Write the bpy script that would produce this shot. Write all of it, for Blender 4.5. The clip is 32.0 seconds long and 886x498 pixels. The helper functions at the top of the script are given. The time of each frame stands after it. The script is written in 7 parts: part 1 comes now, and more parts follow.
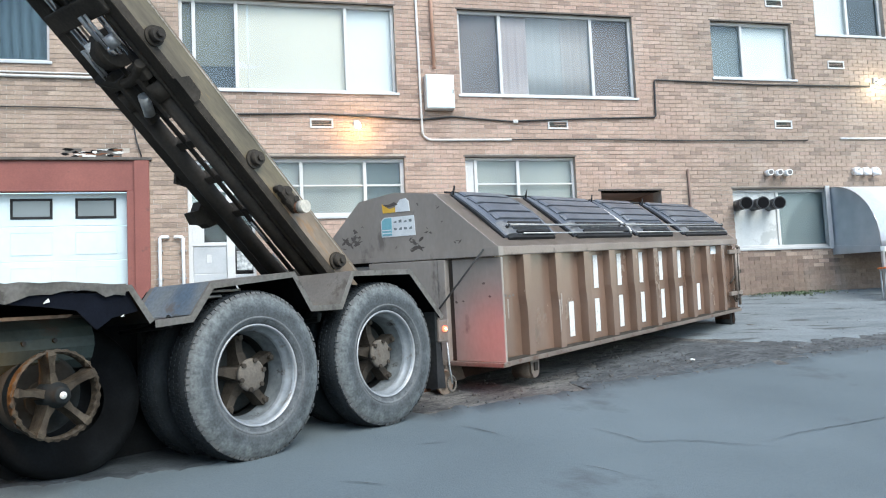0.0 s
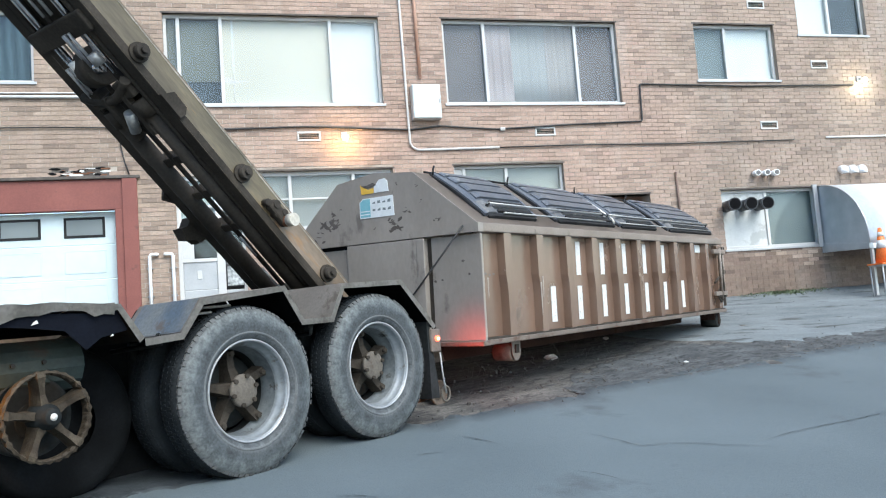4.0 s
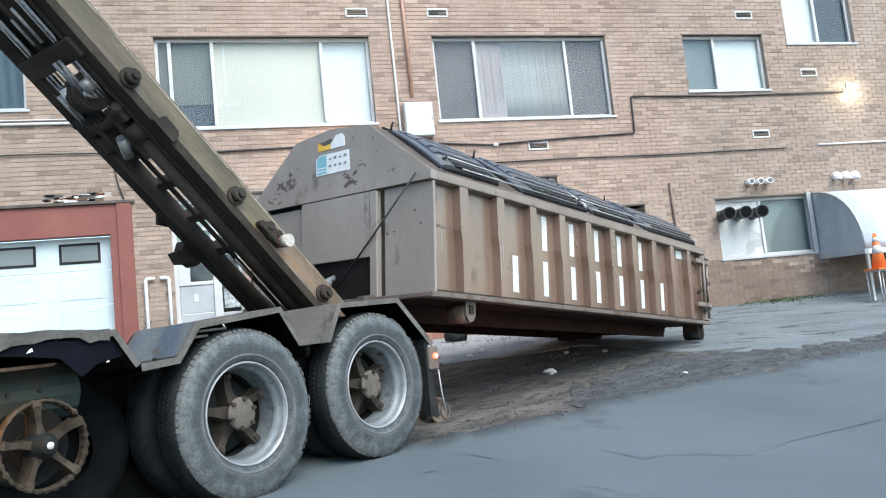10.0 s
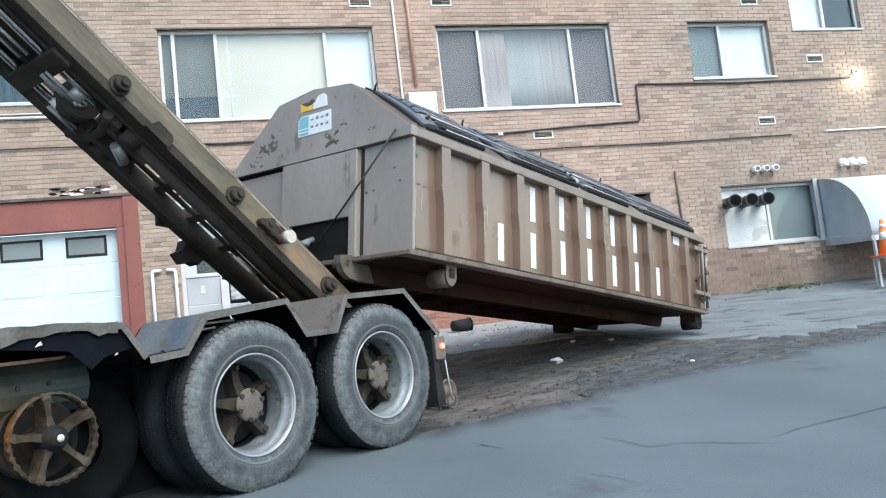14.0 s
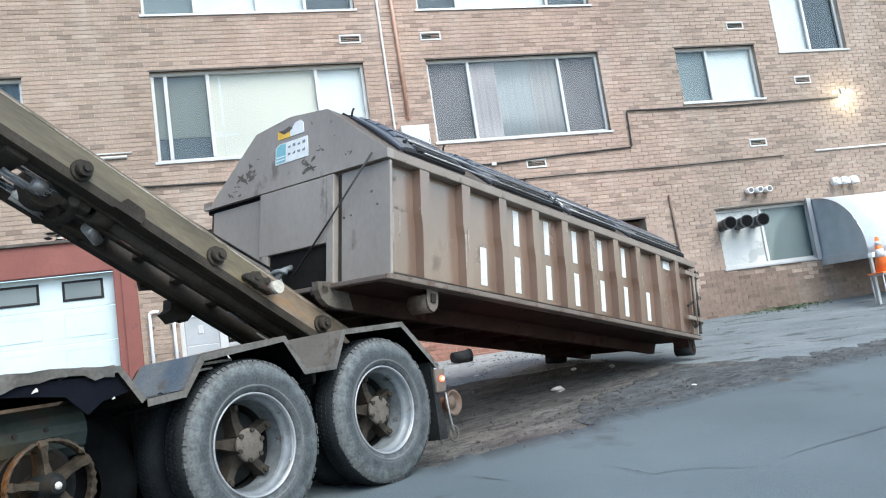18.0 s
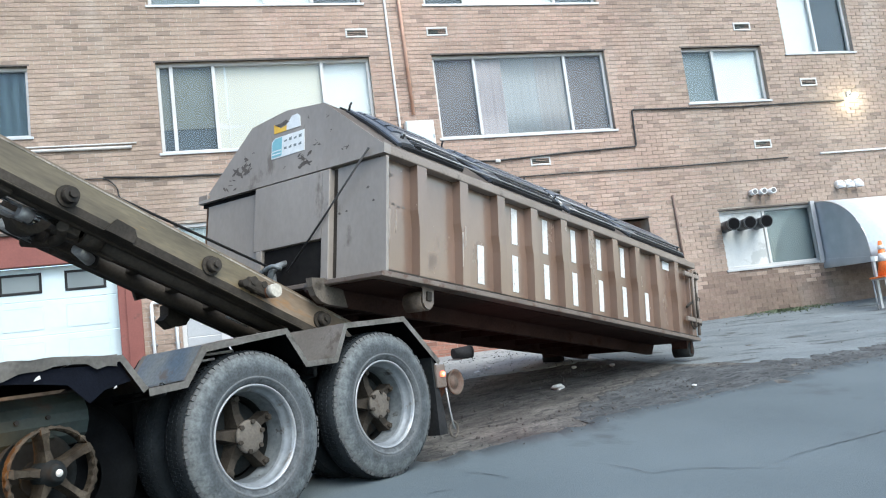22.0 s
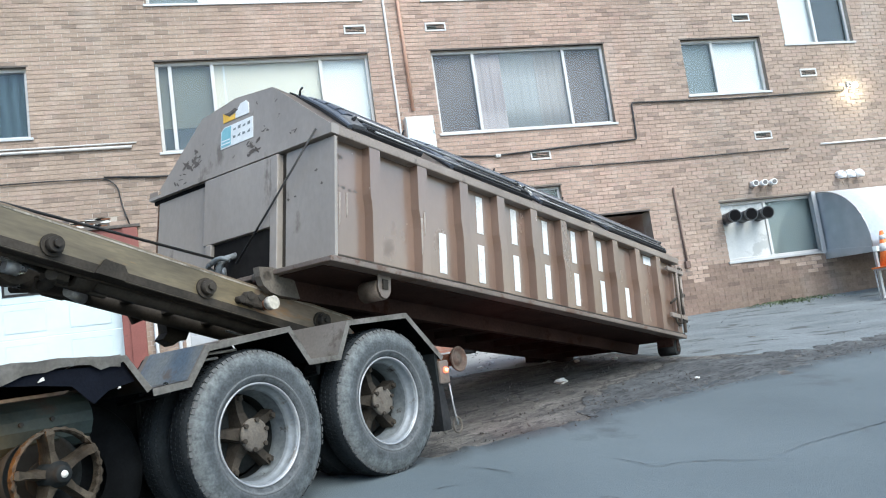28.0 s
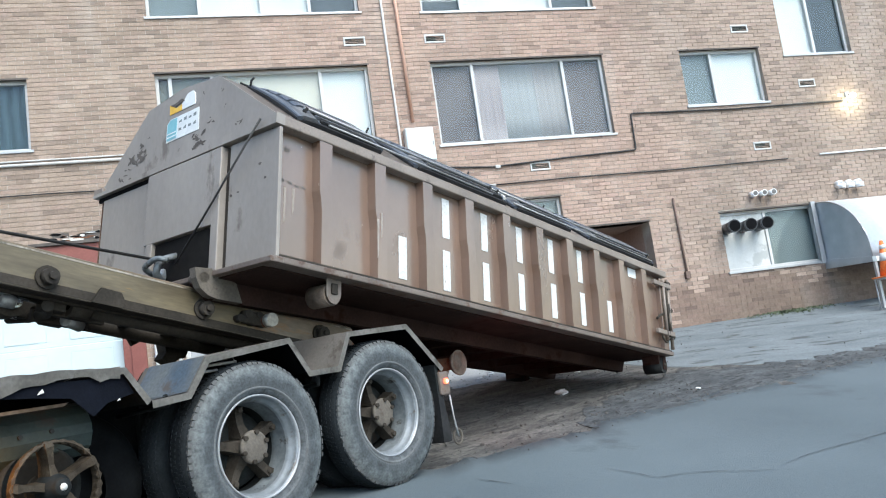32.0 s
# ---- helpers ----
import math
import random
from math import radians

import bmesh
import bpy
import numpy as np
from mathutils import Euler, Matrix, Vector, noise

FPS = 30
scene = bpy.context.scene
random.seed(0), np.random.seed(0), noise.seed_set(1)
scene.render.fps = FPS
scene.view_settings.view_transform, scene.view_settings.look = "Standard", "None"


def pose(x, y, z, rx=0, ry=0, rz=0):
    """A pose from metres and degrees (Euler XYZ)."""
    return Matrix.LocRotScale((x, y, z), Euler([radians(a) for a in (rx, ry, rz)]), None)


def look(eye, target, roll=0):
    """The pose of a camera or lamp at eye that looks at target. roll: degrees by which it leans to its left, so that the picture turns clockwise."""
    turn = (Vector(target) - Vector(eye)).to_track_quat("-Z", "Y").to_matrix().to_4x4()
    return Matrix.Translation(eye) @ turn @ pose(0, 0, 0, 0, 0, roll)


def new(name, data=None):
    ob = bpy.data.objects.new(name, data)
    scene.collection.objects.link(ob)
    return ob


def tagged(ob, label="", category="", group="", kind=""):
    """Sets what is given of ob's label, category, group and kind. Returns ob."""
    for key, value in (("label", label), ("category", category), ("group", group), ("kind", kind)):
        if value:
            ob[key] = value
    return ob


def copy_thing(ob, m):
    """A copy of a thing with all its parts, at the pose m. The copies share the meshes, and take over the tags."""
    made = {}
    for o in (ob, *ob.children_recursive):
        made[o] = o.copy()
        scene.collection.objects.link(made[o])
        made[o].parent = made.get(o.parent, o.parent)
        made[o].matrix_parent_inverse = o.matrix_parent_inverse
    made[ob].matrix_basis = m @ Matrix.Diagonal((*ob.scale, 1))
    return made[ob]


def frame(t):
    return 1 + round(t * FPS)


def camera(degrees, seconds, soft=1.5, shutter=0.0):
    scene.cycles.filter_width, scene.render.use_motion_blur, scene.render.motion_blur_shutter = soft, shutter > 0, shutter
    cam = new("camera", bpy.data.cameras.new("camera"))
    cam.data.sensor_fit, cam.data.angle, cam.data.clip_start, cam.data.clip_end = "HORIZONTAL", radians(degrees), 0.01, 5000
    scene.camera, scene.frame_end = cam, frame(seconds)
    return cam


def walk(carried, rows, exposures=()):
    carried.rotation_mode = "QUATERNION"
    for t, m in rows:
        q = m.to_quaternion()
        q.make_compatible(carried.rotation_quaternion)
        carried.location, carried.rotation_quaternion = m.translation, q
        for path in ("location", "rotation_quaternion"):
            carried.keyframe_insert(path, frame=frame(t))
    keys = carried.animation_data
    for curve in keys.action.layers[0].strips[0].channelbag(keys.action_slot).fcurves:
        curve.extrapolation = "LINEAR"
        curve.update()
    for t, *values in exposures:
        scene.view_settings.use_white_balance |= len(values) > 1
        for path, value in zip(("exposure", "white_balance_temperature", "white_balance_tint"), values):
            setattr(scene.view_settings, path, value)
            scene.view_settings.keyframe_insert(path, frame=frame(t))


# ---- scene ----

PSI = 37.8                       # heading of the truck against the wall
EYE = (0.0, 0.0, 1.45)
C1 = Vector((0.119, 5.543, 1.153))   # centre of the front tandem wheel's outer face
D = Vector((math.cos(radians(PSI)), math.sin(radians(PSI)), 0))
N = Vector((math.sin(radians(PSI)), -math.cos(radians(PSI)), 0))
WALL = 14.2

# ---------------------------------------------------------------- camera
cam = camera(55.95, 32.0, soft=1.12)
# seconds, turn to the left, tilt up, lean, and the sway of the eye across and up
GAZE = [
    (0, -14.22, 4.87, -2.67, -0.023, -0.01), (0.5, -14.18, 4.67, -3.29, -0.015, -0.018), (1, -14.38, 4.96, -3.17, -0.015, -0.015), (1.5, -14.83, 5, -3.25, -0.011, -0.018),
    (2, -14.99, 5.04, -3.26, -0.01, -0.011), (2.5, -14.75, 4.71, -3.33, -0.014, -0.009), (3, -14.92, 5, -4.14, -0.016, 0.002), (3.5, -14.82, 5.54, -4.4, -0.008, -0.009),
    (5.5, -14.83, 5.06, -4.21, -0.007, -0.007), (6, -14.76, 5.7, -4.48, -0.006, -0.01), (6.5, -14.68, 5.86, -4.58, -0.003, -0.009), (7, -14.68, 6.02, -4.67, -0.008, -0.008),
    (7.5, -14.6, 6.08, -4.79, -0.001, -0.006), (8, -14.62, 5.91, -4.83, -0.002, -0.009), (8.5, -14.68, 6.11, -5.08, -0.002, -0.006), (9, -14.97, 6.84, -5.66, -0.006, 0),
    (9.5, -15.02, 6.53, -5.72, 0.003, 0.002), (10, -15.14, 6.57, -5.89, 0.005, -0.006), (10.5, -15, 6.44, -6.01, 0.001, -0.002), (11, -15.08, 6.41, -5.98, -0.002, -0),
    (11.5, -15.15, 6.53, -6.17, -0.006, 0.001), (12, -15.13, 6.46, -6.15, -0.002, 0.002), (12.5, -15.29, 6.44, -6.22, -0.002, 0.002), (13, -15.27, 6.56, -6.18, -0.005, 0.003),
    (13.5, -15.01, 6.43, -6.21, -0.006, -0.01), (14, -14.71, 5.91, -6.31, -0.001, -0.002), (14.5, -14.85, 6.35, -6.48, -0.003, 0), (16.5, -14.99, 6.28, -6.62, 0.005, -0.005),
    (17, -15.21, 6.07, -6.49, 0.001, 0.005), (17.5, -15.42, 7.31, -7.85, 0.01, 0.009), (18, -15.15, 8.01, -8.23, 0.012, 0.004), (18.5, -14.89, 8.18, -8.17, -0.005, 0.003),
    (19, -15.31, 7.91, -7.81, -0.001, 0.011), (19.5, -15.13, 8.46, -8.12, 0.003, 0.005), (20, -15.11, 8.51, -7.93, 0.005, 0.001), (20.5, -15.41, 8.02, -7.52, -0.002, 0.006),
    (21, -15.17, 7.98, -7.37, 0.007, 0.001), (21.5, -15.3, 7.86, -7.3, 0.004, 0.002), (22, -14.98, 7.76, -7.15, 0.001, 0.001), (22.5, -15.27, 7.45, -7.24, 0.001, 0.004),
    (23, -15.18, 7.64, -7.41, 0.015, 0.006), (23.5, -15.25, 7.65, -7.48, -0.001, 0.004), (24, -15.33, 7.51, -7.65, 0.002, 0.004), (24.5, -15.26, 7.43, -7.54, -0.001, 0.004),
    (25, -15.32, 7.37, -7.43, -0.002, 0.006), (25.5, -15.19, 7.84, -7.55, 0.008, 0.004), (27.5, -15.23, 7.44, -7.35, 0.007, 0.004), (28, -14.85, 7.45, -7.88, -0, 0.007),
    (28.5, -15.04, 7.75, -7.8, 0.007, 0.007), (29, -15.5, 7.8, -7.46, 0.004, 0.003), (29.5, -15.5, 7.75, -7.49, -0.001, 0.002), (30, -15.38, 7.48, -7.42, 0.006, 0.005),
    (30.5, -15.54, 7.26, -7.34, -0.001, 0.004), (31, -15.52, 7.59, -7.51, -0.002, 0.003), (31.5, -15.55, 7.71, -7.58, 0.002, 0.01), (32, -14.96, 8.19, -8.04, -0, 0.008),
]


def gaze(yaw, pitch, roll, across, up):
    a, b = radians(yaw), radians(pitch)
    ahead = Vector((-math.sin(a) * math.cos(b), math.cos(a) * math.cos(b), math.sin(b)))
    eye = Vector(EYE) + Vector((across, 0, up))
    return look(eye, eye + ahead * 10, roll)


walk(cam, [(t, gaze(*way)) for t, *way in GAZE], exposures=[(0.0, 1.355, 6500, 4), (32.0, 1.355, 6500, 4)])

# ---------------------------------------------------------------- daylight
world = bpy.data.worlds.new("sky")
scene.world = world
world.use_nodes = True
sky = world.node_tree.nodes.new("ShaderNodeTexSky")
sky.sky_type = "NISHITA"
sky.sun_disc = False
sky.sun_elevation = radians(50)
sky.sun_rotation = radians(158)
sky.air_density, sky.dust_density, sky.ozone_density = 1.0, 1.0, 1.4
back = world.node_tree.nodes["Background"]
back.inputs["Strength"].default_value = 0.14
world.node_tree.links.new(sky.outputs[0], back.inputs["Color"])

sun_data = bpy.data.lights.new("sun", "SUN")
sun_data.energy, sun_data.angle, sun_data.color = 1.6, radians(46), (1.0, 0.98, 0.95)
sun = new("sun", sun_data)
sun.matrix_world = look((3.8, -9.8, 11.4), (0, 0, 0.0))


# ---------------------------------------------------------------- materials
def nodes_of(name):
    m = bpy.data.materials.new(name)
    m.use_nodes = True
    nt = m.node_tree
    return m, nt, nt.nodes, nt.links, nt.nodes["Principled BSDF"]


def surface(name, a, b, rough=0.7, metal=0.0, big=1.5, fine=40.0, bump=0.15, stain=None, stain_at=0.62, stain_scale=3.0, stain_rough=None, space="Object", random_tint=0.0, spec=0.5, stretch=None, grain=0.22):
    """Two colours mixed by coarse noise, broken up by fine grain, with stains of a third colour and a fine relief."""
    m, nt, nd, ln, bsdf = nodes_of(name)
    tc = nd.new("ShaderNodeTexCoord")
    co = tc.outputs[space]
    if stretch:
        mp = nd.new("ShaderNodeMapping"); mp.vector_type = "TEXTURE"
        mp.inputs["Scale"].default_value = (1 / stretch[0], 1 / stretch[1], 1 / stretch[2])
        mp.inputs["Rotation"].default_value = (0, 0, radians(-stretch[3]))
        ln.new(co, mp.inputs[0]); co = mp.outputs[0]
    n1 = nd.new("ShaderNodeTexNoise"); n1.inputs["Scale"].default_value = big; n1.inputs["Detail"].default_value = 6
    n2 = nd.new("ShaderNodeTexNoise"); n2.inputs["Scale"].default_value = fine; n2.inputs["Detail"].default_value = 4
    ln.new(co, n1.inputs["Vector"]); ln.new(co, n2.inputs["Vector"])
    r1 = nd.new("ShaderNodeMapRange"); r1.inputs[1].default_value = 0.32; r1.inputs[2].default_value = 0.68
    ln.new(n1.outputs["Fac"], r1.inputs[0])
    mix = nd.new("ShaderNodeMix"); mix.data_type = "RGBA"
    mix.inputs[6].default_value = (*a, 1); mix.inputs[7].default_value = (*b, 1)
    ln.new(r1.outputs[0], mix.inputs[0])
    col = mix.outputs[2]
    hs = nd.new("ShaderNodeHueSaturation")
    r2 = nd.new("ShaderNodeMapRange"); r2.inputs[1].default_value = 0.25; r2.inputs[2].default_value = 0.75
    r2.inputs[3].default_value = 1 - grain; r2.inputs[4].default_value = 1 + grain
    ln.new(n2.outputs["Fac"], r2.inputs[0]); ln.new(r2.outputs[0], hs.inputs["Value"])
    ln.new(col, hs.inputs["Color"])
    col = hs.outputs[0]
    rgh = None
    if stain:
        n3 = nd.new("ShaderNodeTexNoise"); n3.inputs["Scale"].default_value = stain_scale; n3.inputs["Detail"].default_value = 9
        n3.inputs["Roughness"].default_value = 0.65
        ln.new(co, n3.inputs["Vector"])
        r3 = nd.new("ShaderNodeMapRange"); r3.inputs[1].default_value = stain_at; r3.inputs[2].default_value = stain_at + 0.07
        ln.new(n3.outputs["Fac"], r3.inputs[0])
        mx = nd.new("ShaderNodeMix"); mx.data_type = "RGBA"; mx.inputs[7].default_value = (*stain, 1)
        ln.new(r3.outputs[0], mx.inputs[0]); ln.new(col, mx.inputs[6])
        col = mx.outputs[2]
        if stain_rough is not None:
            rr = nd.new("ShaderNodeMapRange"); rr.inputs[3].default_value = rough; rr.inputs[4].default_value = stain_rough
            ln.new(r3.outputs[0], rr.inputs[0]); rgh = rr.outputs[0]
    if random_tint:
        oi = nd.new("ShaderNodeObjectInfo")
        rt = nd.new("ShaderNodeMapRange"); rt.inputs[3].default_value = 1 - random_tint; rt.inputs[4].default_value = 1 + random_tint
        ln.new(oi.outputs["Random"], rt.inputs[0])
        h2 = nd.new("ShaderNodeHueSaturation"); ln.new(rt.outputs[0], h2.inputs["Value"]); ln.new(col, h2.inputs["Color"])
        col = h2.outputs[0]
    ln.new(col, bsdf.inputs["Base Color"])
    if rgh:
        ln.new(rgh, bsdf.inputs["Roughness"])
    else:
        bsdf.inputs["Roughness"].default_value = rough
    bsdf.inputs["Metallic"].default_value = metal
    bsdf.inputs["Specular IOR Level"].default_value = spec
    if bump:
        bp = nd.new("ShaderNodeBump"); bp.inputs["Strength"].default_value = bump; bp.inputs["Distance"].default_value = 0.01
        ad = nd.new("ShaderNodeMath"); ad.operation = "ADD"
        ln.new(n1.outputs["Fac"], ad.inputs[0]); ln.new(n2.outputs["Fac"], ad.inputs[1])
        ln.new(ad.outputs[0], bp.inputs["Height"]); ln.new(bp.outputs[0], bsdf.inputs["Normal"])
    return m


def glow(name, colour, strength):
    m, nt, nd, ln, bsdf = nodes_of(name)
    bsdf.inputs["Base Color"].default_value = (*colour, 1)
    bsdf.inputs["Emission Color"].default_value = (*colour, 1)
    bsdf.inputs["Emission Strength"].default_value = strength
    return m


def pane_glass(name, gloss=0.12, tint=(0.9, 0.93, 0.93)):
    m, nt, nd, ln, bsdf = nodes_of(name)
    out = nd["Material Output"]
    tr = nd.new("ShaderNodeBsdfTransparent"); tr.inputs[0].default_value = (*tint, 1)
    gl = nd.new("ShaderNodeBsdfGlossy"); gl.inputs["Roughness"].default_value = 0.0
    mx = nd.new("ShaderNodeMixShader"); mx.inputs[0].default_value = gloss
    ln.new(tr.outputs[0], mx.inputs[1]); ln.new(gl.outputs[0], mx.inputs[2]); ln.new(mx.outputs[0], out.inputs[0])
    return m


def brick_material(name, island, dirt=1.0, tint=(1.0, 1.0, 1.0)):
    m, nt, nd, ln, bsdf = nodes_of(name)
    tc = nd.new("ShaderNodeTexCoord")
    geo = nd.new("ShaderNodeNewGeometry")
    if island:
        rnd = geo.outputs["Random Per Island"]
    else:
        oi = nd.new("ShaderNodeObjectInfo"); rnd = oi.outputs["Random"]
    ramp = nd.new("ShaderNodeValToRGB")
    e = ramp.color_ramp.elements
    e[0].position, e[0].color = 0.0, (0.235, 0.180, 0.154, 1)
    e[1].position, e[1].color = 1.0, (0.420, 0.330, 0.280, 1)
    for p, c in ((0.07, (0.270, 0.207, 0.176, 1)), (0.14, (0.322, 0.247, 0.206, 1)), (0.35, (0.355, 0.272, 0.228, 1)), (0.6, (0.380, 0.295, 0.246, 1)), (0.85, (0.365, 0.272, 0.234, 1))):
        k = e.new(p); k.color = c
    ln.new(rnd, ramp.inputs[0])
    for k in e:
        r, g, b, _ = k.color
        k.color = (dirt * tint[0] * r, dirt * tint[1] * g, dirt * tint[2] * b, 1)
    n1 = nd.new("ShaderNodeTexNoise"); n1.inputs["Scale"].default_value = 0.6; n1.inputs["Detail"].default_value = 7
    n2 = nd.new("ShaderNodeTexNoise"); n2.inputs["Scale"].default_value = 28.0; n2.inputs["Detail"].default_value = 5
    ln.new(geo.outputs["Position"], n1.inputs["Vector"]); ln.new(geo.outputs["Position"], n2.inputs["Vector"])
    ad = nd.new("ShaderNodeMath"); ad.operation = "ADD"
    ln.new(n1.outputs["Fac"], ad.inputs[0]); ln.new(n2.outputs["Fac"], ad.inputs[1])
    r = nd.new("ShaderNodeMapRange"); r.inputs[1].default_value = 0.7; r.inputs[2].default_value = 1.3
    r.inputs[3].default_value = 0.80; r.inputs[4].default_value = 1.22
    ln.new(ad.outputs[0], r.inputs[0])
    # pinker and brighter towards the middle of the facade, greyer and darker at both ends
    sx = nd.new("ShaderNodeSeparateXYZ"); ln.new(geo.outputs["Position"], sx.inputs[0])
    n4 = nd.new("ShaderNodeTexNoise"); n4.inputs["Scale"].default_value = 0.35; n4.inputs["Detail"].default_value = 3
    ln.new(geo.outputs["Position"], n4.inputs["Vector"])
    wob = nd.new("ShaderNodeMath"); wob.operation = "MULTIPLY_ADD"; wob.inputs[1].default_value = 5.0
    ln.new(n4.outputs["Fac"], wob.inputs[0]); ln.new(sx.outputs["X"], wob.inputs[2])
    x_tint = nd.new("ShaderNodeValToRGB")
    fe = x_tint.color_ramp.elements
    fe[0].position, fe[0].color = 0.0, (0.86, 0.88, 0.84, 1)
    fe[1].position, fe[1].color = 1.0, (0.86, 0.89, 0.875, 1)
    for pos, col in ((0.30, (0.90, 0.905, 0.865, 1)), (0.42, (1.025, 0.975, 0.95, 1)), (0.66, (1.025, 0.97, 0.945, 1)), (0.76, (0.905, 0.912, 0.89, 1))):
        k = fe.new(pos); k.color = col
    sc = nd.new("ShaderNodeMapRange"); sc.inputs[1].default_value = -5.0; sc.inputs[2].default_value = 17.0
    ln.new(wob.outputs[0], sc.inputs[0]); ln.new(sc.outputs[0], x_tint.inputs[0])
    fm = nd.new("ShaderNodeMix"); fm.data_type = "RGBA"; fm.blend_type = "MULTIPLY"; fm.inputs[0].default_value = 1.0
    ln.new(ramp.outputs[0], fm.inputs[6]); ln.new(x_tint.outputs[0], fm.inputs[7])
    hs = nd.new("ShaderNodeHueSaturation"); ln.new(r.outputs[0], hs.inputs["Value"]); ln.new(fm.outputs[2], hs.inputs["Color"])
    # pale weathered streaks, long in z
    mp = nd.new("ShaderNodeMapping"); mp.inputs["Scale"].default_value = (1.4, 1.4, 0.35)
    ln.new(geo.outputs["Position"], mp.inputs[0])
    n3 = nd.new("ShaderNodeTexNoise"); n3.inputs["Scale"].default_value = 1.0; n3.inputs["Detail"].default_value = 7
    ln.new(mp.outputs[0], n3.inputs["Vector"])
    r3 = nd.new("ShaderNodeMapRange"); r3.inputs[1].default_value = 0.56; r3.inputs[2].default_value = 0.78; r3.inputs[4].default_value = 0.35
    ln.new(n3.outputs["Fac"], r3.inputs[0])
    mx = nd.new("ShaderNodeMix"); mx.data_type = "RGBA"; mx.inputs[7].default_value = (0.50, 0.45, 0.40, 1)
    ln.new(r3.outputs[0], mx.inputs[0]); ln.new(hs.outputs[0], mx.inputs[6])
    ln.new(mx.outputs[2], bsdf.inputs["Base Color"])
    bsdf.inputs["Roughness"].default_value = 0.9
    bp = nd.new("ShaderNodeBump"); bp.inputs["Strength"].default_value = 0.3; bp.inputs["Distance"].default_value = 0.008
    ln.new(n2.outputs["Fac"], bp.inputs["Height"]); ln.new(bp.outputs[0], bsdf.inputs["Normal"])
    return m


M = {}
M["brick_stuff"] = brick_material("fired_brick", True, 1.0, (1.02, 0.995, 0.97))
M["brick"] = brick_material("fired_brick_single", False, 1.0, (1.02, 0.995, 0.97))
M["brick_old"] = brick_material("old_dirty_brick", True, 0.58, (1.04, 0.97, 0.93))
M["brick_red"] = brick_material("red_brick", True, 0.86, (1.10, 0.74, 0.66))
M["mortar"] = surface("mortar", (0.375, 0.328, 0.280), (0.46, 0.405, 0.348), 0.95, big=0.8, fine=60, bump=0.3, stain=(0.315, 0.252, 0.205), stain_at=0.47, stain_scale=0.9)


def darken_low_joints(m):
    """Darkens and browns the mortar's colour towards the ground at the wall's east end."""
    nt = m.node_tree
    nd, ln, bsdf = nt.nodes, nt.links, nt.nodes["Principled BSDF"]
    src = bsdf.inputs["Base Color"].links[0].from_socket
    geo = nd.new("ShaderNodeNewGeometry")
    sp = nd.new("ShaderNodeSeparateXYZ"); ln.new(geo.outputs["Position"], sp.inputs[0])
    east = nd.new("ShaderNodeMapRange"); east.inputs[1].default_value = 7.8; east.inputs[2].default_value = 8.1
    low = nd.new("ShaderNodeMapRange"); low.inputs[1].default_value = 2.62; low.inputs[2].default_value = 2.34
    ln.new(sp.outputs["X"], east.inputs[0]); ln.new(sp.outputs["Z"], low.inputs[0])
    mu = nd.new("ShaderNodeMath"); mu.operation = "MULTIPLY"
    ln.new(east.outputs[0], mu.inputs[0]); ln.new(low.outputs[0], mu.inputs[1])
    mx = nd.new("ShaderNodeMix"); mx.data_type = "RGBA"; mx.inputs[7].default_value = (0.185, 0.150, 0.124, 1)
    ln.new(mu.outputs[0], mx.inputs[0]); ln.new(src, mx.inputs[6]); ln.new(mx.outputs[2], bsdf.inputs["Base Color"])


darken_low_joints(M["mortar"])
M["asphalt"] = surface("asphalt", (0.0785, 0.1005, 0.1110), (0.1075, 0.1340, 0.1460), 0.8, big=0.5, fine=90, bump=0.5, stain=(0.0688, 0.0832, 0.0912), stain_at=0.6, stain_scale=0.7, grain=0.16)
M["dirt"] = surface("dirt", (0.062, 0.059, 0.055), (0.138, 0.130, 0.120), 0.95, big=3.4, fine=46, bump=1.0, stain=(0.040, 0.039, 0.038), stain_at=0.52, stain_scale=7.0, stretch=(0.55, 1.5, 1.0, -28), grain=0.6)
M["dark_gravel"] = surface("dark_gravel", (0.0390, 0.0425, 0.0445), (0.1000, 0.1065, 0.1105), 0.95, big=5.0, fine=40, bump=1.0, stain=(0.0224, 0.0247, 0.0262), stain_at=0.52, stain_scale=10.0, stretch=(0.6, 1.2, 1.0, -25), grain=0.5)
M["old_paving"] = surface("old_paving", (0.1110, 0.1294, 0.1382), (0.1750, 0.1980, 0.2077), 0.9, big=1.6, fine=45, bump=0.6, stain=(0.0640, 0.0704, 0.0722), stain_at=0.56, stain_scale=2.2, stretch=(0.55, 1.5, 1.0, 8), grain=0.28)
M["pale_concrete"] = surface("pale_concrete", (0.250, 0.262, 0.262), (0.350, 0.360, 0.355), 0.9, big=1.4, fine=45, bump=0.5, stain=(0.13, 0.135, 0.13), stain_at=0.60, stain_scale=2.6, grain=0.2)
# Dark asphalt colour for the painted shadow under the truck.
M["shadow_asphalt"] = surface("truck_shadow_asphalt", (0.020, 0.024, 0.027), (0.050, 0.058, 0.064), 0.55, big=5, fine=60, bump=0.5, stain=(0.125, 0.145, 0.158), stain_at=0.60, stain_scale=8, grain=0.3, spec=0.25)
M["stone"] = surface("stone", (0.060, 0.058, 0.055), (0.125, 0.121, 0.115), 0.9, big=2, fine=60, bump=0.4)
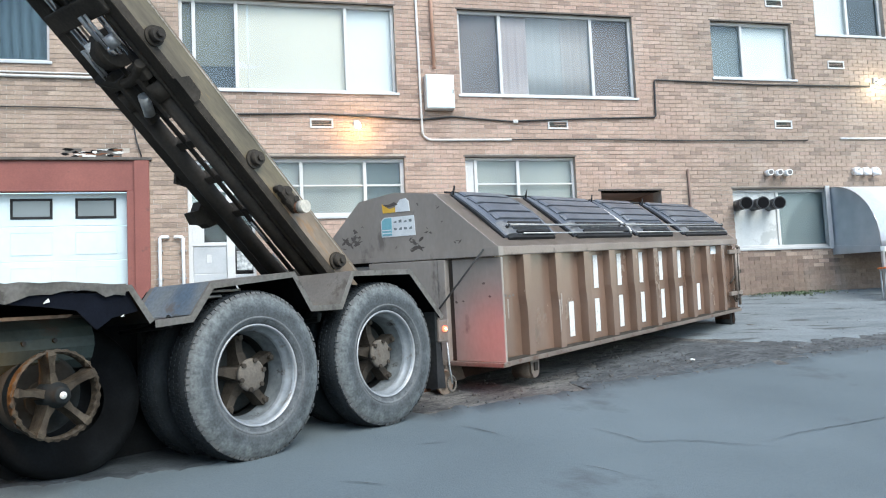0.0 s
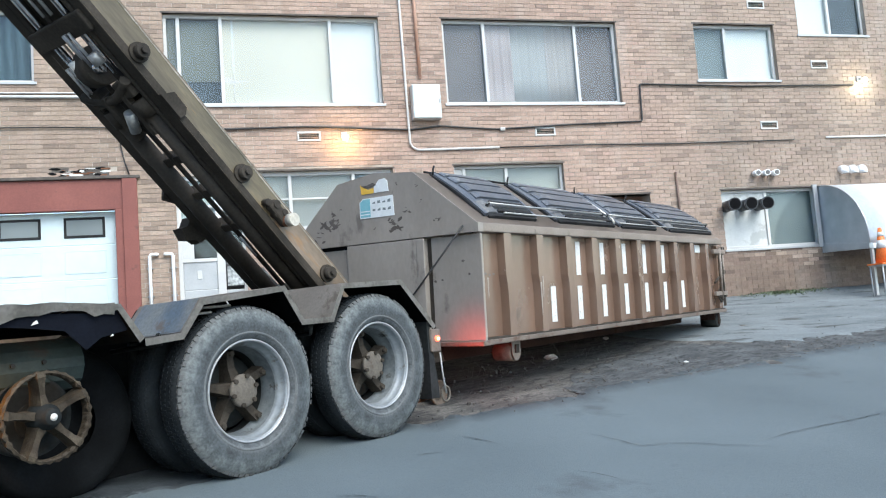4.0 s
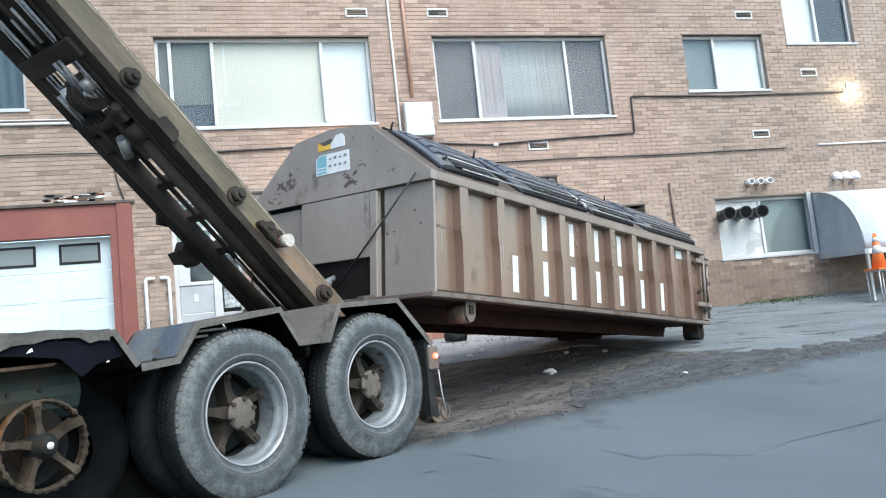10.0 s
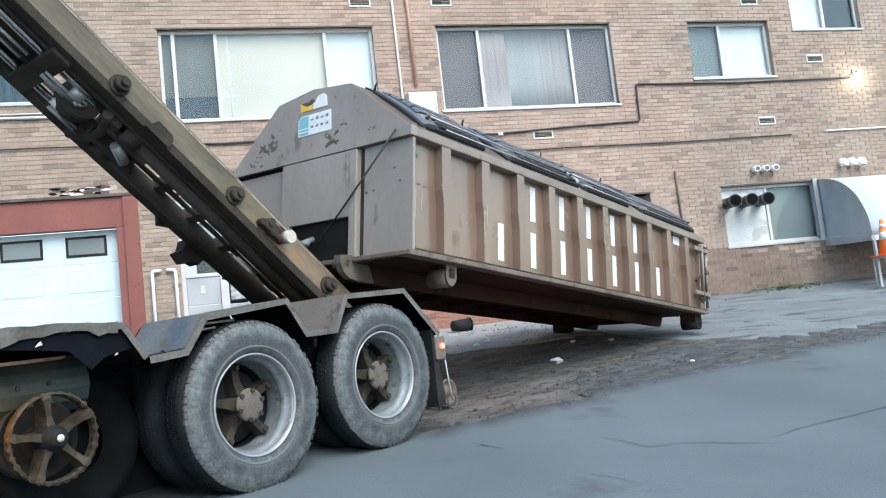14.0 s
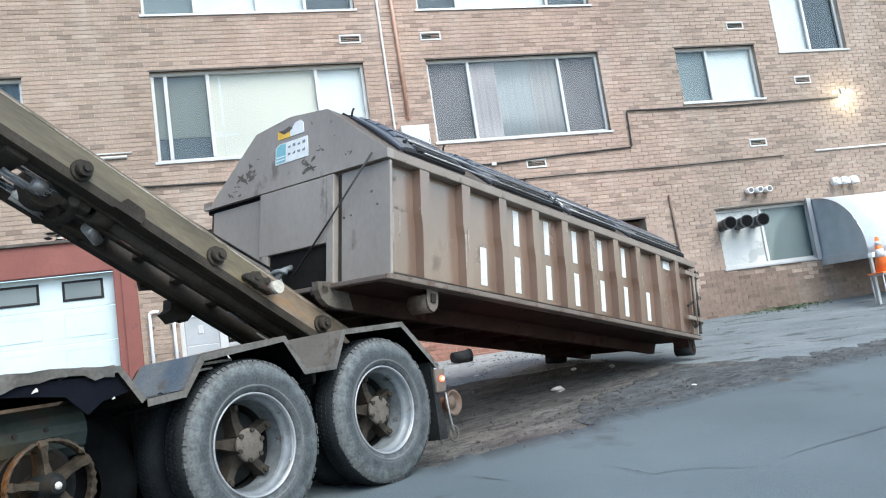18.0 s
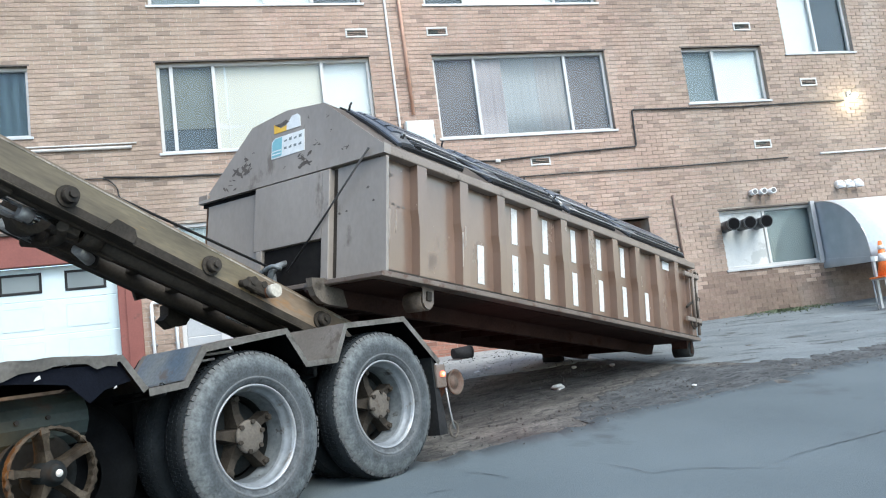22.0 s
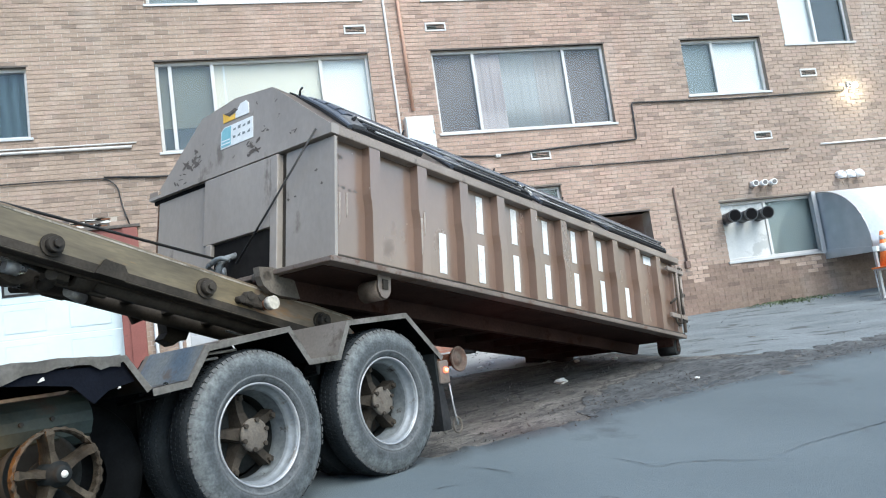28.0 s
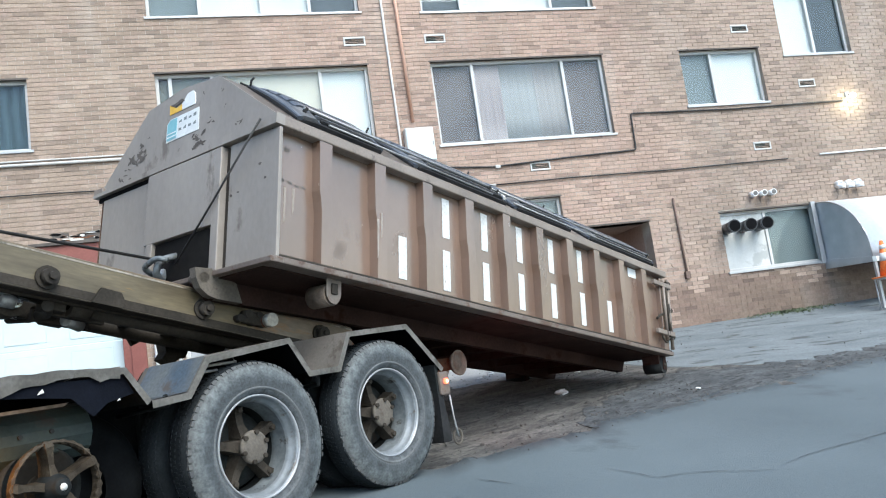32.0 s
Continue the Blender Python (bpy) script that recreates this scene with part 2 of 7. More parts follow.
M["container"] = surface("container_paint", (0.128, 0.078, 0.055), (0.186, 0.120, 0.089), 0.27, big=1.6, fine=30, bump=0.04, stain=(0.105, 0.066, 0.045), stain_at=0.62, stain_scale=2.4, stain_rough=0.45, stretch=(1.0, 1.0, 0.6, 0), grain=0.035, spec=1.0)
M["container"].node_tree.nodes["Principled BSDF"].inputs["IOR"].default_value = 1.7      # thick glossy enamel
M["container"].node_tree.nodes["Principled BSDF"].inputs["Specular Tint"].default_value = (1.0, 0.90, 0.81, 1)
# Paler and greyer than the sides: sky reflection is put into the colour.
M["container_front"] = surface("container_front_skylit", (0.236, 0.208, 0.182), (0.296, 0.264, 0.233), 0.36, big=1.6, fine=30, bump=0.05, stain=(0.165, 0.142, 0.126), stain_at=0.62, stain_scale=2.4, stain_rough=0.8, stretch=(1.0, 1.0, 0.5, 0), grain=0.07)
M["pale_drip"] = surface("pale_drip", (0.24, 0.20, 0.17), (0.34, 0.29, 0.25), 0.6, big=9, fine=60, bump=0.05)
M["bottom_rail"] = surface("grimy_bottom_rail", (0.105, 0.080, 0.065), (0.170, 0.135, 0.112), 0.42, big=2.5, fine=50, bump=0.12, stain=(0.090, 0.050, 0.032), stain_at=0.55, stain_scale=6, grain=0.16)
# Roof colour is raised for the sky light on its upward faces.
M["container_roof"] = surface("skylit_roof_paint", (0.205, 0.168, 0.142), (0.265, 0.222, 0.190), 0.45, big=1.6, fine=30, bump=0.05, stain=(0.16, 0.125, 0.10), stain_at=0.60, stain_scale=2.6, grain=0.08)
M["container_rail"] = surface("container_rail", (0.175, 0.140, 0.115), (0.245, 0.202, 0.170), 0.36, big=2.5, fine=50, bump=0.1, stain=(0.13, 0.10, 0.082), stain_at=0.60, stain_scale=6, grain=0.12)
# Shade and the brake lamp's red are put into the underside's colour.
M["shaded_under"] = surface("shaded_underside", (0.0300, 0.0175, 0.0145), (0.0520, 0.0300, 0.0248), 0.8, big=2, fine=40, bump=0.2, stain=(0.030, 0.012, 0.008), stain_at=0.58, stain_scale=3, spec=0.08)
M["scuff"] = surface("bare_scuff", (0.072, 0.061, 0.053), (0.125, 0.107, 0.094), 0.85, big=8, fine=70, bump=0.2)
M["rust"] = surface("rust", (0.13, 0.055, 0.03), (0.20, 0.09, 0.045), 0.9, big=4, fine=60, bump=0.4, stain=(0.07, 0.035, 0.02), stain_at=0.55, stain_scale=8)
M["hoist"] = surface("hoist_paint", (0.058, 0.045, 0.026), (0.172, 0.137, 0.082), 0.42, metal=0.0, big=2.8, fine=35, bump=0.08, stain=(0.22, 0.135, 0.05), stain_at=0.62, stain_scale=3.4, stretch=(0.30, 1.0, 1.7, 0), grain=0.2)
M["rusty_hub"] = surface("rusty_worn_hub", (0.085, 0.062, 0.046), (0.165, 0.130, 0.102), 0.75, big=9, fine=60, bump=0.3, stain=(0.13, 0.055, 0.028), stain_at=0.55, stain_scale=9)
M["navy_cloth"] = surface("navy_cloth", (0.0030, 0.0040, 0.0070), (0.0055, 0.0070, 0.0120), 0.9, big=4, fine=60, bump=0.2, spec=0.1)
M["cream_roller"] = surface("cream_roller", (0.40, 0.37, 0.31), (0.52, 0.49, 0.43), 0.6, big=8, fine=50, bump=0.08, stain=(0.22, 0.17, 0.12), stain_at=0.6, stain_scale=9)
M["hoist_rusty"] = surface("hoist_rusty_paint", (0.105, 0.072, 0.045), (0.215, 0.165, 0.120), 0.42, metal=0.0, big=3.2, fine=35, bump=0.08, stain=(0.26, 0.135, 0.050), stain_at=0.55, stain_scale=3.0, stretch=(0.35, 1.0, 1.5, 0), grain=0.2)
M["worn_highlight"] = surface("worn_highlight", (0.20, 0.165, 0.125), (0.38, 0.34, 0.285), 0.45, metal=0.2, big=6, fine=50, bump=0.05, stain=(0.13, 0.11, 0.08), stain_at=0.55, stain_scale=5)
# Dark steel, partly grease, partly shade under the hoist put into colour.
M["hoist_dark"] = surface("greasy_shaded_steel", (0.028, 0.0245, 0.0205), (0.058, 0.049, 0.040), 0.75, metal=0.0, big=3, fine=50, bump=0.15, spec=0.12)
M["cylinder"] = surface("hydraulic_cylinder", (0.024, 0.021, 0.018), (0.054, 0.046, 0.038), 0.65, big=3, fine=40, bump=0.08, spec=0.15)
M["rod"] = surface("polished_rod", (0.55, 0.55, 0.55), (0.66, 0.66, 0.66), 0.18, metal=1.0, big=3, fine=40, bump=0.02)
M["fender"] = surface("fender_paint", (0.235, 0.206, 0.180), (0.325, 0.290, 0.258), 0.5, big=2.2, fine=50, bump=0.16, stain=(0.175, 0.148, 0.124), stain_at=0.58, stain_scale=5, grain=0.12)
M["fender_blue"] = surface("fender_worn_blue", (0.135, 0.185, 0.245), (0.27, 0.285, 0.285), 0.45, big=4, fine=50, bump=0.1, stain=(0.17, 0.145, 0.13), stain_at=0.56, stain_scale=5)
M["chassis"] = surface("chassis", (0.012, 0.014, 0.0145), (0.026, 0.028, 0.0275), 0.7, big=3, fine=40, bump=0.2, stain=(0.028, 0.021, 0.016), stain_at=0.6, stain_scale=5, spec=0.12)
M["tank"] = surface("tank_paint", (0.0210, 0.0285, 0.0270), (0.0560, 0.0720, 0.0680), 0.5, big=2, fine=40, bump=0.1, stain=(0.0525, 0.0450, 0.0390), stain_at=0.58, stain_scale=4, grain=0.12, spec=0.12)
M["tyre"] = surface("dusty_tyre", (0.070, 0.076, 0.080), (0.120, 0.127, 0.131), 0.8, big=5, fine=60, bump=0.2, stain=(0.075, 0.076, 0.078), stain_at=0.57, stain_scale=6)
M["tyre_band"] = surface("scuffed_tyre", (0.060, 0.063, 0.064), (0.110, 0.112, 0.110), 0.8, big=5, fine=60, bump=0.2, stain=(0.058, 0.061, 0.064), stain_at=0.54, stain_scale=7)
def ring_tyre(name):
    m, nt, nd, ln, bsdf = nodes_of(name)
    tc = nd.new("ShaderNodeTexCoord")
    ce = nd.new("ShaderNodeVectorMath"); ce.operation = "SUBTRACT"; ce.inputs[1].default_value = (0.5, 0.5, 0.5)
    ln.new(tc.outputs["Generated"], ce.inputs[0])
    fl = nd.new("ShaderNodeVectorMath"); fl.operation = "MULTIPLY"; fl.inputs[1].default_value = (1.056, 0.0, 1.056)
    ln.new(ce.outputs[0], fl.inputs[0])
    le = nd.new("ShaderNodeVectorMath"); le.operation = "LENGTH"; ln.new(fl.outputs[0], le.inputs[0])
    blotch = nd.new("ShaderNodeTexNoise"); blotch.inputs["Scale"].default_value = 13.0; blotch.inputs["Detail"].default_value = 8; blotch.inputs["Roughness"].default_value = 0.68
    ln.new(fl.outputs[0], blotch.inputs["Vector"])
    wob = nd.new("ShaderNodeMapRange"); wob.inputs[3].default_value = -0.032; wob.inputs[4].default_value = 0.032
    ln.new(blotch.outputs["Fac"], wob.inputs[0])
    ad = nd.new("ShaderNodeMath"); ad.operation = "ADD"; ln.new(le.outputs["Value"], ad.inputs[0]); ln.new(wob.outputs[0], ad.inputs[1])
    mr = nd.new("ShaderNodeMapRange"); mr.inputs[1].default_value = 0.32; mr.inputs[2].default_value = 0.53
    ln.new(ad.outputs[0], mr.inputs[0])
    ramp = nd.new("ShaderNodeValToRGB")
    e = ramp.color_ramp.elements
    e[0].position, e[0].color = 0.0, (0.034, 0.038, 0.041, 1)
    e[1].position, e[1].color = 1.0, (0.072, 0.075, 0.075, 1)
    for p, c in ((0.10, (0.058, 0.064, 0.068, 1)), (0.22, (0.080, 0.087, 0.091, 1)), (0.34, (0.046, 0.052, 0.056, 1)), (0.54, (0.050, 0.057, 0.061, 1)), (0.68, (0.080, 0.090, 0.093, 1)), (0.86, (0.103, 0.112, 0.113, 1))):
        k = e.new(p); k.color = c
    ln.new(mr.outputs[0], ramp.inputs[0])
    fine = nd.new("ShaderNodeTexNoise"); fine.inputs["Scale"].default_value = 55.0; fine.inputs["Detail"].default_value = 5
    ln.new(fl.outputs[0], fine.inputs["Vector"])
    sm = nd.new("ShaderNodeMath"); sm.operation = "MULTIPLY_ADD"; sm.inputs[1].default_value = 0.60; ln.new(fine.outputs["Fac"], sm.inputs[0]); ln.new(blotch.outputs["Fac"], sm.inputs[2])
    v = nd.new("ShaderNodeMapRange"); v.inputs[1].default_value = 0.54; v.inputs[2].default_value = 1.06; v.inputs[3].default_value = 0.40; v.inputs[4].default_value = 1.75
    ln.new(sm.outputs[0], v.inputs[0])
    hs = nd.new("ShaderNodeHueSaturation"); ln.new(v.outputs[0], hs.inputs["Value"]); ln.new(ramp.outputs[0], hs.inputs["Color"])
    ln.new(hs.outputs[0], bsdf.inputs["Base Color"])
    bsdf.inputs["Roughness"].default_value = 0.82
    bp = nd.new("ShaderNodeBump"); bp.inputs["Strength"].default_value = 0.25; bp.inputs["Distance"].default_value = 0.006
    ln.new(sm.outputs[0], bp.inputs["Height"]); ln.new(bp.outputs[0], bsdf.inputs["Normal"])
    return m


M["tyre_rings"] = ring_tyre("ringed_dusty_tyre")
M["tread"] = surface("tyre_tread", (0.012, 0.0145, 0.0165), (0.024, 0.0280, 0.0310), 0.85, big=5, fine=60, bump=0.2, spec=0.12)
M["rim"] = surface("steel_rim", (0.19, 0.21, 0.225), (0.30, 0.32, 0.335), 0.45, metal=0.30, big=5, fine=30, bump=0.06, stain=(0.13, 0.12, 0.105), stain_at=0.56, stain_scale=7, grain=0.16)
# Near-black: the shade under the truck is put into the colour.
M["truck_shade"] = surface("truck_shade_black", (0.0045, 0.0050, 0.0055), (0.0095, 0.0105, 0.0115), 0.9, big=5, fine=60, bump=0.2, spec=0.06)
M["fender_edge"] = surface("rubbed_fender_edge", (0.18, 0.166, 0.148), (0.29, 0.272, 0.248), 0.5, big=5, fine=40, bump=0.15, stain=(0.13, 0.115, 0.10), stain_at=0.56, stain_scale=6, grain=0.2)
M["rim_inner"] = surface("grimy_rim_barrel", (0.120, 0.136, 0.145), (0.24, 0.262, 0.272), 0.5, metal=0.3, big=5, fine=30, bump=0.06, stain=(0.05, 0.043, 0.036), stain_at=0.55, stain_scale=7, spec=0.25)
M["rim_edge"] = surface("bright_rim_edge", (0.28, 0.29, 0.30), (0.42, 0.42, 0.43), 0.42, metal=0.45, big=4, fine=40, bump=0.03, grain=0.08)
M["hub"] = surface("dirty_hub", (0.078, 0.066, 0.054), (0.122, 0.105, 0.086), 0.8, big=6, fine=60, bump=0.25, stain=(0.06, 0.04, 0.03), stain_at=0.6, stain_scale=9)
M["spoke_dark"] = surface("dark_spoke", (0.026, 0.022, 0.018), (0.056, 0.047, 0.038), 0.8, big=6, fine=60, bump=0.25, spec=0.12)
M["cast"] = surface("bare_cast_spoke", (0.026, 0.020, 0.015), (0.072, 0.058, 0.042), 0.6, big=9, fine=60, bump=0.4, stain=(0.115, 0.096, 0.070), stain_at=0.6, stain_scale=9, spec=0.12)
M["rubber"] = surface("black_rubber", (0.018, 0.018, 0.019), (0.032, 0.032, 0.033), 0.7, big=4, fine=30, bump=0.1, spec=0.12)
# The sky's blue sheen on the lids is put into this base colour.
M["lid"] = surface("lid_plastic", (0.060, 0.069, 0.086), (0.112, 0.122, 0.140), 0.36, big=3, fine=60, bump=0.05, stain=(0.07, 0.072, 0.075), stain_at=0.66, stain_scale=5)
M["lid_worn"] = surface("scuffed_lid_plastic", (0.060, 0.063, 0.070), (0.15, 0.15, 0.15), 0.45, big=9, fine=60, bump=0.1, stain=(0.22, 0.215, 0.20), stain_at=0.58, stain_scale=11)
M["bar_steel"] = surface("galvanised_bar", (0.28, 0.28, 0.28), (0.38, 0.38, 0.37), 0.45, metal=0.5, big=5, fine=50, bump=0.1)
M["white_mark"] = surface("white_paint_mark", (0.54, 0.535, 0.52), (0.66, 0.655, 0.64), 0.7, big=9, fine=60, bump=0.1, stain=(0.30, 0.26, 0.22), stain_at=0.63, stain_scale=14)
M["white_frame"] = surface("white_frame", (0.50, 0.495, 0.485), (0.59, 0.585, 0.575), 0.5, big=2, fine=40, bump=0.05, stain=(0.45, 0.44, 0.42), stain_at=0.66, stain_scale=3, grain=0.06)
M["alu"] = surface("aluminium_frame", (0.38, 0.385, 0.39), (0.48, 0.485, 0.49), 0.4, metal=0.4, big=2, fine=40, bump=0.04, grain=0.05)
M["door_white"] = surface("white_door_panel", (0.54, 0.63, 0.645), (0.60, 0.685, 0.70), 0.45, big=1.2, fine=8, bump=0.0, grain=0.03)
M["red_frame"] = surface("red_steel", (0.19, 0.058, 0.046), (0.24, 0.078, 0.060), 0.6, big=1.5, fine=40, bump=0.08, stain=(0.12, 0.05, 0.04), stain_at=0.62, stain_scale=3, grain=0.10)
M["pvc"] = surface("white_pipe", (0.82, 0.82, 0.81), (0.89, 0.89, 0.88), 0.4, big=3, fine=40, bump=0.03, grain=0.05)
M["conduit"] = surface("grey_conduit", (0.45, 0.44, 0.43), (0.56, 0.55, 0.53), 0.5, big=3, fine=40, bump=0.05, grain=0.08)
M["copper"] = surface("painted_pipe", (0.48, 0.27, 0.19), (0.56, 0.34, 0.25), 0.5, big=3, fine=40, bump=0.05, grain=0.08)
M["cable"] = surface("black_cable", (0.02, 0.02, 0.02), (0.035, 0.033, 0.032), 0.6, big=4, fine=40, bump=0.05)
M["brown_pipe"] = surface("rusty_pipe", (0.135, 0.092, 0.075), (0.19, 0.13, 0.105), 0.8, big=4, fine=50, bump=0.2)
# Canopy's side: its shade is put into this darker sheet colour.
M["duct_side"] = surface("shaded_galvanised_sheet", (0.36, 0.405, 0.44), (0.48, 0.525, 0.555), 0.32, metal=0.45, big=2.2, fine=8, bump=0.0, grain=0.04)
M["pale_wear"] = surface("pale_worn_steel", (0.55, 0.53, 0.49), (0.70, 0.68, 0.64), 0.45, metal=0.2, big=6, fine=40, bump=0.05)
# Dark colours that stand in for the shade inside pipe mouths and holes.
M["black_bore"] = surface("black_bore", (0.004, 0.004, 0.0045), (0.008, 0.008, 0.009), 0.95, big=3, fine=20, bump=0.0, spec=0.12)
M["grey_bore"] = surface("grey_bore", (0.12, 0.115, 0.11), (0.17, 0.165, 0.16), 0.9, big=3, fine=20, bump=0.0)
# Canopy's roof: sky light is put into this paler sheet colour.
M["duct"] = surface("galvanised_sheet", (0.66, 0.69, 0.72), (0.76, 0.78, 0.80), 0.3, metal=0.2, big=1.6, fine=14, bump=0.05, grain=0.07)
M["black_pipe"] = surface("black_vent_pipe", (0.03, 0.032, 0.036), (0.05, 0.052, 0.056), 0.45, big=3, fine=40, bump=0.05)
M["dark"] = surface("dark_hollow", (0.010, 0.009, 0.009), (0.016, 0.015, 0.014), 0.95, big=2, fine=20, bump=0.0, spec=0.12)
M["room"] = surface("dim_room", (0.05, 0.05, 0.055), (0.08, 0.08, 0.085), 0.95, big=1, fine=20, bump=0.0)
M["glass"] = pane_glass("window_glass", 0.035)


def cloth(name, a, b, folds=14.0):
    m, nt, nd, ln, bsdf = nodes_of(name)
    tc = nd.new("ShaderNodeTexCoord")
    wv = nd.new("ShaderNodeTexWave"); wv.inputs["Scale"].default_value = folds / 20; wv.inputs["Distortion"].default_value = 3.0
    wv.inputs["Detail"].default_value = 2; wv.bands_direction = "X"
    nz = nd.new("ShaderNodeTexNoise"); nz.inputs["Scale"].default_value = 1.4
    ln.new(tc.outputs["Object"], wv.inputs["Vector"]); ln.new(tc.outputs["Object"], nz.inputs["Vector"])
    mul = nd.new("ShaderNodeMath"); mul.operation = "MULTIPLY"
    ln.new(wv.outputs["Fac"], mul.inputs[0]); ln.new(nz.outputs["Fac"], mul.inputs[1])
    mx = nd.new("ShaderNodeMix"); mx.data_type = "RGBA"; mx.inputs[6].default_value = (*a, 1); mx.inputs[7].default_value = (*b, 1)
    ln.new(mul.outputs[0], mx.inputs[0]); ln.new(mx.outputs[2], bsdf.inputs["Base Color"])
    bsdf.inputs["Roughness"].default_value = 0.9
    return m


M["shade_cream"] = cloth("cream_shade", (0.69, 0.635, 0.545), (0.62, 0.57, 0.485), 3)
M["shade_white"] = cloth("white_blind", (0.77, 0.765, 0.75), (0.68, 0.68, 0.675), 4)
M["curtain_pink"] = cloth("pale_curtain", (0.70, 0.61, 0.605), (0.62, 0.53, 0.53), 4)
M["frosted"] = cloth("frosted_sheet", (0.40, 0.43, 0.41), (0.33, 0.36, 0.345), 3)
M["net_pale"] = cloth("pale_net", (0.74, 0.725, 0.72), (0.67, 0.655, 0.65), 6)
M["curtain_cream"] = cloth("cream_curtain", (0.74, 0.685, 0.67), (0.66, 0.61, 0.59), 4)
M["screen_grey"] = surface("grey_screen", (0.150, 0.155, 0.135), (0.205, 0.210, 0.182), 0.9, big=0.9, fine=12, bump=0.0, grain=0.06)
M["screen_mauve"] = surface("dim_mauve_screen", (0.130, 0.110, 0.108), (0.200, 0.172, 0.168), 0.9, big=0.9, fine=12, bump=0.0, grain=0.06)
M["screen_blue"] = cloth("blue_grey_blind", (0.20, 0.23, 0.235), (0.15, 0.175, 0.18), 4)
M["screen_dark"] = cloth("dark_blind", (0.085, 0.10, 0.11), (0.06, 0.07, 0.08), 4)
M["board_grey"] = surface("stained_white_board", (0.50, 0.515, 0.51), (0.60, 0.61, 0.60), 0.6, big=1.8, fine=30, bump=0.02, stain=(0.42, 0.43, 0.42), stain_at=0.55, stain_scale=2.4, grain=0.05)
M["curtain_teal"] = cloth("teal_patterned_curtain", (0.018, 0.040, 0.050), (0.085, 0.135, 0.155), 40)
# Mottled light and dark: a window reflection put into the colour.
M["painted_reflection"] = surface("mottled_reflection_glass", (0.10, 0.11, 0.11), (0.55, 0.57, 0.56), 0.4, big=16, fine=40, bump=0.0, grain=0.2)
M["blind_slats"] = cloth("pale_slats", (0.52, 0.51, 0.47), (0.36, 0.35, 0.33), 4)
M["cone_orange"] = surface("cone_orange", (0.75, 0.16, 0.03), (0.85, 0.22, 0.05), 0.5, big=4, fine=40, bump=0.05)
M["leaf"] = surface("weed_leaf", (0.075, 0.105, 0.052), (0.120, 0.145, 0.085), 0.7, big=6, fine=60, bump=0.1)
M["paper"] = surface("crumpled_paper", (0.62, 0.62, 0.60), (0.75, 0.75, 0.72), 0.8, big=20, fine=90, bump=0.3)
M["sticker_yellow"] = surface("yellow_sticker", (0.72, 0.42, 0.05), (0.80, 0.50, 0.08), 0.5, big=10, fine=60, bump=0.02, grain=0.08)
M["sticker_white"] = surface("white_sticker", (0.68, 0.70, 0.70), (0.78, 0.80, 0.79), 0.5, big=10, fine=60, bump=0.02, grain=0.06)
M["sticker_teal"] = surface("teal_sticker", (0.16, 0.40, 0.46), (0.24, 0.50, 0.55), 0.5, big=10, fine=60, bump=0.02, grain=0.06)
M["bulb_warm"] = glow("warm_bulb", (1.0, 0.72, 0.36), 25.0)
M["bulb_white"] = glow("white_bulb", (1.0, 0.93, 0.72), 30.0)
M["bulb_amber"] = glow("amber_lens", (1.0, 0.45, 0.08), 3.0)
M["tail_red"] = glow("tail_lamp_red", (1.0, 0.12, 0.06), 1.6)
M["tail_core"] = glow("tail_lamp_core", (1.0, 0.75, 0.65), 4.0)


# ---------------------------------------------------------------- mesh helpers
def box(bm, x0, x1, y0, y1, z0, z1, bevel=0.0):
    v = [bm.verts.new((x, y, z)) for x in (x0, x1) for y in (y0, y1) for z in (z0, z1)]
    f = [bm.faces.new([v[i] for i in q]) for q in ((0, 1, 3, 2), (4, 6, 7, 5), (0, 4, 5, 1), (2, 3, 7, 6), (0, 2, 6, 4), (1, 5, 7, 3))]
    if bevel:
        edges = list({e for q in f for e in q.edges})
        bmesh.ops.bevel(bm, geom=edges, offset=bevel, segments=2, affect="EDGES", profile=0.5)
    return bm


def cyl(bm, p, q, r, seg=16, r2=None, caps=True):
    p, q = Vector(p), Vector(q)
    axis = (q - p).normalized()
    side = axis.orthogonal().normalized()
    other = axis.cross(side)
    r2 = r if r2 is None else r2
    ring = []
    for c, rad in ((p, r), (q, r2)):
        ring.append([bm.verts.new(c + (side * math.cos(2 * math.pi * i / seg) + other * math.sin(2 * math.pi * i / seg)) * rad) for i in range(seg)])
    for i in range(seg):
        j = (i + 1) % seg
        bm.faces.new((ring[0][i], ring[0][j], ring[1][j], ring[1][i])).smooth = True
    if caps:
        bm.faces.new(ring[0][::-1])
        bm.faces.new(ring[1])
    return bm


def tube(bm, points, r, seg=10):
    """A pipe along a line of points, with mitred joints."""
    pts = [Vector(p) for p in points]
    rings = []
    for i, p in enumerate(pts):
        t = (pts[min(i + 1, len(pts) - 1)] - pts[max(i - 1, 0)]).normalized()
        ref = Vector((0, 0, 1)) if abs(t.z) < 0.9 else Vector((0, 1, 0))
        a = t.cross(ref).normalized()
        b = t.cross(a)
        rings.append([bm.verts.new(p + (a * math.cos(2 * math.pi * k / seg) + b * math.sin(2 * math.pi * k / seg)) * r) for k in range(seg)])
    for u, v in zip(rings, rings[1:]):
        for k in range(seg):
            bm.faces.new((u[k], u[(k + 1) % seg], v[(k + 1) % seg], v[k])).smooth = True
    bm.faces.new(rings[0]); bm.faces.new(rings[-1][::-1])
    return bm


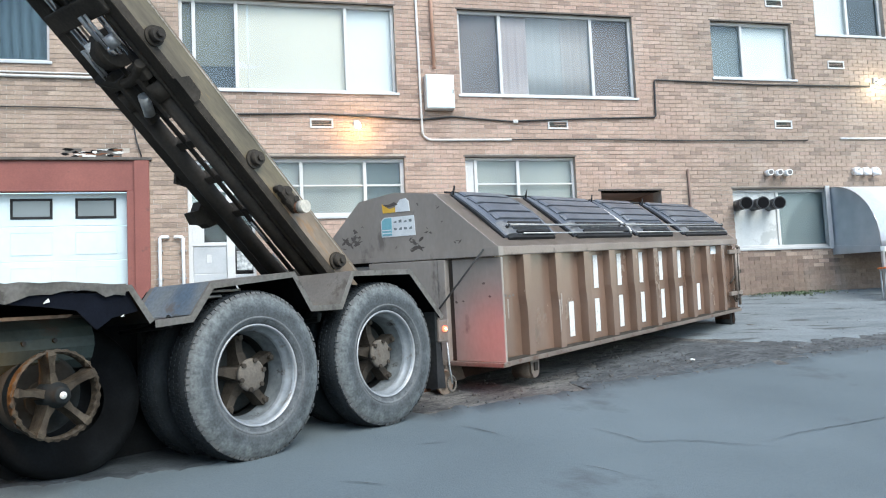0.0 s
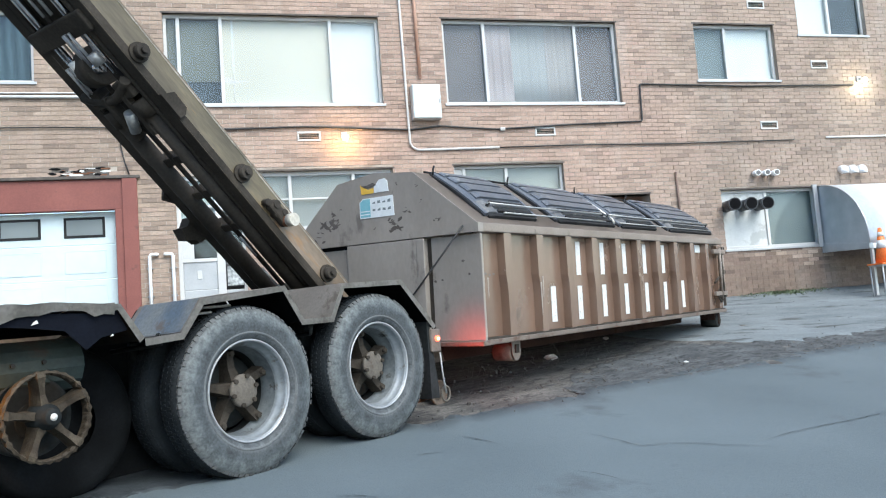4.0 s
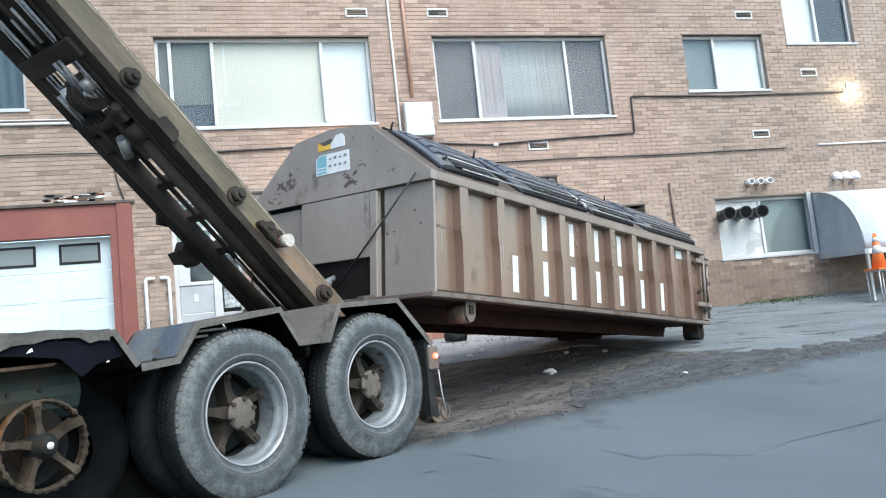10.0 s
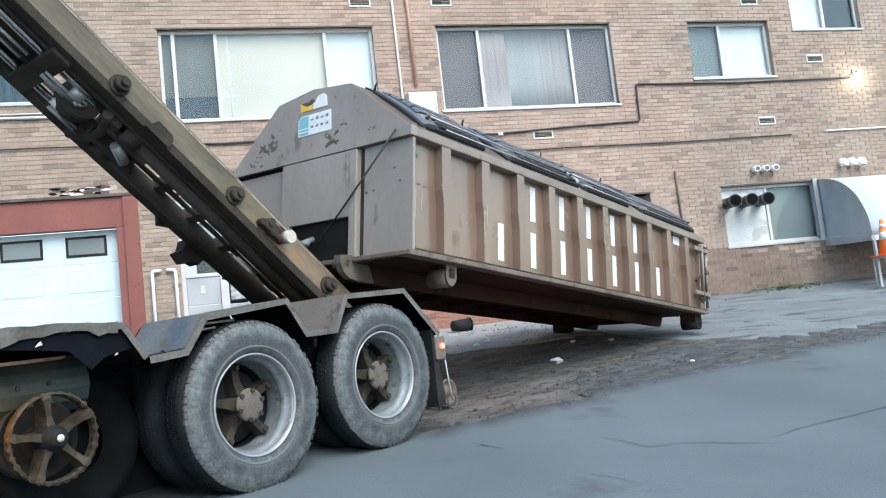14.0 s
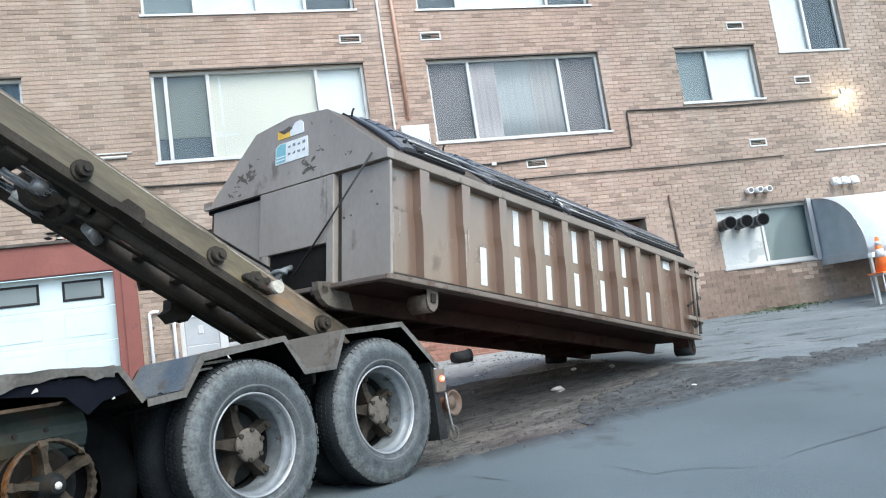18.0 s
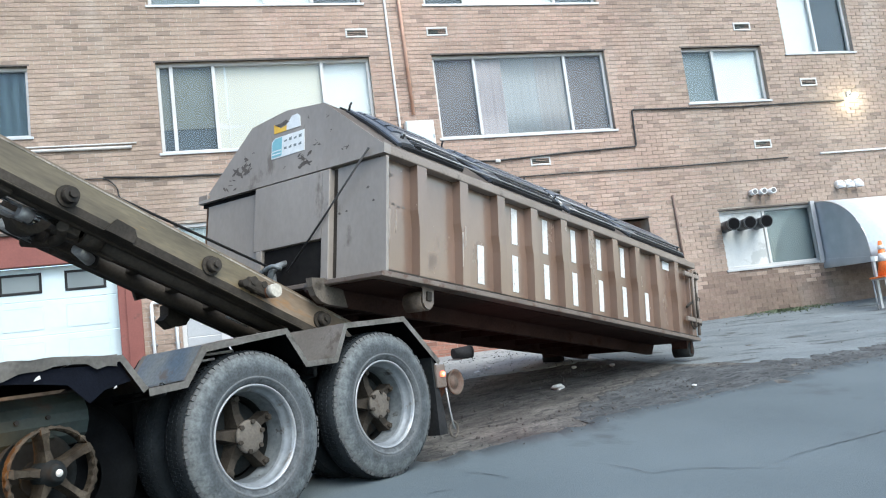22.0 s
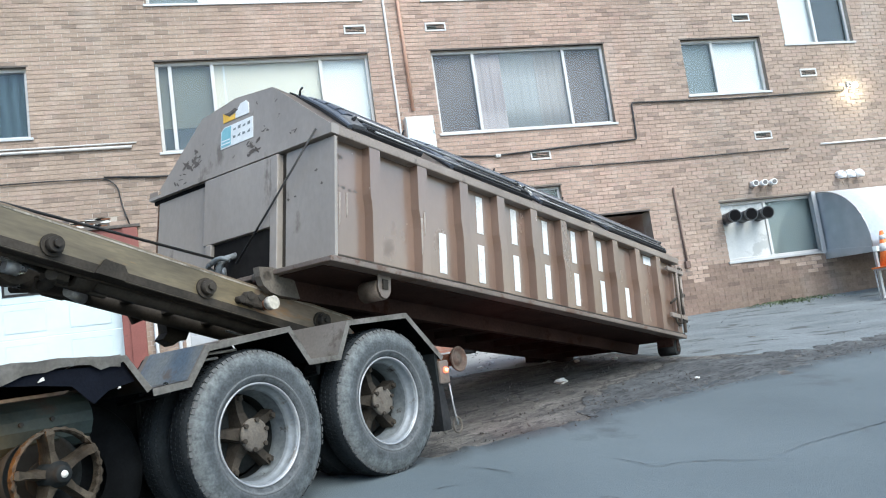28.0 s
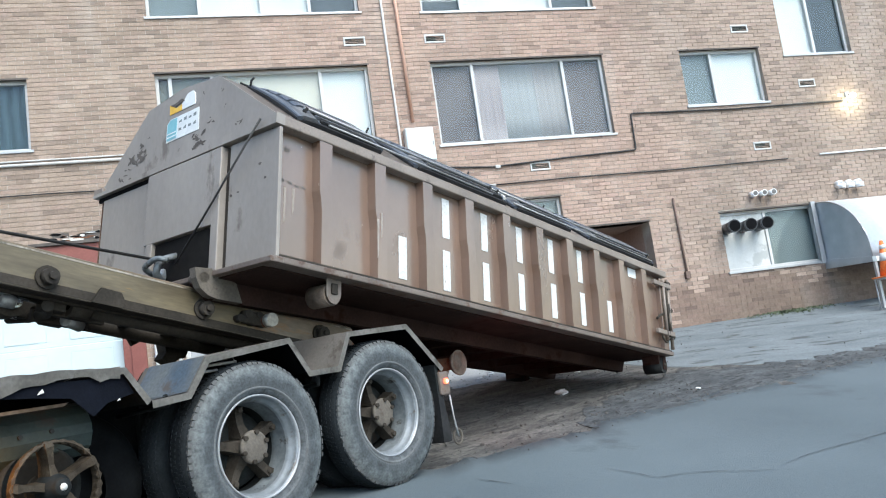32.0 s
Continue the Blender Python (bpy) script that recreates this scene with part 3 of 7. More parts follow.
def rounded(points, r=0.06, n=4):
    """The same line with its corners rounded."""
    pts = [Vector(p) for p in points]
    out = [pts[0]]
    for a, b, c in zip(pts, pts[1:], pts[2:]):
        u, v = (a - b), (c - b)
        k = min(r, u.length * 0.45, v.length * 0.45)
        s, e = b + u.normalized() * k, b + v.normalized() * k
        out += [s.lerp(b, i / n).lerp(b.lerp(e, i / n), i / n) for i in range(n + 1)]
    return out + [pts[-1]]


def prism(bm, outline, axis, lo, hi):
    """An outline in the two other axes, drawn out along axis from lo to hi."""
    def at(p, k):
        q = [p[0], p[1]]
        q.insert(axis, k)
        return q
    a = [bm.verts.new(at(p, lo)) for p in outline]
    b = [bm.verts.new(at(p, hi)) for p in outline]
    n = len(outline)
    for i in range(n):
        bm.faces.new((a[i], a[(i + 1) % n], b[(i + 1) % n], b[i]))
    bm.faces.new(a[::-1]); bm.faces.new(b)
    return bm


def lathe(bm, profile, centre, axis_y=True, seg=40, a0=0.0):
    """Rings of (radius, y) turned about the y axis through centre."""
    c = Vector(centre)
    rings = []
    for r, y in profile:
        rings.append([bm.verts.new(c + Vector((r * math.cos(a0 + 2 * math.pi * i / seg), y, r * math.sin(a0 + 2 * math.pi * i / seg)))) for i in range(seg)])
    for u, v in zip(rings, rings[1:]):
        for i in range(seg):
            bm.faces.new((u[i], u[(i + 1) % seg], v[(i + 1) % seg], v[i])).smooth = True
    return bm


def mesh_of(name, bm):
    bmesh.ops.recalc_face_normals(bm, faces=bm.faces)
    me = bpy.data.meshes.new(name)
    bm.to_mesh(me)
    bm.free()
    return me


def part(name, bm, material, parent, label=""):
    me = mesh_of(name, bm)
    me.materials.append(M[material])
    ob = new(name, me)
    ob.parent = parent
    if label:
        tagged(ob, label)
    return ob


def solid(name, bm, material, label, category="", group="", kind="", m=None):
    me = mesh_of(name, bm)
    me.materials.append(M[material])
    ob = new(name, me)
    if m is not None:
        ob.matrix_world = m
    return tagged(ob, label, category, group, kind)


def empty(name, m, label, category="", group="", kind=""):
    ob = new(name)
    ob.empty_display_size = 0.2
    ob.matrix_world = m
    return tagged(ob, label, category, group, kind)


def B():
    return bmesh.new()


def ground_z(x, y):
    x, y = min(max(x, -5.0), 14.0), min(max(y, -12.0), WALL + 0.3)
    return 0.021 - 0.0722 * x + 0.1051 * y + 0.00602 * x * y


# ---------------------------------------------------------------- ground
def sheet(name, xs, ys, material, label, lift=0.0, rough=0.0, kind="structure"):
    bm = B()
    grid = {}
    for i, x in enumerate(xs):
        for j, y in enumerate(ys):
            n = noise.noise(Vector((x * 0.9, y * 0.9, 1.7))) * rough + noise.noise(Vector((x * 4, y * 4, 4.0))) * rough * 0.35
            n -= 0.09 * min(max((road_edge(x) - 0.45 - y) / 0.5, 0.0), 1.0)
            grid[i, j] = (x, y, ground_z(x, y) + lift + n)
    made = {}

    def vert(k):
        if k not in made:
            made[k] = bm.verts.new(grid[k])
        return made[k]
    for i in range(len(xs) - 1):
        for j in range(len(ys) - 1):
            bm.faces.new([vert(k) for k in ((i, j), (i + 1, j), (i + 1, j + 1), (i, j + 1))]).smooth = True
    return solid(name, bm, material, label, "ground", kind=kind)


def steps(a, b, d):
    n = max(1, round((b - a) / d))
    return [a + (b - a) * i / n for i in range(n + 1)]


def road_edge(x):
    """How far back the asphalt reaches at x."""
    pts = ((-60, 60), (-1.8, 14), (-0.2, 8.6), (0.6, 7.0), (1.47, 6.82), (1.77, 6.98), (2.2, 7.08), (2.93, 7.36), (3.67, 7.78), (4.5, 8.10), (5.87, 8.55), (6.84, 8.87), (8.1, 9.16), (11.0, 9.95), (14.0, 10.9), (60, 26))
    for (xa, ya), (xb, yb) in zip(pts, pts[1:]):
        if x <= xb:
            return min(ya + (yb - ya) * (x - xa) / (xb - xa), 14.0)
    return 14.0


def along(x, pts):
    for (xa, ya), (xb, yb) in zip(pts, pts[1:]):
        if x <= xb:
            return ya + (yb - ya) * max(0.0, x - xa) / (xb - xa)
    return pts[-1][1]


def gravel_edge(x):
    """Where the crumbled gravel along the road ends at x."""
    return along(x, ((3.2, 7.75), (3.5, 8.38), (4.12, 9.0), (5.0, 9.65), (5.75, 9.95), (6.4, 9.75), (7.2, 9.7), (8.2, 9.78), (8.9, 9.95), (11.0, 10.6), (15.0, 11.9)))


def paving_edge(x):
    """Where the old paving by the wall begins at x."""
    return along(x, ((5.0, 12.6), (5.5, 11.0), (6.1, 9.95), (6.5, 9.7), (7.2, 9.6), (8.2, 9.7), (8.9, 9.85), (11.0, 10.5), (15.0, 11.8)))


def ragged(x, seed, size):
    return size * (noise.noise(Vector((x * 0.9, seed, 0))) + 0.55 * noise.noise(Vector((x * 3.1, seed, 1))) + 0.3 * noise.noise(Vector((x * 9.0, seed, 2))))


def strip(name, xs, lo, hi, cuts, material, label, lift, rough):
    """A sheet over the ground between two lines, with a sunk edge."""
    bm = B()
    cols = []
    for x in xs:
        a, b = lo(x), hi(x)
        col = [bm.verts.new((x, a - 0.02, ground_z(x, a) - 0.06))]
        for k in cuts:
            y = a + (b - a) * k
            n = noise.noise(Vector((x * 0.9, y * 0.9, 1.7))) * rough + noise.noise(Vector((x * 5, y * 5, 4.0))) * rough * 0.35
            col.append(bm.verts.new((x, y, ground_z(x, y) + lift + n)))
        col.append(bm.verts.new((x, b + 0.03, ground_z(x, b) - 0.06)))
        cols.append(col)
    for p, q in zip(cols, cols[1:]):
        for i in range(len(p) - 1):
            bm.faces.new((p[i], q[i], q[i + 1], p[i + 1])).smooth = True
    return solid(name, bm, material, label, "ground", kind="structure")


def build_ground():
    far = [-400, -150, -60, -25, -12]
    xs = far + steps(-8, 16, 0.25)[0:] + [24, 50, 120, 400]
    ys = [-400, -150, -60, -25, -14] + steps(-8, 15, 0.25) + [24, 50, 120, 400]
    sheet("ground", xs, ys, "dirt", "trampled dark dirt and gravel ground", rough=0.022)
    cuts = [0, 0.3, 0.5] + [0.5 + 0.5 * i / 60 for i in range(1, 61)]
    xs = [-60, -40, -25, -14] + steps(-8, 15, 0.06) + [20, 30, 45, 60]
    road = strip("road", xs, lambda x: -40.0, lambda x: road_edge(x) + ragged(x, 3.0, 0.20) + ragged(x * 7.0, 4.0, 0.13), cuts, "asphalt", "smooth grey asphalt road with a broken edge", 0.010, 0.005)
    rng = random.Random(2)
    lines = (((1.58, 6.24), (1.66, 6.17), (1.74, 6.07), (1.86, 5.85)), ((1.20, 5.73), (1.30, 5.745), (1.42, 5.75)), ((2.55, 6.02), (2.65, 5.88), (2.73, 5.70), (2.79, 5.53), (3.05, 5.545), (3.26, 5.47), (3.38, 5.39), (3.55, 5.33), (3.75, 5.20)),
             ((3.75, 5.42), (3.99, 5.55), (4.35, 5.67), (4.69, 5.76), (5.18, 5.91), (5.9, 6.1)), ((2.10, 5.06), (2.20, 4.96), (2.28, 4.82)), ((0.55, 4.95), (0.70, 4.90), (0.80, 4.84)), ((-0.55, 4.10), (-0.35, 4.0), (-0.2, 3.88)))
    for line in lines:
        bm = B()
        pts = []
        for (xa, ya), (xb, yb) in zip(line, line[1:]):
            m = max(2, round(math.hypot(xb - xa, yb - ya) / 0.05))
            pts += [(xa + (xb - xa) * k / m + rng.uniform(-0.008, 0.008), ya + (yb - ya) * k / m + rng.uniform(-0.008, 0.008)) for k in range(m)]
        pts.append(line[-1])
        n = len(pts)
        edge = []
        for i, (px, py) in enumerate(pts):
            (ax, ay), (bx, by) = pts[max(i - 1, 0)], pts[min(i + 1, n - 1)]
            d = Vector((bx - ax, by - ay)).normalized()
            w = rng.uniform(0.0025, 0.0060) * (1 - abs(2 * i / (n - 1) - 1) ** 3 * 0.9)
            edge.append([bm.verts.new((px + q * d.y * w, py - q * d.x * w, ground_z(px, py) + 0.0175)) for q in (1, -1)])
        for p, q in zip(edge, edge[1:]):
            bm.faces.new((p[0], p[1], q[1], q[0]))
        part("crack", bm, "rubber", road)
    # Patch laid on the road as the truck's shadow, painted in colour.
    strip("oil_stained_patch", steps(-3.4, -0.08, 0.04), lambda x: 5.22 + 0.10 * min(x + 0.9, 0.0) + 0.42 * max(x + 0.62, 0.0) ** 0.5 * 1.25 + ragged(x * 2, 15.0, 0.16), lambda x: 8.2, [i / 40 for i in range(41)], "shadow_asphalt", "asphalt darkened by a painted truck shadow, with pale mottling", 0.0165, 0.003)
    strip("pavement", steps(5.1, 16, 0.07), lambda x: paving_edge(x) + ragged(x * 0.8, 8.0, 0.30), lambda x: WALL + 0.1, [i / 22 for i in range(23)], "old_paving", "cracked old grey paving beside the brick wall", 0.006, 0.014)
    strip("gravel_bed", steps(3.2, 15, 0.05), lambda x: road_edge(x) - 0.12, lambda x: max(road_edge(x) + 0.05, gravel_edge(x) + ragged(x * 1.3, 12.0, 0.30) + ragged(x * 6.0, 2.0, 0.16)), [i / 14 for i in range(15)], "dark_gravel", "dark crumbled gravel along the asphalt's edge", 0.010, 0.03)
    strip("footpath", steps(0.4, 5.3, 0.07), lambda x: 11.30 + 0.05 * (x - 3) + ragged(x, 5.0, 0.22), lambda x: WALL + 0.05, [i / 12 for i in range(13)], "pale_concrete", "pale strip of worn concrete along the wall", 0.008, 0.012)


build_ground()


# ---------------------------------------------------------------- the brick building
COURSE, LENGTH, JOINT = 0.0771, 0.2425, 0.011
# openings: x0, x1, z0, z1
OPEN = {
    "upper_a": (-0.81, 2.87, 5.48, 7.07), "upper_b": (4.04, 7.52, 5.48, 7.07), "upper_c": (9.21, 11.05, 5.93, 7.08),
    "upper_d": (11.64, 13.32, 6.90, 8.42), "upper_left": (-5.6, -2.80, 5.87, 7.07),
    "top_a": (-0.85, 2.85, 8.10, 9.66), "top_b": (4.02, 7.52, 8.06, 9.66),
    "lower_a": (0.45, 2.95, 3.30, 4.32), "lower_b": (4.06, 6.18, 3.30, 4.34), "lower_c": (9.43, 11.75, 2.55, 3.72),
    "garage": (-5.4, -1.31, 1.40, 4.29), "entrance": (-0.72, 0.36, 1.42, 4.27), "alcove": (6.66, 7.90, 1.30, 3.70),
}
X0, X1, Z0, Z1 = -5.0, 15.0, 1.0, 9.4


def free_of_openings(xa, xb, za, zb):
    return all(xb <= a or xa >= b or zb <= c or za >= d for a, b, c, d in OPEN.values())


def build_wall():
    bm = B()
    xs = sorted({-16.0, 26.0} | {v for o in OPEN.values() for v in o[:2]})
    zs = sorted({0.0, 13.0} | {v for o in OPEN.values() for v in o[2:]})
    for xa, xb in zip(xs, xs[1:]):
        run = None
        for za, zb in zip(zs, zs[1:]):
            if free_of_openings(xa + 0.001, xb - 0.001, za + 0.001, zb - 0.001):
                run = (run[0], zb) if run else (za, zb)
            elif run:
                box(bm, xa, xb, WALL + 0.0055, WALL + 0.32, *run); run = None
        if run:
            box(bm, xa, xb, WALL + 0.0055, WALL + 0.32, *run)
    return solid("wall_north", bm, "mortar", "tan brick facade of a low apartment building", "wall", kind="structure")


wall = build_wall()
# Added wall, out of view, that cuts the light from the left.
solid("light_block_west", box(B(), -15.3, -15.0, -30.0, WALL - 0.2, -2.0, 8.5), "mortar", "plain unseen wall added to block light from the left", "wall", kind="structure")


# ---------------------------------------------------------------- windows and doors
def window(name, key, panes, frame_mat="white_frame", sill=True, frame_w=0.055, depth=0.09, head=True):
    """panes: (fraction where it ends, material behind the glass, lower dark part or None)."""
    x0, x1, z0, z1 = OPEN[key]
    top = empty(name, pose(x0, WALL, z0), panes[0], "window", kind="structure")
    w, h = x1 - x0, z1 - z0
    f0, f1 = depth, depth + 0.06
    bm = B()
    box(bm, 0, w, f0, f1, 0, frame_w, 0.006); box(bm, 0, w, f0, f1, h - frame_w, h, 0.006)
    box(bm, 0, frame_w, f0, f1, frame_w, h - frame_w, 0.006); box(bm, w - frame_w, w, f0, f1, frame_w, h - frame_w, 0.006)
    part("window_frame", bm, frame_mat, top)
    last = 0.0
    for end, behind, low in panes[1:]:
        xa, xb = last * w, end * w
        if end < 0.999:
            part("mullion", box(B(), xb - 0.03, xb + 0.03, f0 - 0.005, f1, frame_w, h - frame_w, 0.006), frame_mat, top)
        bm = B()
        box(bm, max(xa + 0.03, frame_w), min(xb - 0.03, w - frame_w), f0 + 0.03, f0 + 0.036, frame_w, h - frame_w)
        if low == "board":
            bm.free()
            part("board", box(B(), max(xa + 0.03, frame_w), xb - 0.03, f0 + 0.025, f0 + 0.045, frame_w, h - frame_w), behind, top)
            last = end
            continue
        g = part("pane", bm, "glass", top)
        g.visible_shadow = False
        if low == "slats":
            part("mid_rail", box(B(), xa + 0.03, xb - 0.03, f0 - 0.002, f1 - 0.02, h * 0.52, h * 0.52 + 0.03, 0.004), frame_mat, top)
            bl = B()
            n = 22
            zs = [0.01 + (h - 0.02) * i / n for i in range(n + 1)]
            row = []
            for i, z in enumerate(zs):
                for dy in (0.0, 0.022):
                    row.append([bl.verts.new((x, f0 + 0.085 + dy, z)) for x in (xa + 0.005, xb - 0.005)])
            for p, q in zip(row, row[1:]):
                bl.faces.new((p[0], p[1], q[1], q[0]))
            part("slatted_blind", bl, behind, top)
        elif low:
            part("blind", box(B(), xa + 0.03, xb - 0.03, f0 + 0.085, f0 + 0.095, h * low[0], h - 0.01), behind, top)
            part("blind", box(B(), xa + 0.03, xb - 0.03, f0 + 0.10, f0 + 0.11, 0.01, h * low[0]), low[1], top)
        else:
            part("blind", box(B(), xa + 0.005, xb - 0.005, f0 + 0.085, f0 + 0.095, 0.01, h - 0.01), behind, top)
        last = end
    part("reveal_back", box(B(), -0.05, w + 0.05, 0.325, 0.345, -0.05, h + 0.05), "room", top)
    if sill:
        part("window_sill", box(B(), -0.04, w + 0.04, -0.03, f0, -0.045, 0.0, 0.006), "alu", top)
    if head:
        part("lintel", box(B(), -0.03, w + 0.03, -0.004, 0.05, h, h + 0.03), "scuff", top)
    return top


window_a = window("window_1", "upper_a", ("wide three-pane window with cream shade and grey screen", (0.065, "screen_grey", (0.28, "screen_dark")), (0.255, "screen_grey", (0.28, "screen_dark")), (0.765, "shade_cream", None), (1.0, "shade_white", None)))
part("seam_tape", box(B(), 1.115, 1.150, 0.172, 0.1748, 0.62, 1.54), "shade_white", window_a, "pale tape down the shade")
part("seam", tube(B(), [(1.135, 0.172, 0.02), (1.125, 0.172, 0.25), (1.14, 0.172, 0.45), (1.13, 0.172, 0.62)], 0.007, 6), "curtain_cream", window_a)
part("smudge", prism(B(), [(0.96, 0.44), (1.10, 0.42), (1.42, 0.47), (1.12, 0.475), (1.04, 0.53), (0.95, 0.52)], 1, 0.1735, 0.1748), "curtain_cream", window_a, "faint brown smudge on the shade")
window_b = window("window_2", "upper_b", ("wide window with pale pink curtain between dark panes", (0.235, "screen_mauve", None), (0.76, "net_pale", None), (1.0, "screen_mauve", None)))
for xa, xb, mat, deep, seed in ((0.86, 1.36, "curtain_pink", 0.006, 0.3), (1.30, 2.12, "net_pale", 0.002, 1.7), (2.04, 2.60, "curtain_cream", 0.004, 2.9)):
    bm = B()
    n = 64
    rows = []
    for z in (0.06, 0.50, 1.0, 1.53):
        row = []
        for i in range(n + 1):
            x = xa + (xb - xa) * i / n
            fold = math.sin(x * 41 + seed) + 0.6 * math.sin(x * 73 + 2.0 * seed + z * 0.5) + 0.5 * noise.noise(Vector((x * 9, z, seed)))
            row.append(bm.verts.new((x, 0.152 + (0.006 if mat == "net_pale" else 0.0) + deep * 0.5 * fold, z)))
        rows.append(row)
    for p, q in zip(rows, rows[1:]):
        for i in range(n):
            bm.faces.new((p[i], p[i + 1], q[i + 1], q[i])).smooth = True
    bmesh.ops.solidify(bm, geom=bm.faces[:], thickness=0.001)
    part("curtain", bm, mat, window_b, "pale hanging curtain in folds")
window("window_3", "upper_c", ("small two-pane window with one bright white blind", (0.40, "screen_blue", None), (1.0, "shade_white", None)))
window("window_4", "upper_d", ("window with a white blind and a dark pane", (0.5, "shade_white", None), (1.0, "screen_dark", None)))
window("window_5", "upper_left", ("window with dark teal patterned curtain", (0.5, "curtain_teal", None), (1.0, "curtain_teal", None)))
window("window_6", "top_a", ("wide top-floor window with pale grey blinds", (0.24, "screen_blue", None), (0.53, "shade_white", None), (0.76, "shade_white", None), (1.0, "screen_dark", None)))
window("window_7", "top_b", ("wide top-floor window with a pale centre pane", (0.23, "screen_dark", None), (0.755, "shade_white", None), (1.0, "screen_dark", None)))
window("window_8", "lower_a", ("ground-floor window with pale slatted blinds", (0.28, "blind_slats", "slats"), (0.72, "blind_slats", "slats"), (1.0, "screen_blue", "slats")), frame_w=0.07)
window("window_9", "lower_b", ("ground-floor window with pale slatted blinds", (0.10, "white_frame", "board"), (0.48, "blind_slats", "slats"), (1.0, "blind_slats", "slats")), frame_w=0.05)
window("window_10", "lower_c", ("basement-level window with a white panel and grey glass", (0.45, "board_grey", "board"), (0.93, "screen_blue", None), (1.0, "screen_blue", None)), frame_w=0.06)


def spalled():
    rng = random.Random(14)
    bm = B()
    box(bm, -2.62, -1.72, WALL + 0.001, WALL + 0.0048, 4.315, 4.455)
    patch = solid("trim_spalled", bm, "scuff", "crumbled rusty patch where bricks have fallen out", "wall", kind="structure")
    # The black chips stand in for dark holes where bricks are gone.
    for mat, n in (("black_bore", 12), ("rust", 8), ("pale_wear", 7)):
        for _ in range(n):
            x, z = rng.uniform(-2.66, -1.74), rng.choice((4.335, 4.36, 4.40, 4.44)) + rng.uniform(-0.01, 0.01)
            w, h = rng.uniform(0.03, 0.13), rng.uniform(0.010, 0.026)
            out = [(x + w * math.cos(a) * rng.uniform(0.6, 1.1), z + h * math.sin(a) * rng.uniform(0.5, 1.2)) for a in (2 * math.pi * k / 9 for k in range(9))]
            part("crumbled_chip", prism(B(), out, 1, WALL - 0.006 - 0.002 * rng.random(), WALL + 0.002), mat, patch)


spalled()


def build_garage():
    x0, x1, z0, z1 = OPEN["garage"]
    top = empty("door_1", pose(0, WALL, 0), "white sectional garage door in a red steel surround", "garage door", kind="structure")
    part("frame_header", box(B(), x0, x1, -0.01, 0.14, 3.76, z1 - 0.03, 0.008), "red_frame", top)
    part("frame_post", box(B(), -1.66, x1, -0.02, 0.14, 1.40, 3.76, 0.008), "red_frame", top)
    part("frame_flange", box(B(), -1.54, x1 - 0.004, -0.05, -0.02, 1.40, z1 - 0.03, 0.005), "red_frame", top)
    part("drip_edge", box(B(), x0, x1 + 0.05, -0.06, 0.02, z1 - 0.03, z1 + 0.02, 0.006), "scuff", top)
    zs = [1.42, 2.10, 2.66, 3.22, 3.76]
    for i, (a, b) in enumerate(zip(zs, zs[1:])):
        bm = B()
        box(bm, x0, -1.67, 0.16, 0.20, a + 0.004, b - 0.004, 0.006)
        sec = part("panel", bm, "door_white", top)
        if i < 3:
            for k in range(4):
                xa = -2.46 - 0.96 * k
                part("raised_panel", box(B(), xa, xa + 0.62, 0.156, 0.162, a + 0.10, b - 0.10, 0.01), "door_white", sec)
        else:
            for k in range(4):
                xa = -2.46 - 0.96 * k
                fr = B()
                box(fr, xa, xa + 0.62, 0.145, 0.165, 3.34, 3.38, 0.004); box(fr, xa, xa + 0.62, 0.145, 0.165, 3.63, 3.67, 0.004)
                box(fr, xa, xa + 0.04, 0.145, 0.165, 3.38, 3.63, 0.004); box(fr, xa + 0.58, xa + 0.62, 0.145, 0.165, 3.38, 3.63, 0.004)
                part("window_trim", fr, "rubber", sec)
                part("window_light", box(B(), xa + 0.04, xa + 0.58, 0.150, 0.159, 3.38, 3.63), "screen_blue", sec)
    return top


build_garage()


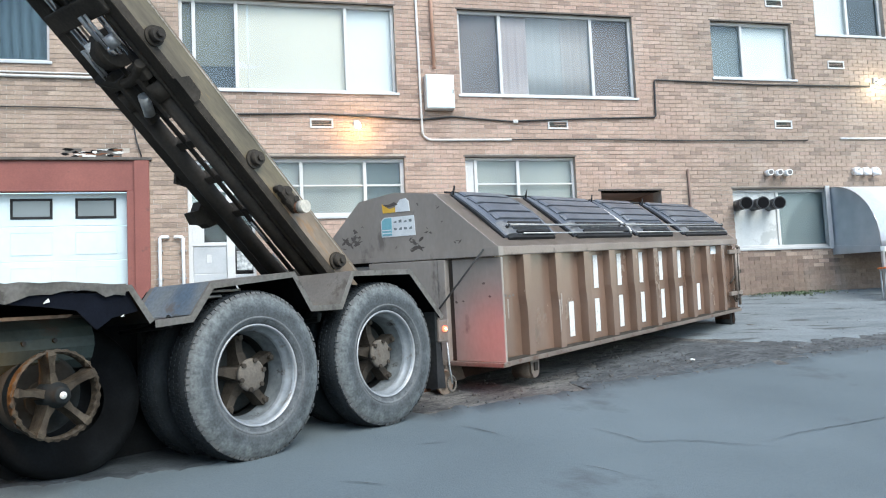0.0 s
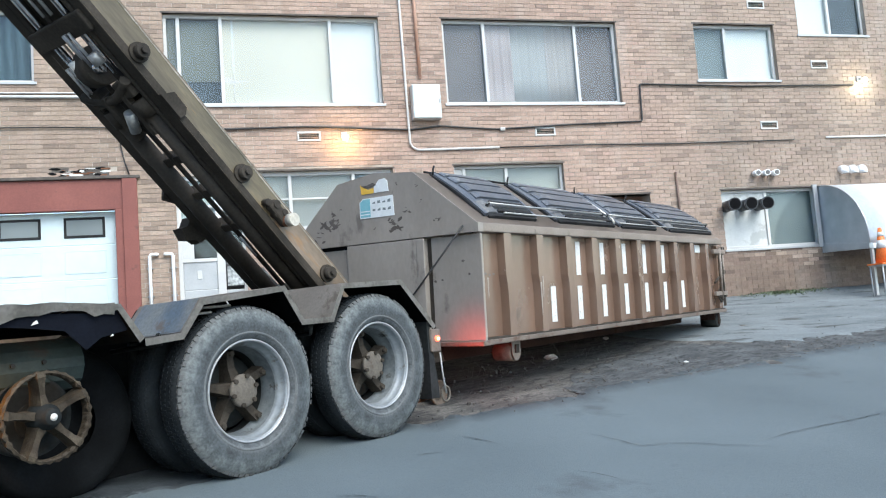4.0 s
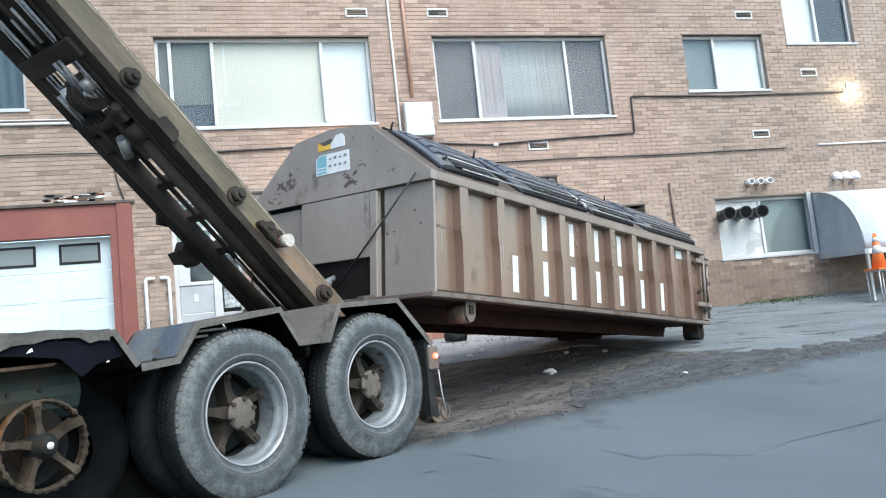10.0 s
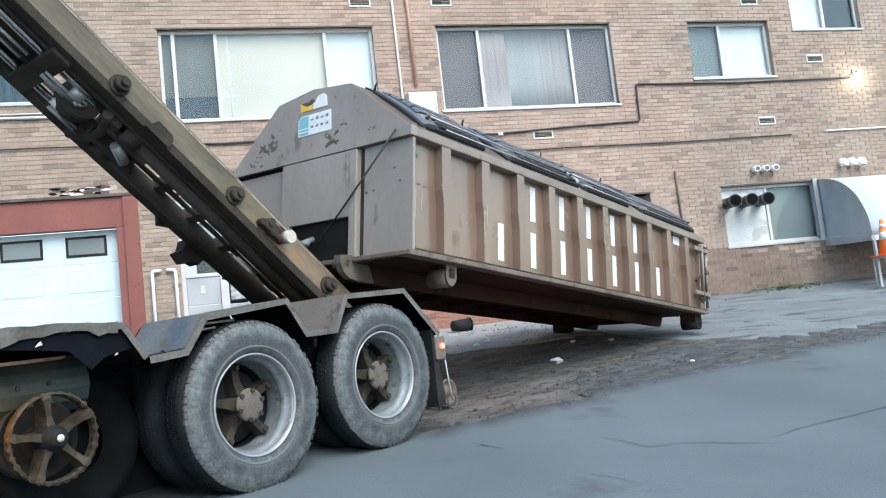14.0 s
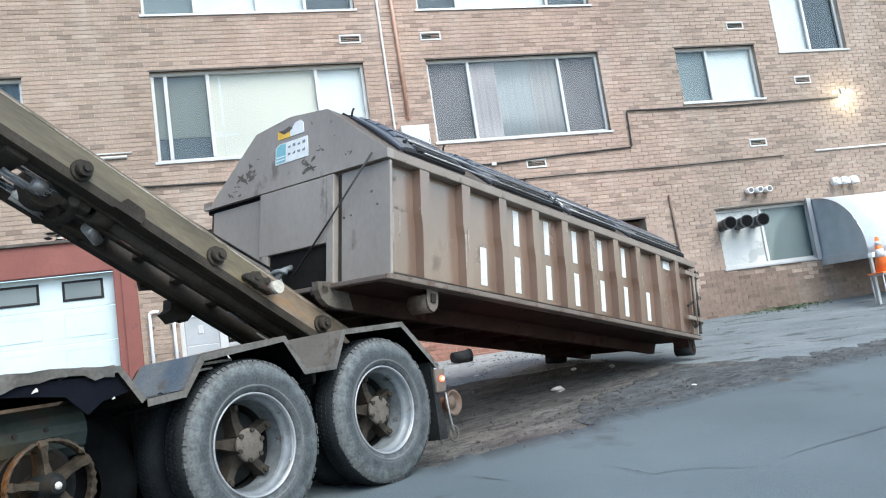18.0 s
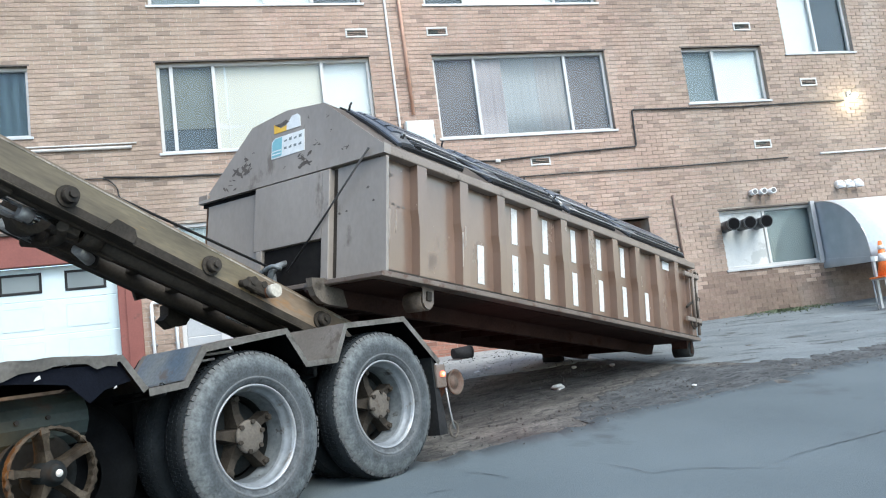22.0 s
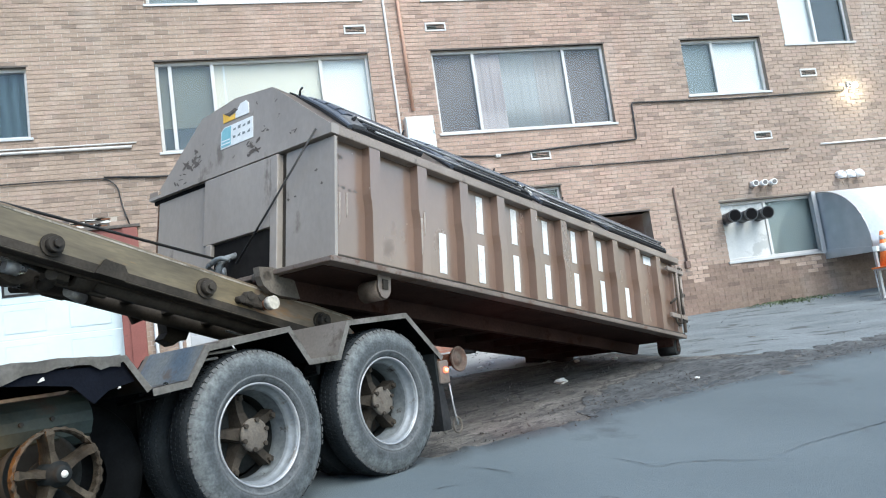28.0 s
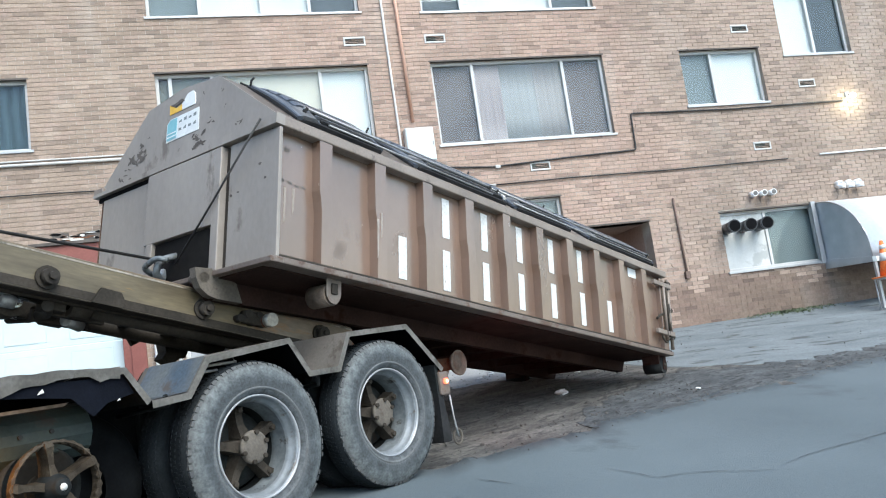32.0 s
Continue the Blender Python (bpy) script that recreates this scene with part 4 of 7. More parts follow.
def build_entrance():
    x0, x1, z0, z1 = OPEN["entrance"]
    top = empty("door_2", pose(0, WALL, 0), "grey aluminium entrance door with glass and side light", "door", kind="structure")
    fr = B()
    for a, b in ((x0, x0 + 0.07), (-0.11, 0.02), (x1 - 0.05, x1)):
        box(fr, a, b, 0.05, 0.13, z0, z1, 0.006)
    box(fr, x0, x1, 0.05, 0.13, z1 - 0.07, z1, 0.006)
    part("door_frame", fr, "white_frame", top)
    part("door_panel", box(B(), x0 + 0.07, -0.11, 0.08, 0.12, 2.38, 2.84, 0.008), "alu", top)
    part("kick_panel", box(B(), x0 + 0.07, -0.11, 0.075, 0.12, z0, 2.38, 0.008), "alu", top)
    part("transom", box(B(), x0 + 0.07, -0.11, 0.06, 0.12, 3.28, 3.34, 0.006), "white_frame", top)
    part("lower_rail", box(B(), x0 + 0.07, -0.11, 0.06, 0.125, 2.84, 2.90, 0.006), "white_frame", top)
    part("stile", box(B(), x0 + 0.07, -0.47, 0.07, 0.12, 2.90, 3.28, 0.006), "white_frame", top)
    part("lock_plate", box(B(), -0.44, -0.36, 0.07, 0.085, 2.56, 2.70, 0.006), "white_frame", top)
    for a, b, c, d in ((-0.47, -0.11, 2.90, 3.28), (x0 + 0.07, -0.11, 3.34, z1 - 0.07), (0.02, x1 - 0.05, 2.80, z1 - 0.07)):
        g = part("pane", box(B(), a, b, 0.09, 0.096, c, d), "glass", top)
        g.visible_shadow = False
    part("frosted_sheet", box(B(), x0 + 0.07, -0.11, 0.12, 0.13, 3.34, z1 - 0.07), "frosted", top, "pale frosted transom sheet")
    part("transom_rail", box(B(), x0 + 0.07, -0.11, 0.06, 0.115, 3.74, 3.79, 0.006), "white_frame", top)
    part("side_panel", box(B(), 0.02, x1 - 0.05, 0.08, 0.12, z0, 2.36, 0.006), "alu", top)
    part("hall_back", box(B(), x0, x1, 0.33, 0.35, z0, z1), "room", top)
    part("panel_border", box(B(), 0.03, 0.31, 0.06, 0.08, 2.40, 2.76, 0.006), "rubber", top)
    # Sheet that carries the side light's reflection as colour.
    part("reflection_sheet", box(B(), 0.045, 0.298, 0.054, 0.06, 2.425, 2.745), "painted_reflection", top, "pale panel with a mottled reflection painted in")
    return top


build_entrance()


def build_alcove():
    x0, x1, z0, z1 = OPEN["alcove"]
    bm = B()
    y0, y1 = WALL + 0.32, WALL + 1.9
    box(bm, x0 - 0.15, x0 - 0.001, y0, y1, z0, z1 + 0.15); box(bm, x1 + 0.001, x1 + 0.15, y0, y1, z0, z1 + 0.15)
    box(bm, x0, x1, y0, y1, z1 + 0.001, z1 + 0.15); box(bm, x0, x1, y1, y1 + 0.15, z0, z1 + 0.15)
    solid("wall_alcove", bm, "brick_stuff", "dark brick recess of a side entrance", "wall", kind="structure")
    solid("floor_alcove", box(B(), x0, x1, WALL + 0.2, y1, z0, 1.62), "old_paving", "worn grey threshold floor of the recess", "floor", kind="structure")
    solid("trim_lintel", box(B(), x0 - 0.06, x1 + 0.02, WALL - 0.012, WALL + 0.3, z1, z1 + 0.035, 0.005), "scuff", "rusty steel lintel over the recess", "lintel", kind="structure")


build_alcove()


# ---------------------------------------------------------------- fixtures on the facade
def vent(x, z, w=0.40, h=0.17):
    top = empty("wall_vent", pose(x, WALL, z), "white-framed brick vent with dark louvres", "vent", "vents on the facade")
    fr = B()
    box(fr, 0, w, -0.015, 0.02, 0, 0.03, 0.004); box(fr, 0, w, -0.015, 0.02, h - 0.035, h, 0.004)
    box(fr, 0, 0.03, -0.015, 0.02, 0.03, h - 0.035, 0.004); box(fr, w - 0.03, w, -0.015, 0.02, 0.03, h - 0.035, 0.004)
    part("frame", fr, "white_frame", top)
    part("backing", box(B(), 0.02, w - 0.02, -0.001, 0.004, 0.02, h - 0.02), "screen_grey", top)
    for i in range(3):
        z = 0.045 + i * (h - 0.08) / 3
        part("slat", box(B(), 0.03, w - 0.03, -0.010, 0.0, z, z + 0.012), "chassis", top)
    return top


VENTS = ((2.49, 7.44), (4.0, 7.44), (1.32, 4.83), (5.68, 4.86), (10.49, 7.42), (11.84, 6.18), (10.49, 4.92))
first_vent = None
for vx, vz in VENTS:
    if first_vent is None:
        first_vent = vent(vx, vz)
    else:
        copy_thing(first_vent, pose(vx, WALL, vz))


def pipe(name, pts, r, mat, label, category="pipe", bend=0.08, seg=10):
    return solid(name, tube(B(), rounded(pts, bend), r, seg), mat, label, category)


Y = WALL - 0.03
pipe("conduit", [(3.26, Y, 9.3), (3.29, Y, 4.72), (3.40, Y, 4.63), (4.95, Y, 4.65)], 0.022, "conduit", "thin pale conduit down the brick wall", bend=0.1)
pipe("drain_pipe", [(3.52, Y - 0.01, 9.3), (3.56, Y - 0.01, 5.94)], 0.030, "copper", "salmon painted pipe down the brick wall")
pipe("wall_cable", [(-1.75, Y, 5.12), (-0.9, Y, 5.07), (0.17, Y, 5.05), (1.45, Y, 5.08), (3.29, Y, 5.0), (3.86, Y, 5.06), (4.93, Y, 4.99), (6.4, Y, 5.06), (7.88, Y, 5.11), (7.90, Y, 5.84), (10.2, Y, 5.80), (12.8, Y, 5.83)], 0.017, "cable", "black cable sagging along the brick wall", "cable", bend=0.05)
pipe("wall_cable", [(4.95, Y, 4.65), (6.4, Y, 4.67), (8.6, Y, 4.66), (11.2, Y, 4.69)], 0.013, "cable", "thin black cable along the brick wall", "cable")
pipe("conduit", [(11.98, Y, 4.73), (13.2, Y, 4.74), (16.0, Y, 4.76)], 0.018, "pvc", "white conduit along the brick wall")
pipe("conduit", [(-6.0, Y, 5.64), (-3.3, Y, 5.62), (-1.28, Y, 5.61)], 0.026, "conduit", "pale double conduit along the brick wall")
pipe("conduit", [(-6.0, Y + 0.01, 5.70), (-3.3, Y + 0.01, 5.685), (-1.20, Y + 0.01, 5.68)], 0.014, "conduit", "thin pale conduit along the brick wall")
pipe("wall_cable", [(-6.0, Y, 5.11), (-2.6, Y, 5.12), (-1.7, Y, 5.10), (-1.55, Y, 4.95), (-1.5, Y, 4.6), (-1.42, Y, 4.32)], 0.011, "cable", "thin black cable dropping to the garage header", "cable")
pipe("wall_pipe", [(8.48, Y, 4.10), (8.49, Y, 2.55)], 0.022, "brown_pipe", "rusty brown pipe standing off the brick wall")
part("pipe_foot", box(B(), 8.44, 8.54, Y - 0.04, Y + 0.03, 2.52, 2.66, 0.008), "brown_pipe", bpy.data.objects["wall_pipe"])


def utility_box():
    top = empty("utility_box", pose(3.36, WALL, 5.17), "white metal utility box on the brick wall", "utility box")
    part("body", box(B(), 0, 0.52, -0.16, -0.001, 0, 0.62, 0.008), "white_frame", top)
    part("cover", box(B(), 0.012, 0.508, -0.178, -0.162, 0.012, 0.608, 0.006), "door_white", top)
    part("latch", box(B(), 0.48, 0.50, -0.19, -0.176, 0.28, 0.34, 0.003), "bar_steel", top)


utility_box()


def cable_clamp(x, z):
    c = solid("cable_clamp", box(B(), x - 0.05, x + 0.05, WALL - 0.05, WALL - 0.002, z - 0.03, z + 0.035, 0.012), "conduit", "small pale clamp holding the wall cable", "clamp")
    part("screw", cyl(B(), (x, WALL - 0.058, z), (x, WALL - 0.048, z), 0.012, 8), "alu", c)


cable_clamp(5.04, 4.985)


def wall_lamp(x, z, bulb, label, colour, watts, arm=0.16):
    top = empty("wall_lamp", pose(x, WALL, z), label, "lamp", "lamps on the facade")
    part("bracket", box(B(), -0.05, 0.05, -0.05, -0.001, 0.02, 0.13, 0.008), "white_frame", top)
    part("neck", cyl(B(), (0, -0.04, 0.07), (0, -arm, 0.03), 0.022, 12), "bar_steel", top)
    bm = B()
    bmesh.ops.create_uvsphere(bm, u_segments=16, v_segments=10, radius=0.055)
    bmesh.ops.translate(bm, verts=bm.verts, vec=(0, -arm - 0.03, 0.0))
    part("bulb", bm, bulb, top)
    data = bpy.data.lights.new("lamp_light", "POINT")
    data.energy, data.color, data.shadow_soft_size = watts, colour, 0.06
    li = new("lamp_light", data)
    li.location = (x, WALL - arm - 0.13, z - 0.05)


wall_lamp(2.12, 4.84, "bulb_warm", "lit warm bulb in a small wall fitting", (1.0, 0.50, 0.16), 5)
wall_lamp(12.94, 5.88, "bulb_white", "lit white flood bulb on the brick wall", (1.0, 0.90, 0.68), 4.5)


def elbow_vents(x, z, mat, label, n, step, r, down):
    top = empty("vent_pipes", pose(x, WALL, z), label, "vent pipes")
    for i in range(n):
        cx = i * step
        if down:
            pts = rounded([(cx, 0.0, 0), (cx, -0.13, 0), (cx, -0.13, -0.10)], 0.07)
        else:
            pts = [(cx + 0.06, 0.02, 0.01), (cx, -0.22, 0)]
        p = part("pipe", tube(B(), pts, r, 18), mat, top)
        e = (Vector(pts[-1]) - Vector(pts[-2])).normalized()
        part("bore", cyl(B(), Vector(pts[-1]) - e * 0.004, Vector(pts[-1]) + e * 0.003, r * 0.74, 18), "grey_bore", p)


elbow_vents(10.165, 4.01, "pvc", "row of three white plastic vent pipes", 3, 0.21, 0.06, False)
elbow_vents(12.25, 4.06, "pvc", "row of three white plastic vent elbows", 3, 0.22, 0.075, True)


def dryer_pipes():
    top = empty("exhaust_pipes", pose(9.42, WALL, 3.38), "three black exhaust pipes through a window panel", "pipes")
    for i in range(3):
        cx = i * 0.36
        a, b = Vector((cx + 0.15, 0.12, 0.02)), Vector((cx, -0.44, 0))
        e = (b - a).normalized()
        p = part("pipe", cyl(B(), a, b, 0.108, 24), "black_pipe", top)
        part("collar", cyl(B(), b - e * 0.06, b + e * 0.004, 0.122, 24), "black_pipe", p)
        part("bore", cyl(B(), b, b + e * 0.008, 0.104, 24), "black_bore", p)


dryer_pipes()


def metal_hood():
    top = empty("metal_canopy", pose(11.62, WALL, 0), "curved galvanised sheet canopy over a basement doorway", "canopy")
    r, h, zc = 1.25, 1.17, 2.55
    prof = [(-r * math.sin(math.pi / 2 * i / 16), zc + h * math.cos(math.pi / 2 * i / 16)) for i in range(17)] + [(-r, 2.42)]
    bm = B()
    for i in range(len(prof) - 1):
        (y0, z0), (y1, z1) = prof[i], prof[i + 1]
        v = [bm.verts.new(p) for p in ((0.0, y0, z0), (3.2, y0, z0), (3.2, y1, z1), (0.0, y1, z1))]
        bm.faces.new(v).smooth = True
    bmesh.ops.remove_doubles(bm, verts=bm.verts, dist=0.0005)
    bmesh.ops.solidify(bm, geom=bm.faces[:], thickness=0.008)
    part("curved_roof", bm, "duct", top, "shiny curved sheet roof")
    part("side_panel", prism(B(), prof + [(0.0, 2.55)], 0, 0.004, 0.016), "duct_side", top, "flat side sheet, shade put in its colour")
    part("hem", tube(B(), [(0.0, y - 0.004, z) for y, z in prof], 0.012, 8), "alu", top)
    part("bottom_lip", prism(B(), [(-0.002, 2.38), (-0.002, 2.57), (-r - 0.012, 2.43), (-r - 0.012, 2.33)], 0, -0.03, 0.06), "duct_side", top, "turned-up box lip")
    part("front_lip", box(B(), 0.06, 3.2, -r - 0.012, -r + 0.04, 2.33, 2.42, 0.004), "duct", top)
    part("post", box(B(), 0.02, 0.075, -r, -r + 0.05, ground_z(11.65, 12.95) - 0.02, 2.34, 0.005), "alu", top)
    part("wall_trim", box(B(), -0.12, -0.02, -0.05, -0.001, 2.50, 3.76, 0.005), "alu", top)


metal_hood()


def stand_pipes():
    for x, flip in ((-1.16, 1), (-0.80, -1)):
        z = ground_z(x, WALL - 0.1)
        o = pipe("stand_pipe", [(x, WALL - 0.06, z), (x, WALL - 0.06, 2.99), (x + 0.12 * flip, WALL - 0.06, 2.99), (x + 0.12 * flip, WALL + 0.01, 2.99)], 0.028, "pvc", "white plastic standpipe bent into the brick wall", bend=0.05)
        tagged(o, group="standpipes by the door")
        for zz in (2.3, 2.75):
            part("clamp", box(B(), x - 0.05, x + 0.05, WALL - 0.05, WALL - 0.001, zz, zz + 0.03, 0.003), "bar_steel", o)


stand_pipes()


def metal_stand(x, y, zt):
    z = ground_z(x, y)
    top = empty("metal_stand", pose(x, y, z), "low pale steel stand under a traffic cone", "stand")
    h = zt - z
    part("top_frame", box(B(), -0.19, 0.19, -0.17, 0.17, h - 0.025, h, 0.005), "alu", top)
    for px in (-0.17, 0.17):
        for py in (-0.15, 0.15):
            part("leg", cyl(B(), (px, py, -0.02), (px, py, h - 0.025), 0.014, 10), "alu", top)


def traffic_cone(x, y, z):
    top = empty("traffic_cone", pose(x, y, z), "orange traffic cone with white bands on a stand", "traffic cone")
    part("base", box(B(), -0.20, 0.20, -0.20, 0.20, 0, 0.030, 0.01), "cone_orange", top)
    part("body", cyl(B(), (0, 0, 0.03), (0, 0, 0.68), 0.135, 24, 0.03), "cone_orange", top)
    part("collar", cyl(B(), (0, 0, 0.30), (0, 0, 0.45), 0.0945, 24, 0.070), "white_mark", top)
    part("collar", cyl(B(), (0, 0, 0.52), (0, 0, 0.60), 0.060, 24, 0.047), "white_mark", top)


metal_stand(11.66, 12.72, 2.00)
traffic_cone(11.66, 12.72, 2.00)


# ---------------------------------------------------------------- the truck
TRUCK = Matrix.Translation(C1) @ pose(0, 0, 0, 0, 0, PSI)
truck = empty("roll_off_truck", TRUCK @ Matrix.Translation((0, 0, -0.543)), "old roll-off hoist truck with dusty dual rear wheels", "truck")
H = 0.543                        # wheel centre over the truck's origin
SL = 0.05                        # the truck's slope, rise per metre towards the rear


def wheel(s, z):
    """One dual wheel set, near side; the outer face lies at y = 0."""
    c = (s + 0.004, 0, z + H - 0.010)
    outer = [(0.325, 0.035), (0.345, 0.010), (0.40, -0.008), (0.46, -0.006), (0.512, 0.016), (0.538, 0.044)]
    w = part("wheel", lathe(B(), outer, c, seg=80), "tyre_rings", truck, "dusty grey tyre on a spoked hub")
    edge = B()
    nick = random.Random(int(s * 100))
    for k in range(78):
        if nick.random() < 0.12:
            continue
        a = 2 * math.pi * (k + nick.uniform(-0.12, 0.12)) / 78
        hw, out = nick.uniform(0.026, 0.034), nick.uniform(0.537, 0.542)
        v = [edge.verts.new((c[0] + r * math.cos(a + d), y, c[2] + r * math.sin(a + d))) for r, y in ((0.520, 0.019), (out, 0.028), (out, 0.058)) for d in (-hw, hw)]
        edge.faces.new((v[0], v[1], v[3], v[2])); edge.faces.new((v[2], v[3], v[5], v[4]))
        edge.faces.new((v[0], v[2], v[4])); edge.faces.new((v[1], v[5], v[3]))
    tagged(part("shoulder_block", edge, "tyre_band", w, "worn dusty shoulder blocks"), kind="stuff")
    for y0, name in ((0.0, "outer"), (0.33, "inner")):
        tr = B()
        if y0:
            lathe(tr, [(0.33, y0 + 0.03), (0.40, y0), (0.51, y0 + 0.022), (0.534, y0 + 0.043)], c, seg=72)
        lathe(tr, [(0.534, y0 + 0.043), (0.547, y0 + 0.052), (0.551, y0 + 0.13), (0.547, y0 + 0.215), (0.534, y0 + 0.225), (0.49, y0 + 0.25), (0.40, y0 + 0.262), (0.33, y0 + 0.24)], c, seg=72)
        t = part("tread" if not y0 else "inner_tyre", tr, "tread", w, "dark ribbed tread" if not y0 else "dark inner tyre")
        lug = B()
        for k in range(104):
            a = 2 * math.pi * k / 104
            for ya, yb, tw in ((0.040, 0.078, 0.018), (0.095, 0.125, 0.014), (0.14, 0.17, 0.014), (0.187, 0.226, 0.018)):
                b = a + (0.03 if ya in (0.095, 0.187) else 0.0)
                pts = []
                for rr in (0.532, 0.554):
                    for da in (-tw, tw):
                        for yy in (ya, yb):
                            rad = rr - (0.014 if (rr > 0.53 and yy in (0.040, 0.226)) else 0.0)
                            pts.append(lug.verts.new((c[0] + rad * math.cos(b + da), y0 + yy, c[2] + rad * math.sin(b + da))))
                for q in ((4, 5, 7, 6), (0, 4, 6, 2), (1, 3, 7, 5), (0, 1, 5, 4), (2, 6, 7, 3)):
                    lug.faces.new([pts[i] for i in q])
        tagged(part("tread_relief", lug, "tread", t), kind="stuff")
    rb = B()
    for r, y in ((0.372, -0.0005),):
        lathe(rb, [(r - 0.012, y + 0.004), (r - 0.004, y - 0.004), (r + 0.004, y - 0.004), (r + 0.012, y + 0.004)], c, seg=72)
    part("sidewall_rib", rb, "tyre", w)
    bm = lathe(B(), [(0.328, 0.036), (0.318, 0.03), (0.312, 0.05), (0.307, 0.085), (0.296, 0.093), (0.292, 0.108), (0.288, 0.12)], c, seg=64)
    rim = part("rim", bm, "rim", w, "grey steel rim")
    part("rim_barrel", lathe(B(), [(0.288, 0.12), (0.286, 0.175), (0.274, 0.20), (0.271, 0.245)], c, seg=64), "rim_inner", rim, "grimy inner barrel")
    # The shade deep in the barrel is put into this ring's black.
    part("barrel_back", lathe(B(), [(0.271, 0.245), (0.268, 0.33)], c, seg=64), "chassis", rim, "back of the barrel, blackened for its shade")
    part("rim_edge", lathe(B(), [(0.332, 0.03), (0.329, 0.020), (0.320, 0.020), (0.316, 0.032)], c, seg=64), "rim_edge", rim)
    part("drum", lathe(B(), [(0.255, 0.33), (0.235, 0.28), (0.08, 0.27)], c, seg=48), "chassis", w, "dark brake drum")
    for k in range(5):
        a = 2 * math.pi * (k + 0.35) / 5
        u, v = Vector((math.cos(a), 0, math.sin(a))), Vector((-math.sin(a), 0, math.cos(a)))
        sp = B()
        rings = []
        for r, hw, ya, yb in ((0.07, 0.050, 0.15, 0.29), (0.15, 0.034, 0.185, 0.29), (0.215, 0.032, 0.185, 0.28), (0.262, 0.040, 0.165, 0.27)):
            o = Vector(c) + u * r
            rings.append([sp.verts.new(o + v * e * hw * (0.8 if y == ya else 1.0) + Vector((0, y, 0))) for e, y in ((-1, ya), (1, ya), (1, yb), (-1, yb))])
        for p, q in zip(rings, rings[1:]):
            for i in range(4):
                sp.faces.new((p[i], p[(i + 1) % 4], q[(i + 1) % 4], q[i]))
        sp.faces.new(rings[0]); sp.faces.new(rings[-1])
        spoke = part("spoke", sp, "spoke_dark", w)
        part("rim_clamp", cyl(B(), Vector(c) + u * 0.245 + Vector((0, 0.15, 0)), Vector(c) + u * 0.245 + Vector((0, 0.21, 0)), 0.018, 6), "spoke_dark", spoke)
    hub = part("hub", lathe(B(), [(0.001, 0.080), (0.090, 0.081), (0.106, 0.088), (0.108, 0.104), (0.074, 0.118), (0.078, 0.29)], c, seg=32), "hub", w, "dirty hub with wheel nuts")
    for k in range(6):
        a = 2 * math.pi * (k + 0.3) / 6
        part("nut", cyl(B(), (c[0] + 0.094 * math.cos(a), 0.068, c[2] + 0.094 * math.sin(a)), (c[0] + 0.094 * math.cos(a), 0.10, c[2] + 0.094 * math.sin(a)), 0.016, 6), "spoke_dark", hub)
    return w


w1 = wheel(0.015, 0.0)
w2 = wheel(1.26, 0.063)
for src, s, z in ((w1, 0.015, 0.0), (w2, 1.26, 0.063)):      # the far side, mirrored by a half turn about the axle's middle
    copy_thing(src, Matrix.Translation((s, 1.15, 0)) @ pose(0, 0, 0, 0, 0, 180) @ Matrix.Translation((-s, -1.15, 0)))
for s, z in ((0.0, 0.0), (1.245, 0.063)):
    part("axle", cyl(B(), (s, 0.3, z + H), (s, 2.0, z + H), 0.08, 16), "chassis", truck)


def slab(outline, y0, y1, t=0.012):
    """A bent sheet: a line of (s, z) given thickness t below, from y0 to y1."""
    bm = B()
    a = [(bm.verts.new((s, y0, z + H)), bm.verts.new((s, y1, z + H))) for s, z in outline]
    for (p, q), (r, u) in zip(a, a[1:]):
        bm.faces.new((p, q, u, r))
    bmesh.ops.solidify(bm, geom=bm.faces[:], thickness=t)
    return bm


def lip(outline, y, h, t=0.008):
    """The turned-down edge along a bent sheet."""
    bm = B()
    n = len(outline)
    low = []
    for i, (s, z) in enumerate(outline):
        d = Vector((0, 0))
        if i: d += (Vector(outline[i]) - Vector(outline[i - 1])).normalized()
        if i < n - 1: d += (Vector(outline[i + 1]) - Vector(outline[i])).normalized()
        d.normalize()
        low.append((s + d.y * h, z - d.x * h))
    a = [bm.verts.new((s, y, z + H)) for s, z in outline]
    b = [bm.verts.new((s, y, z + H)) for s, z in low]
    for i in range(n - 1):
        bm.faces.new((a[i], a[i + 1], b[i + 1], b[i]))
    bmesh.ops.solidify(bm, geom=bm.faces[:], thickness=t)
    return bm


FENDER = [(-0.74, 0.365), (-0.50, 0.385), (-0.348, 0.587), (0.337, 0.665), (0.496, 0.430), (0.758, 0.437), (0.887, 0.678), (1.557, 0.706), (1.955, 0.325)]
FRONT = [(-2.9, 0.55), (-1.6, 0.568), (-1.20, 0.580), (-0.885, 0.566), (-0.74, 0.365)]


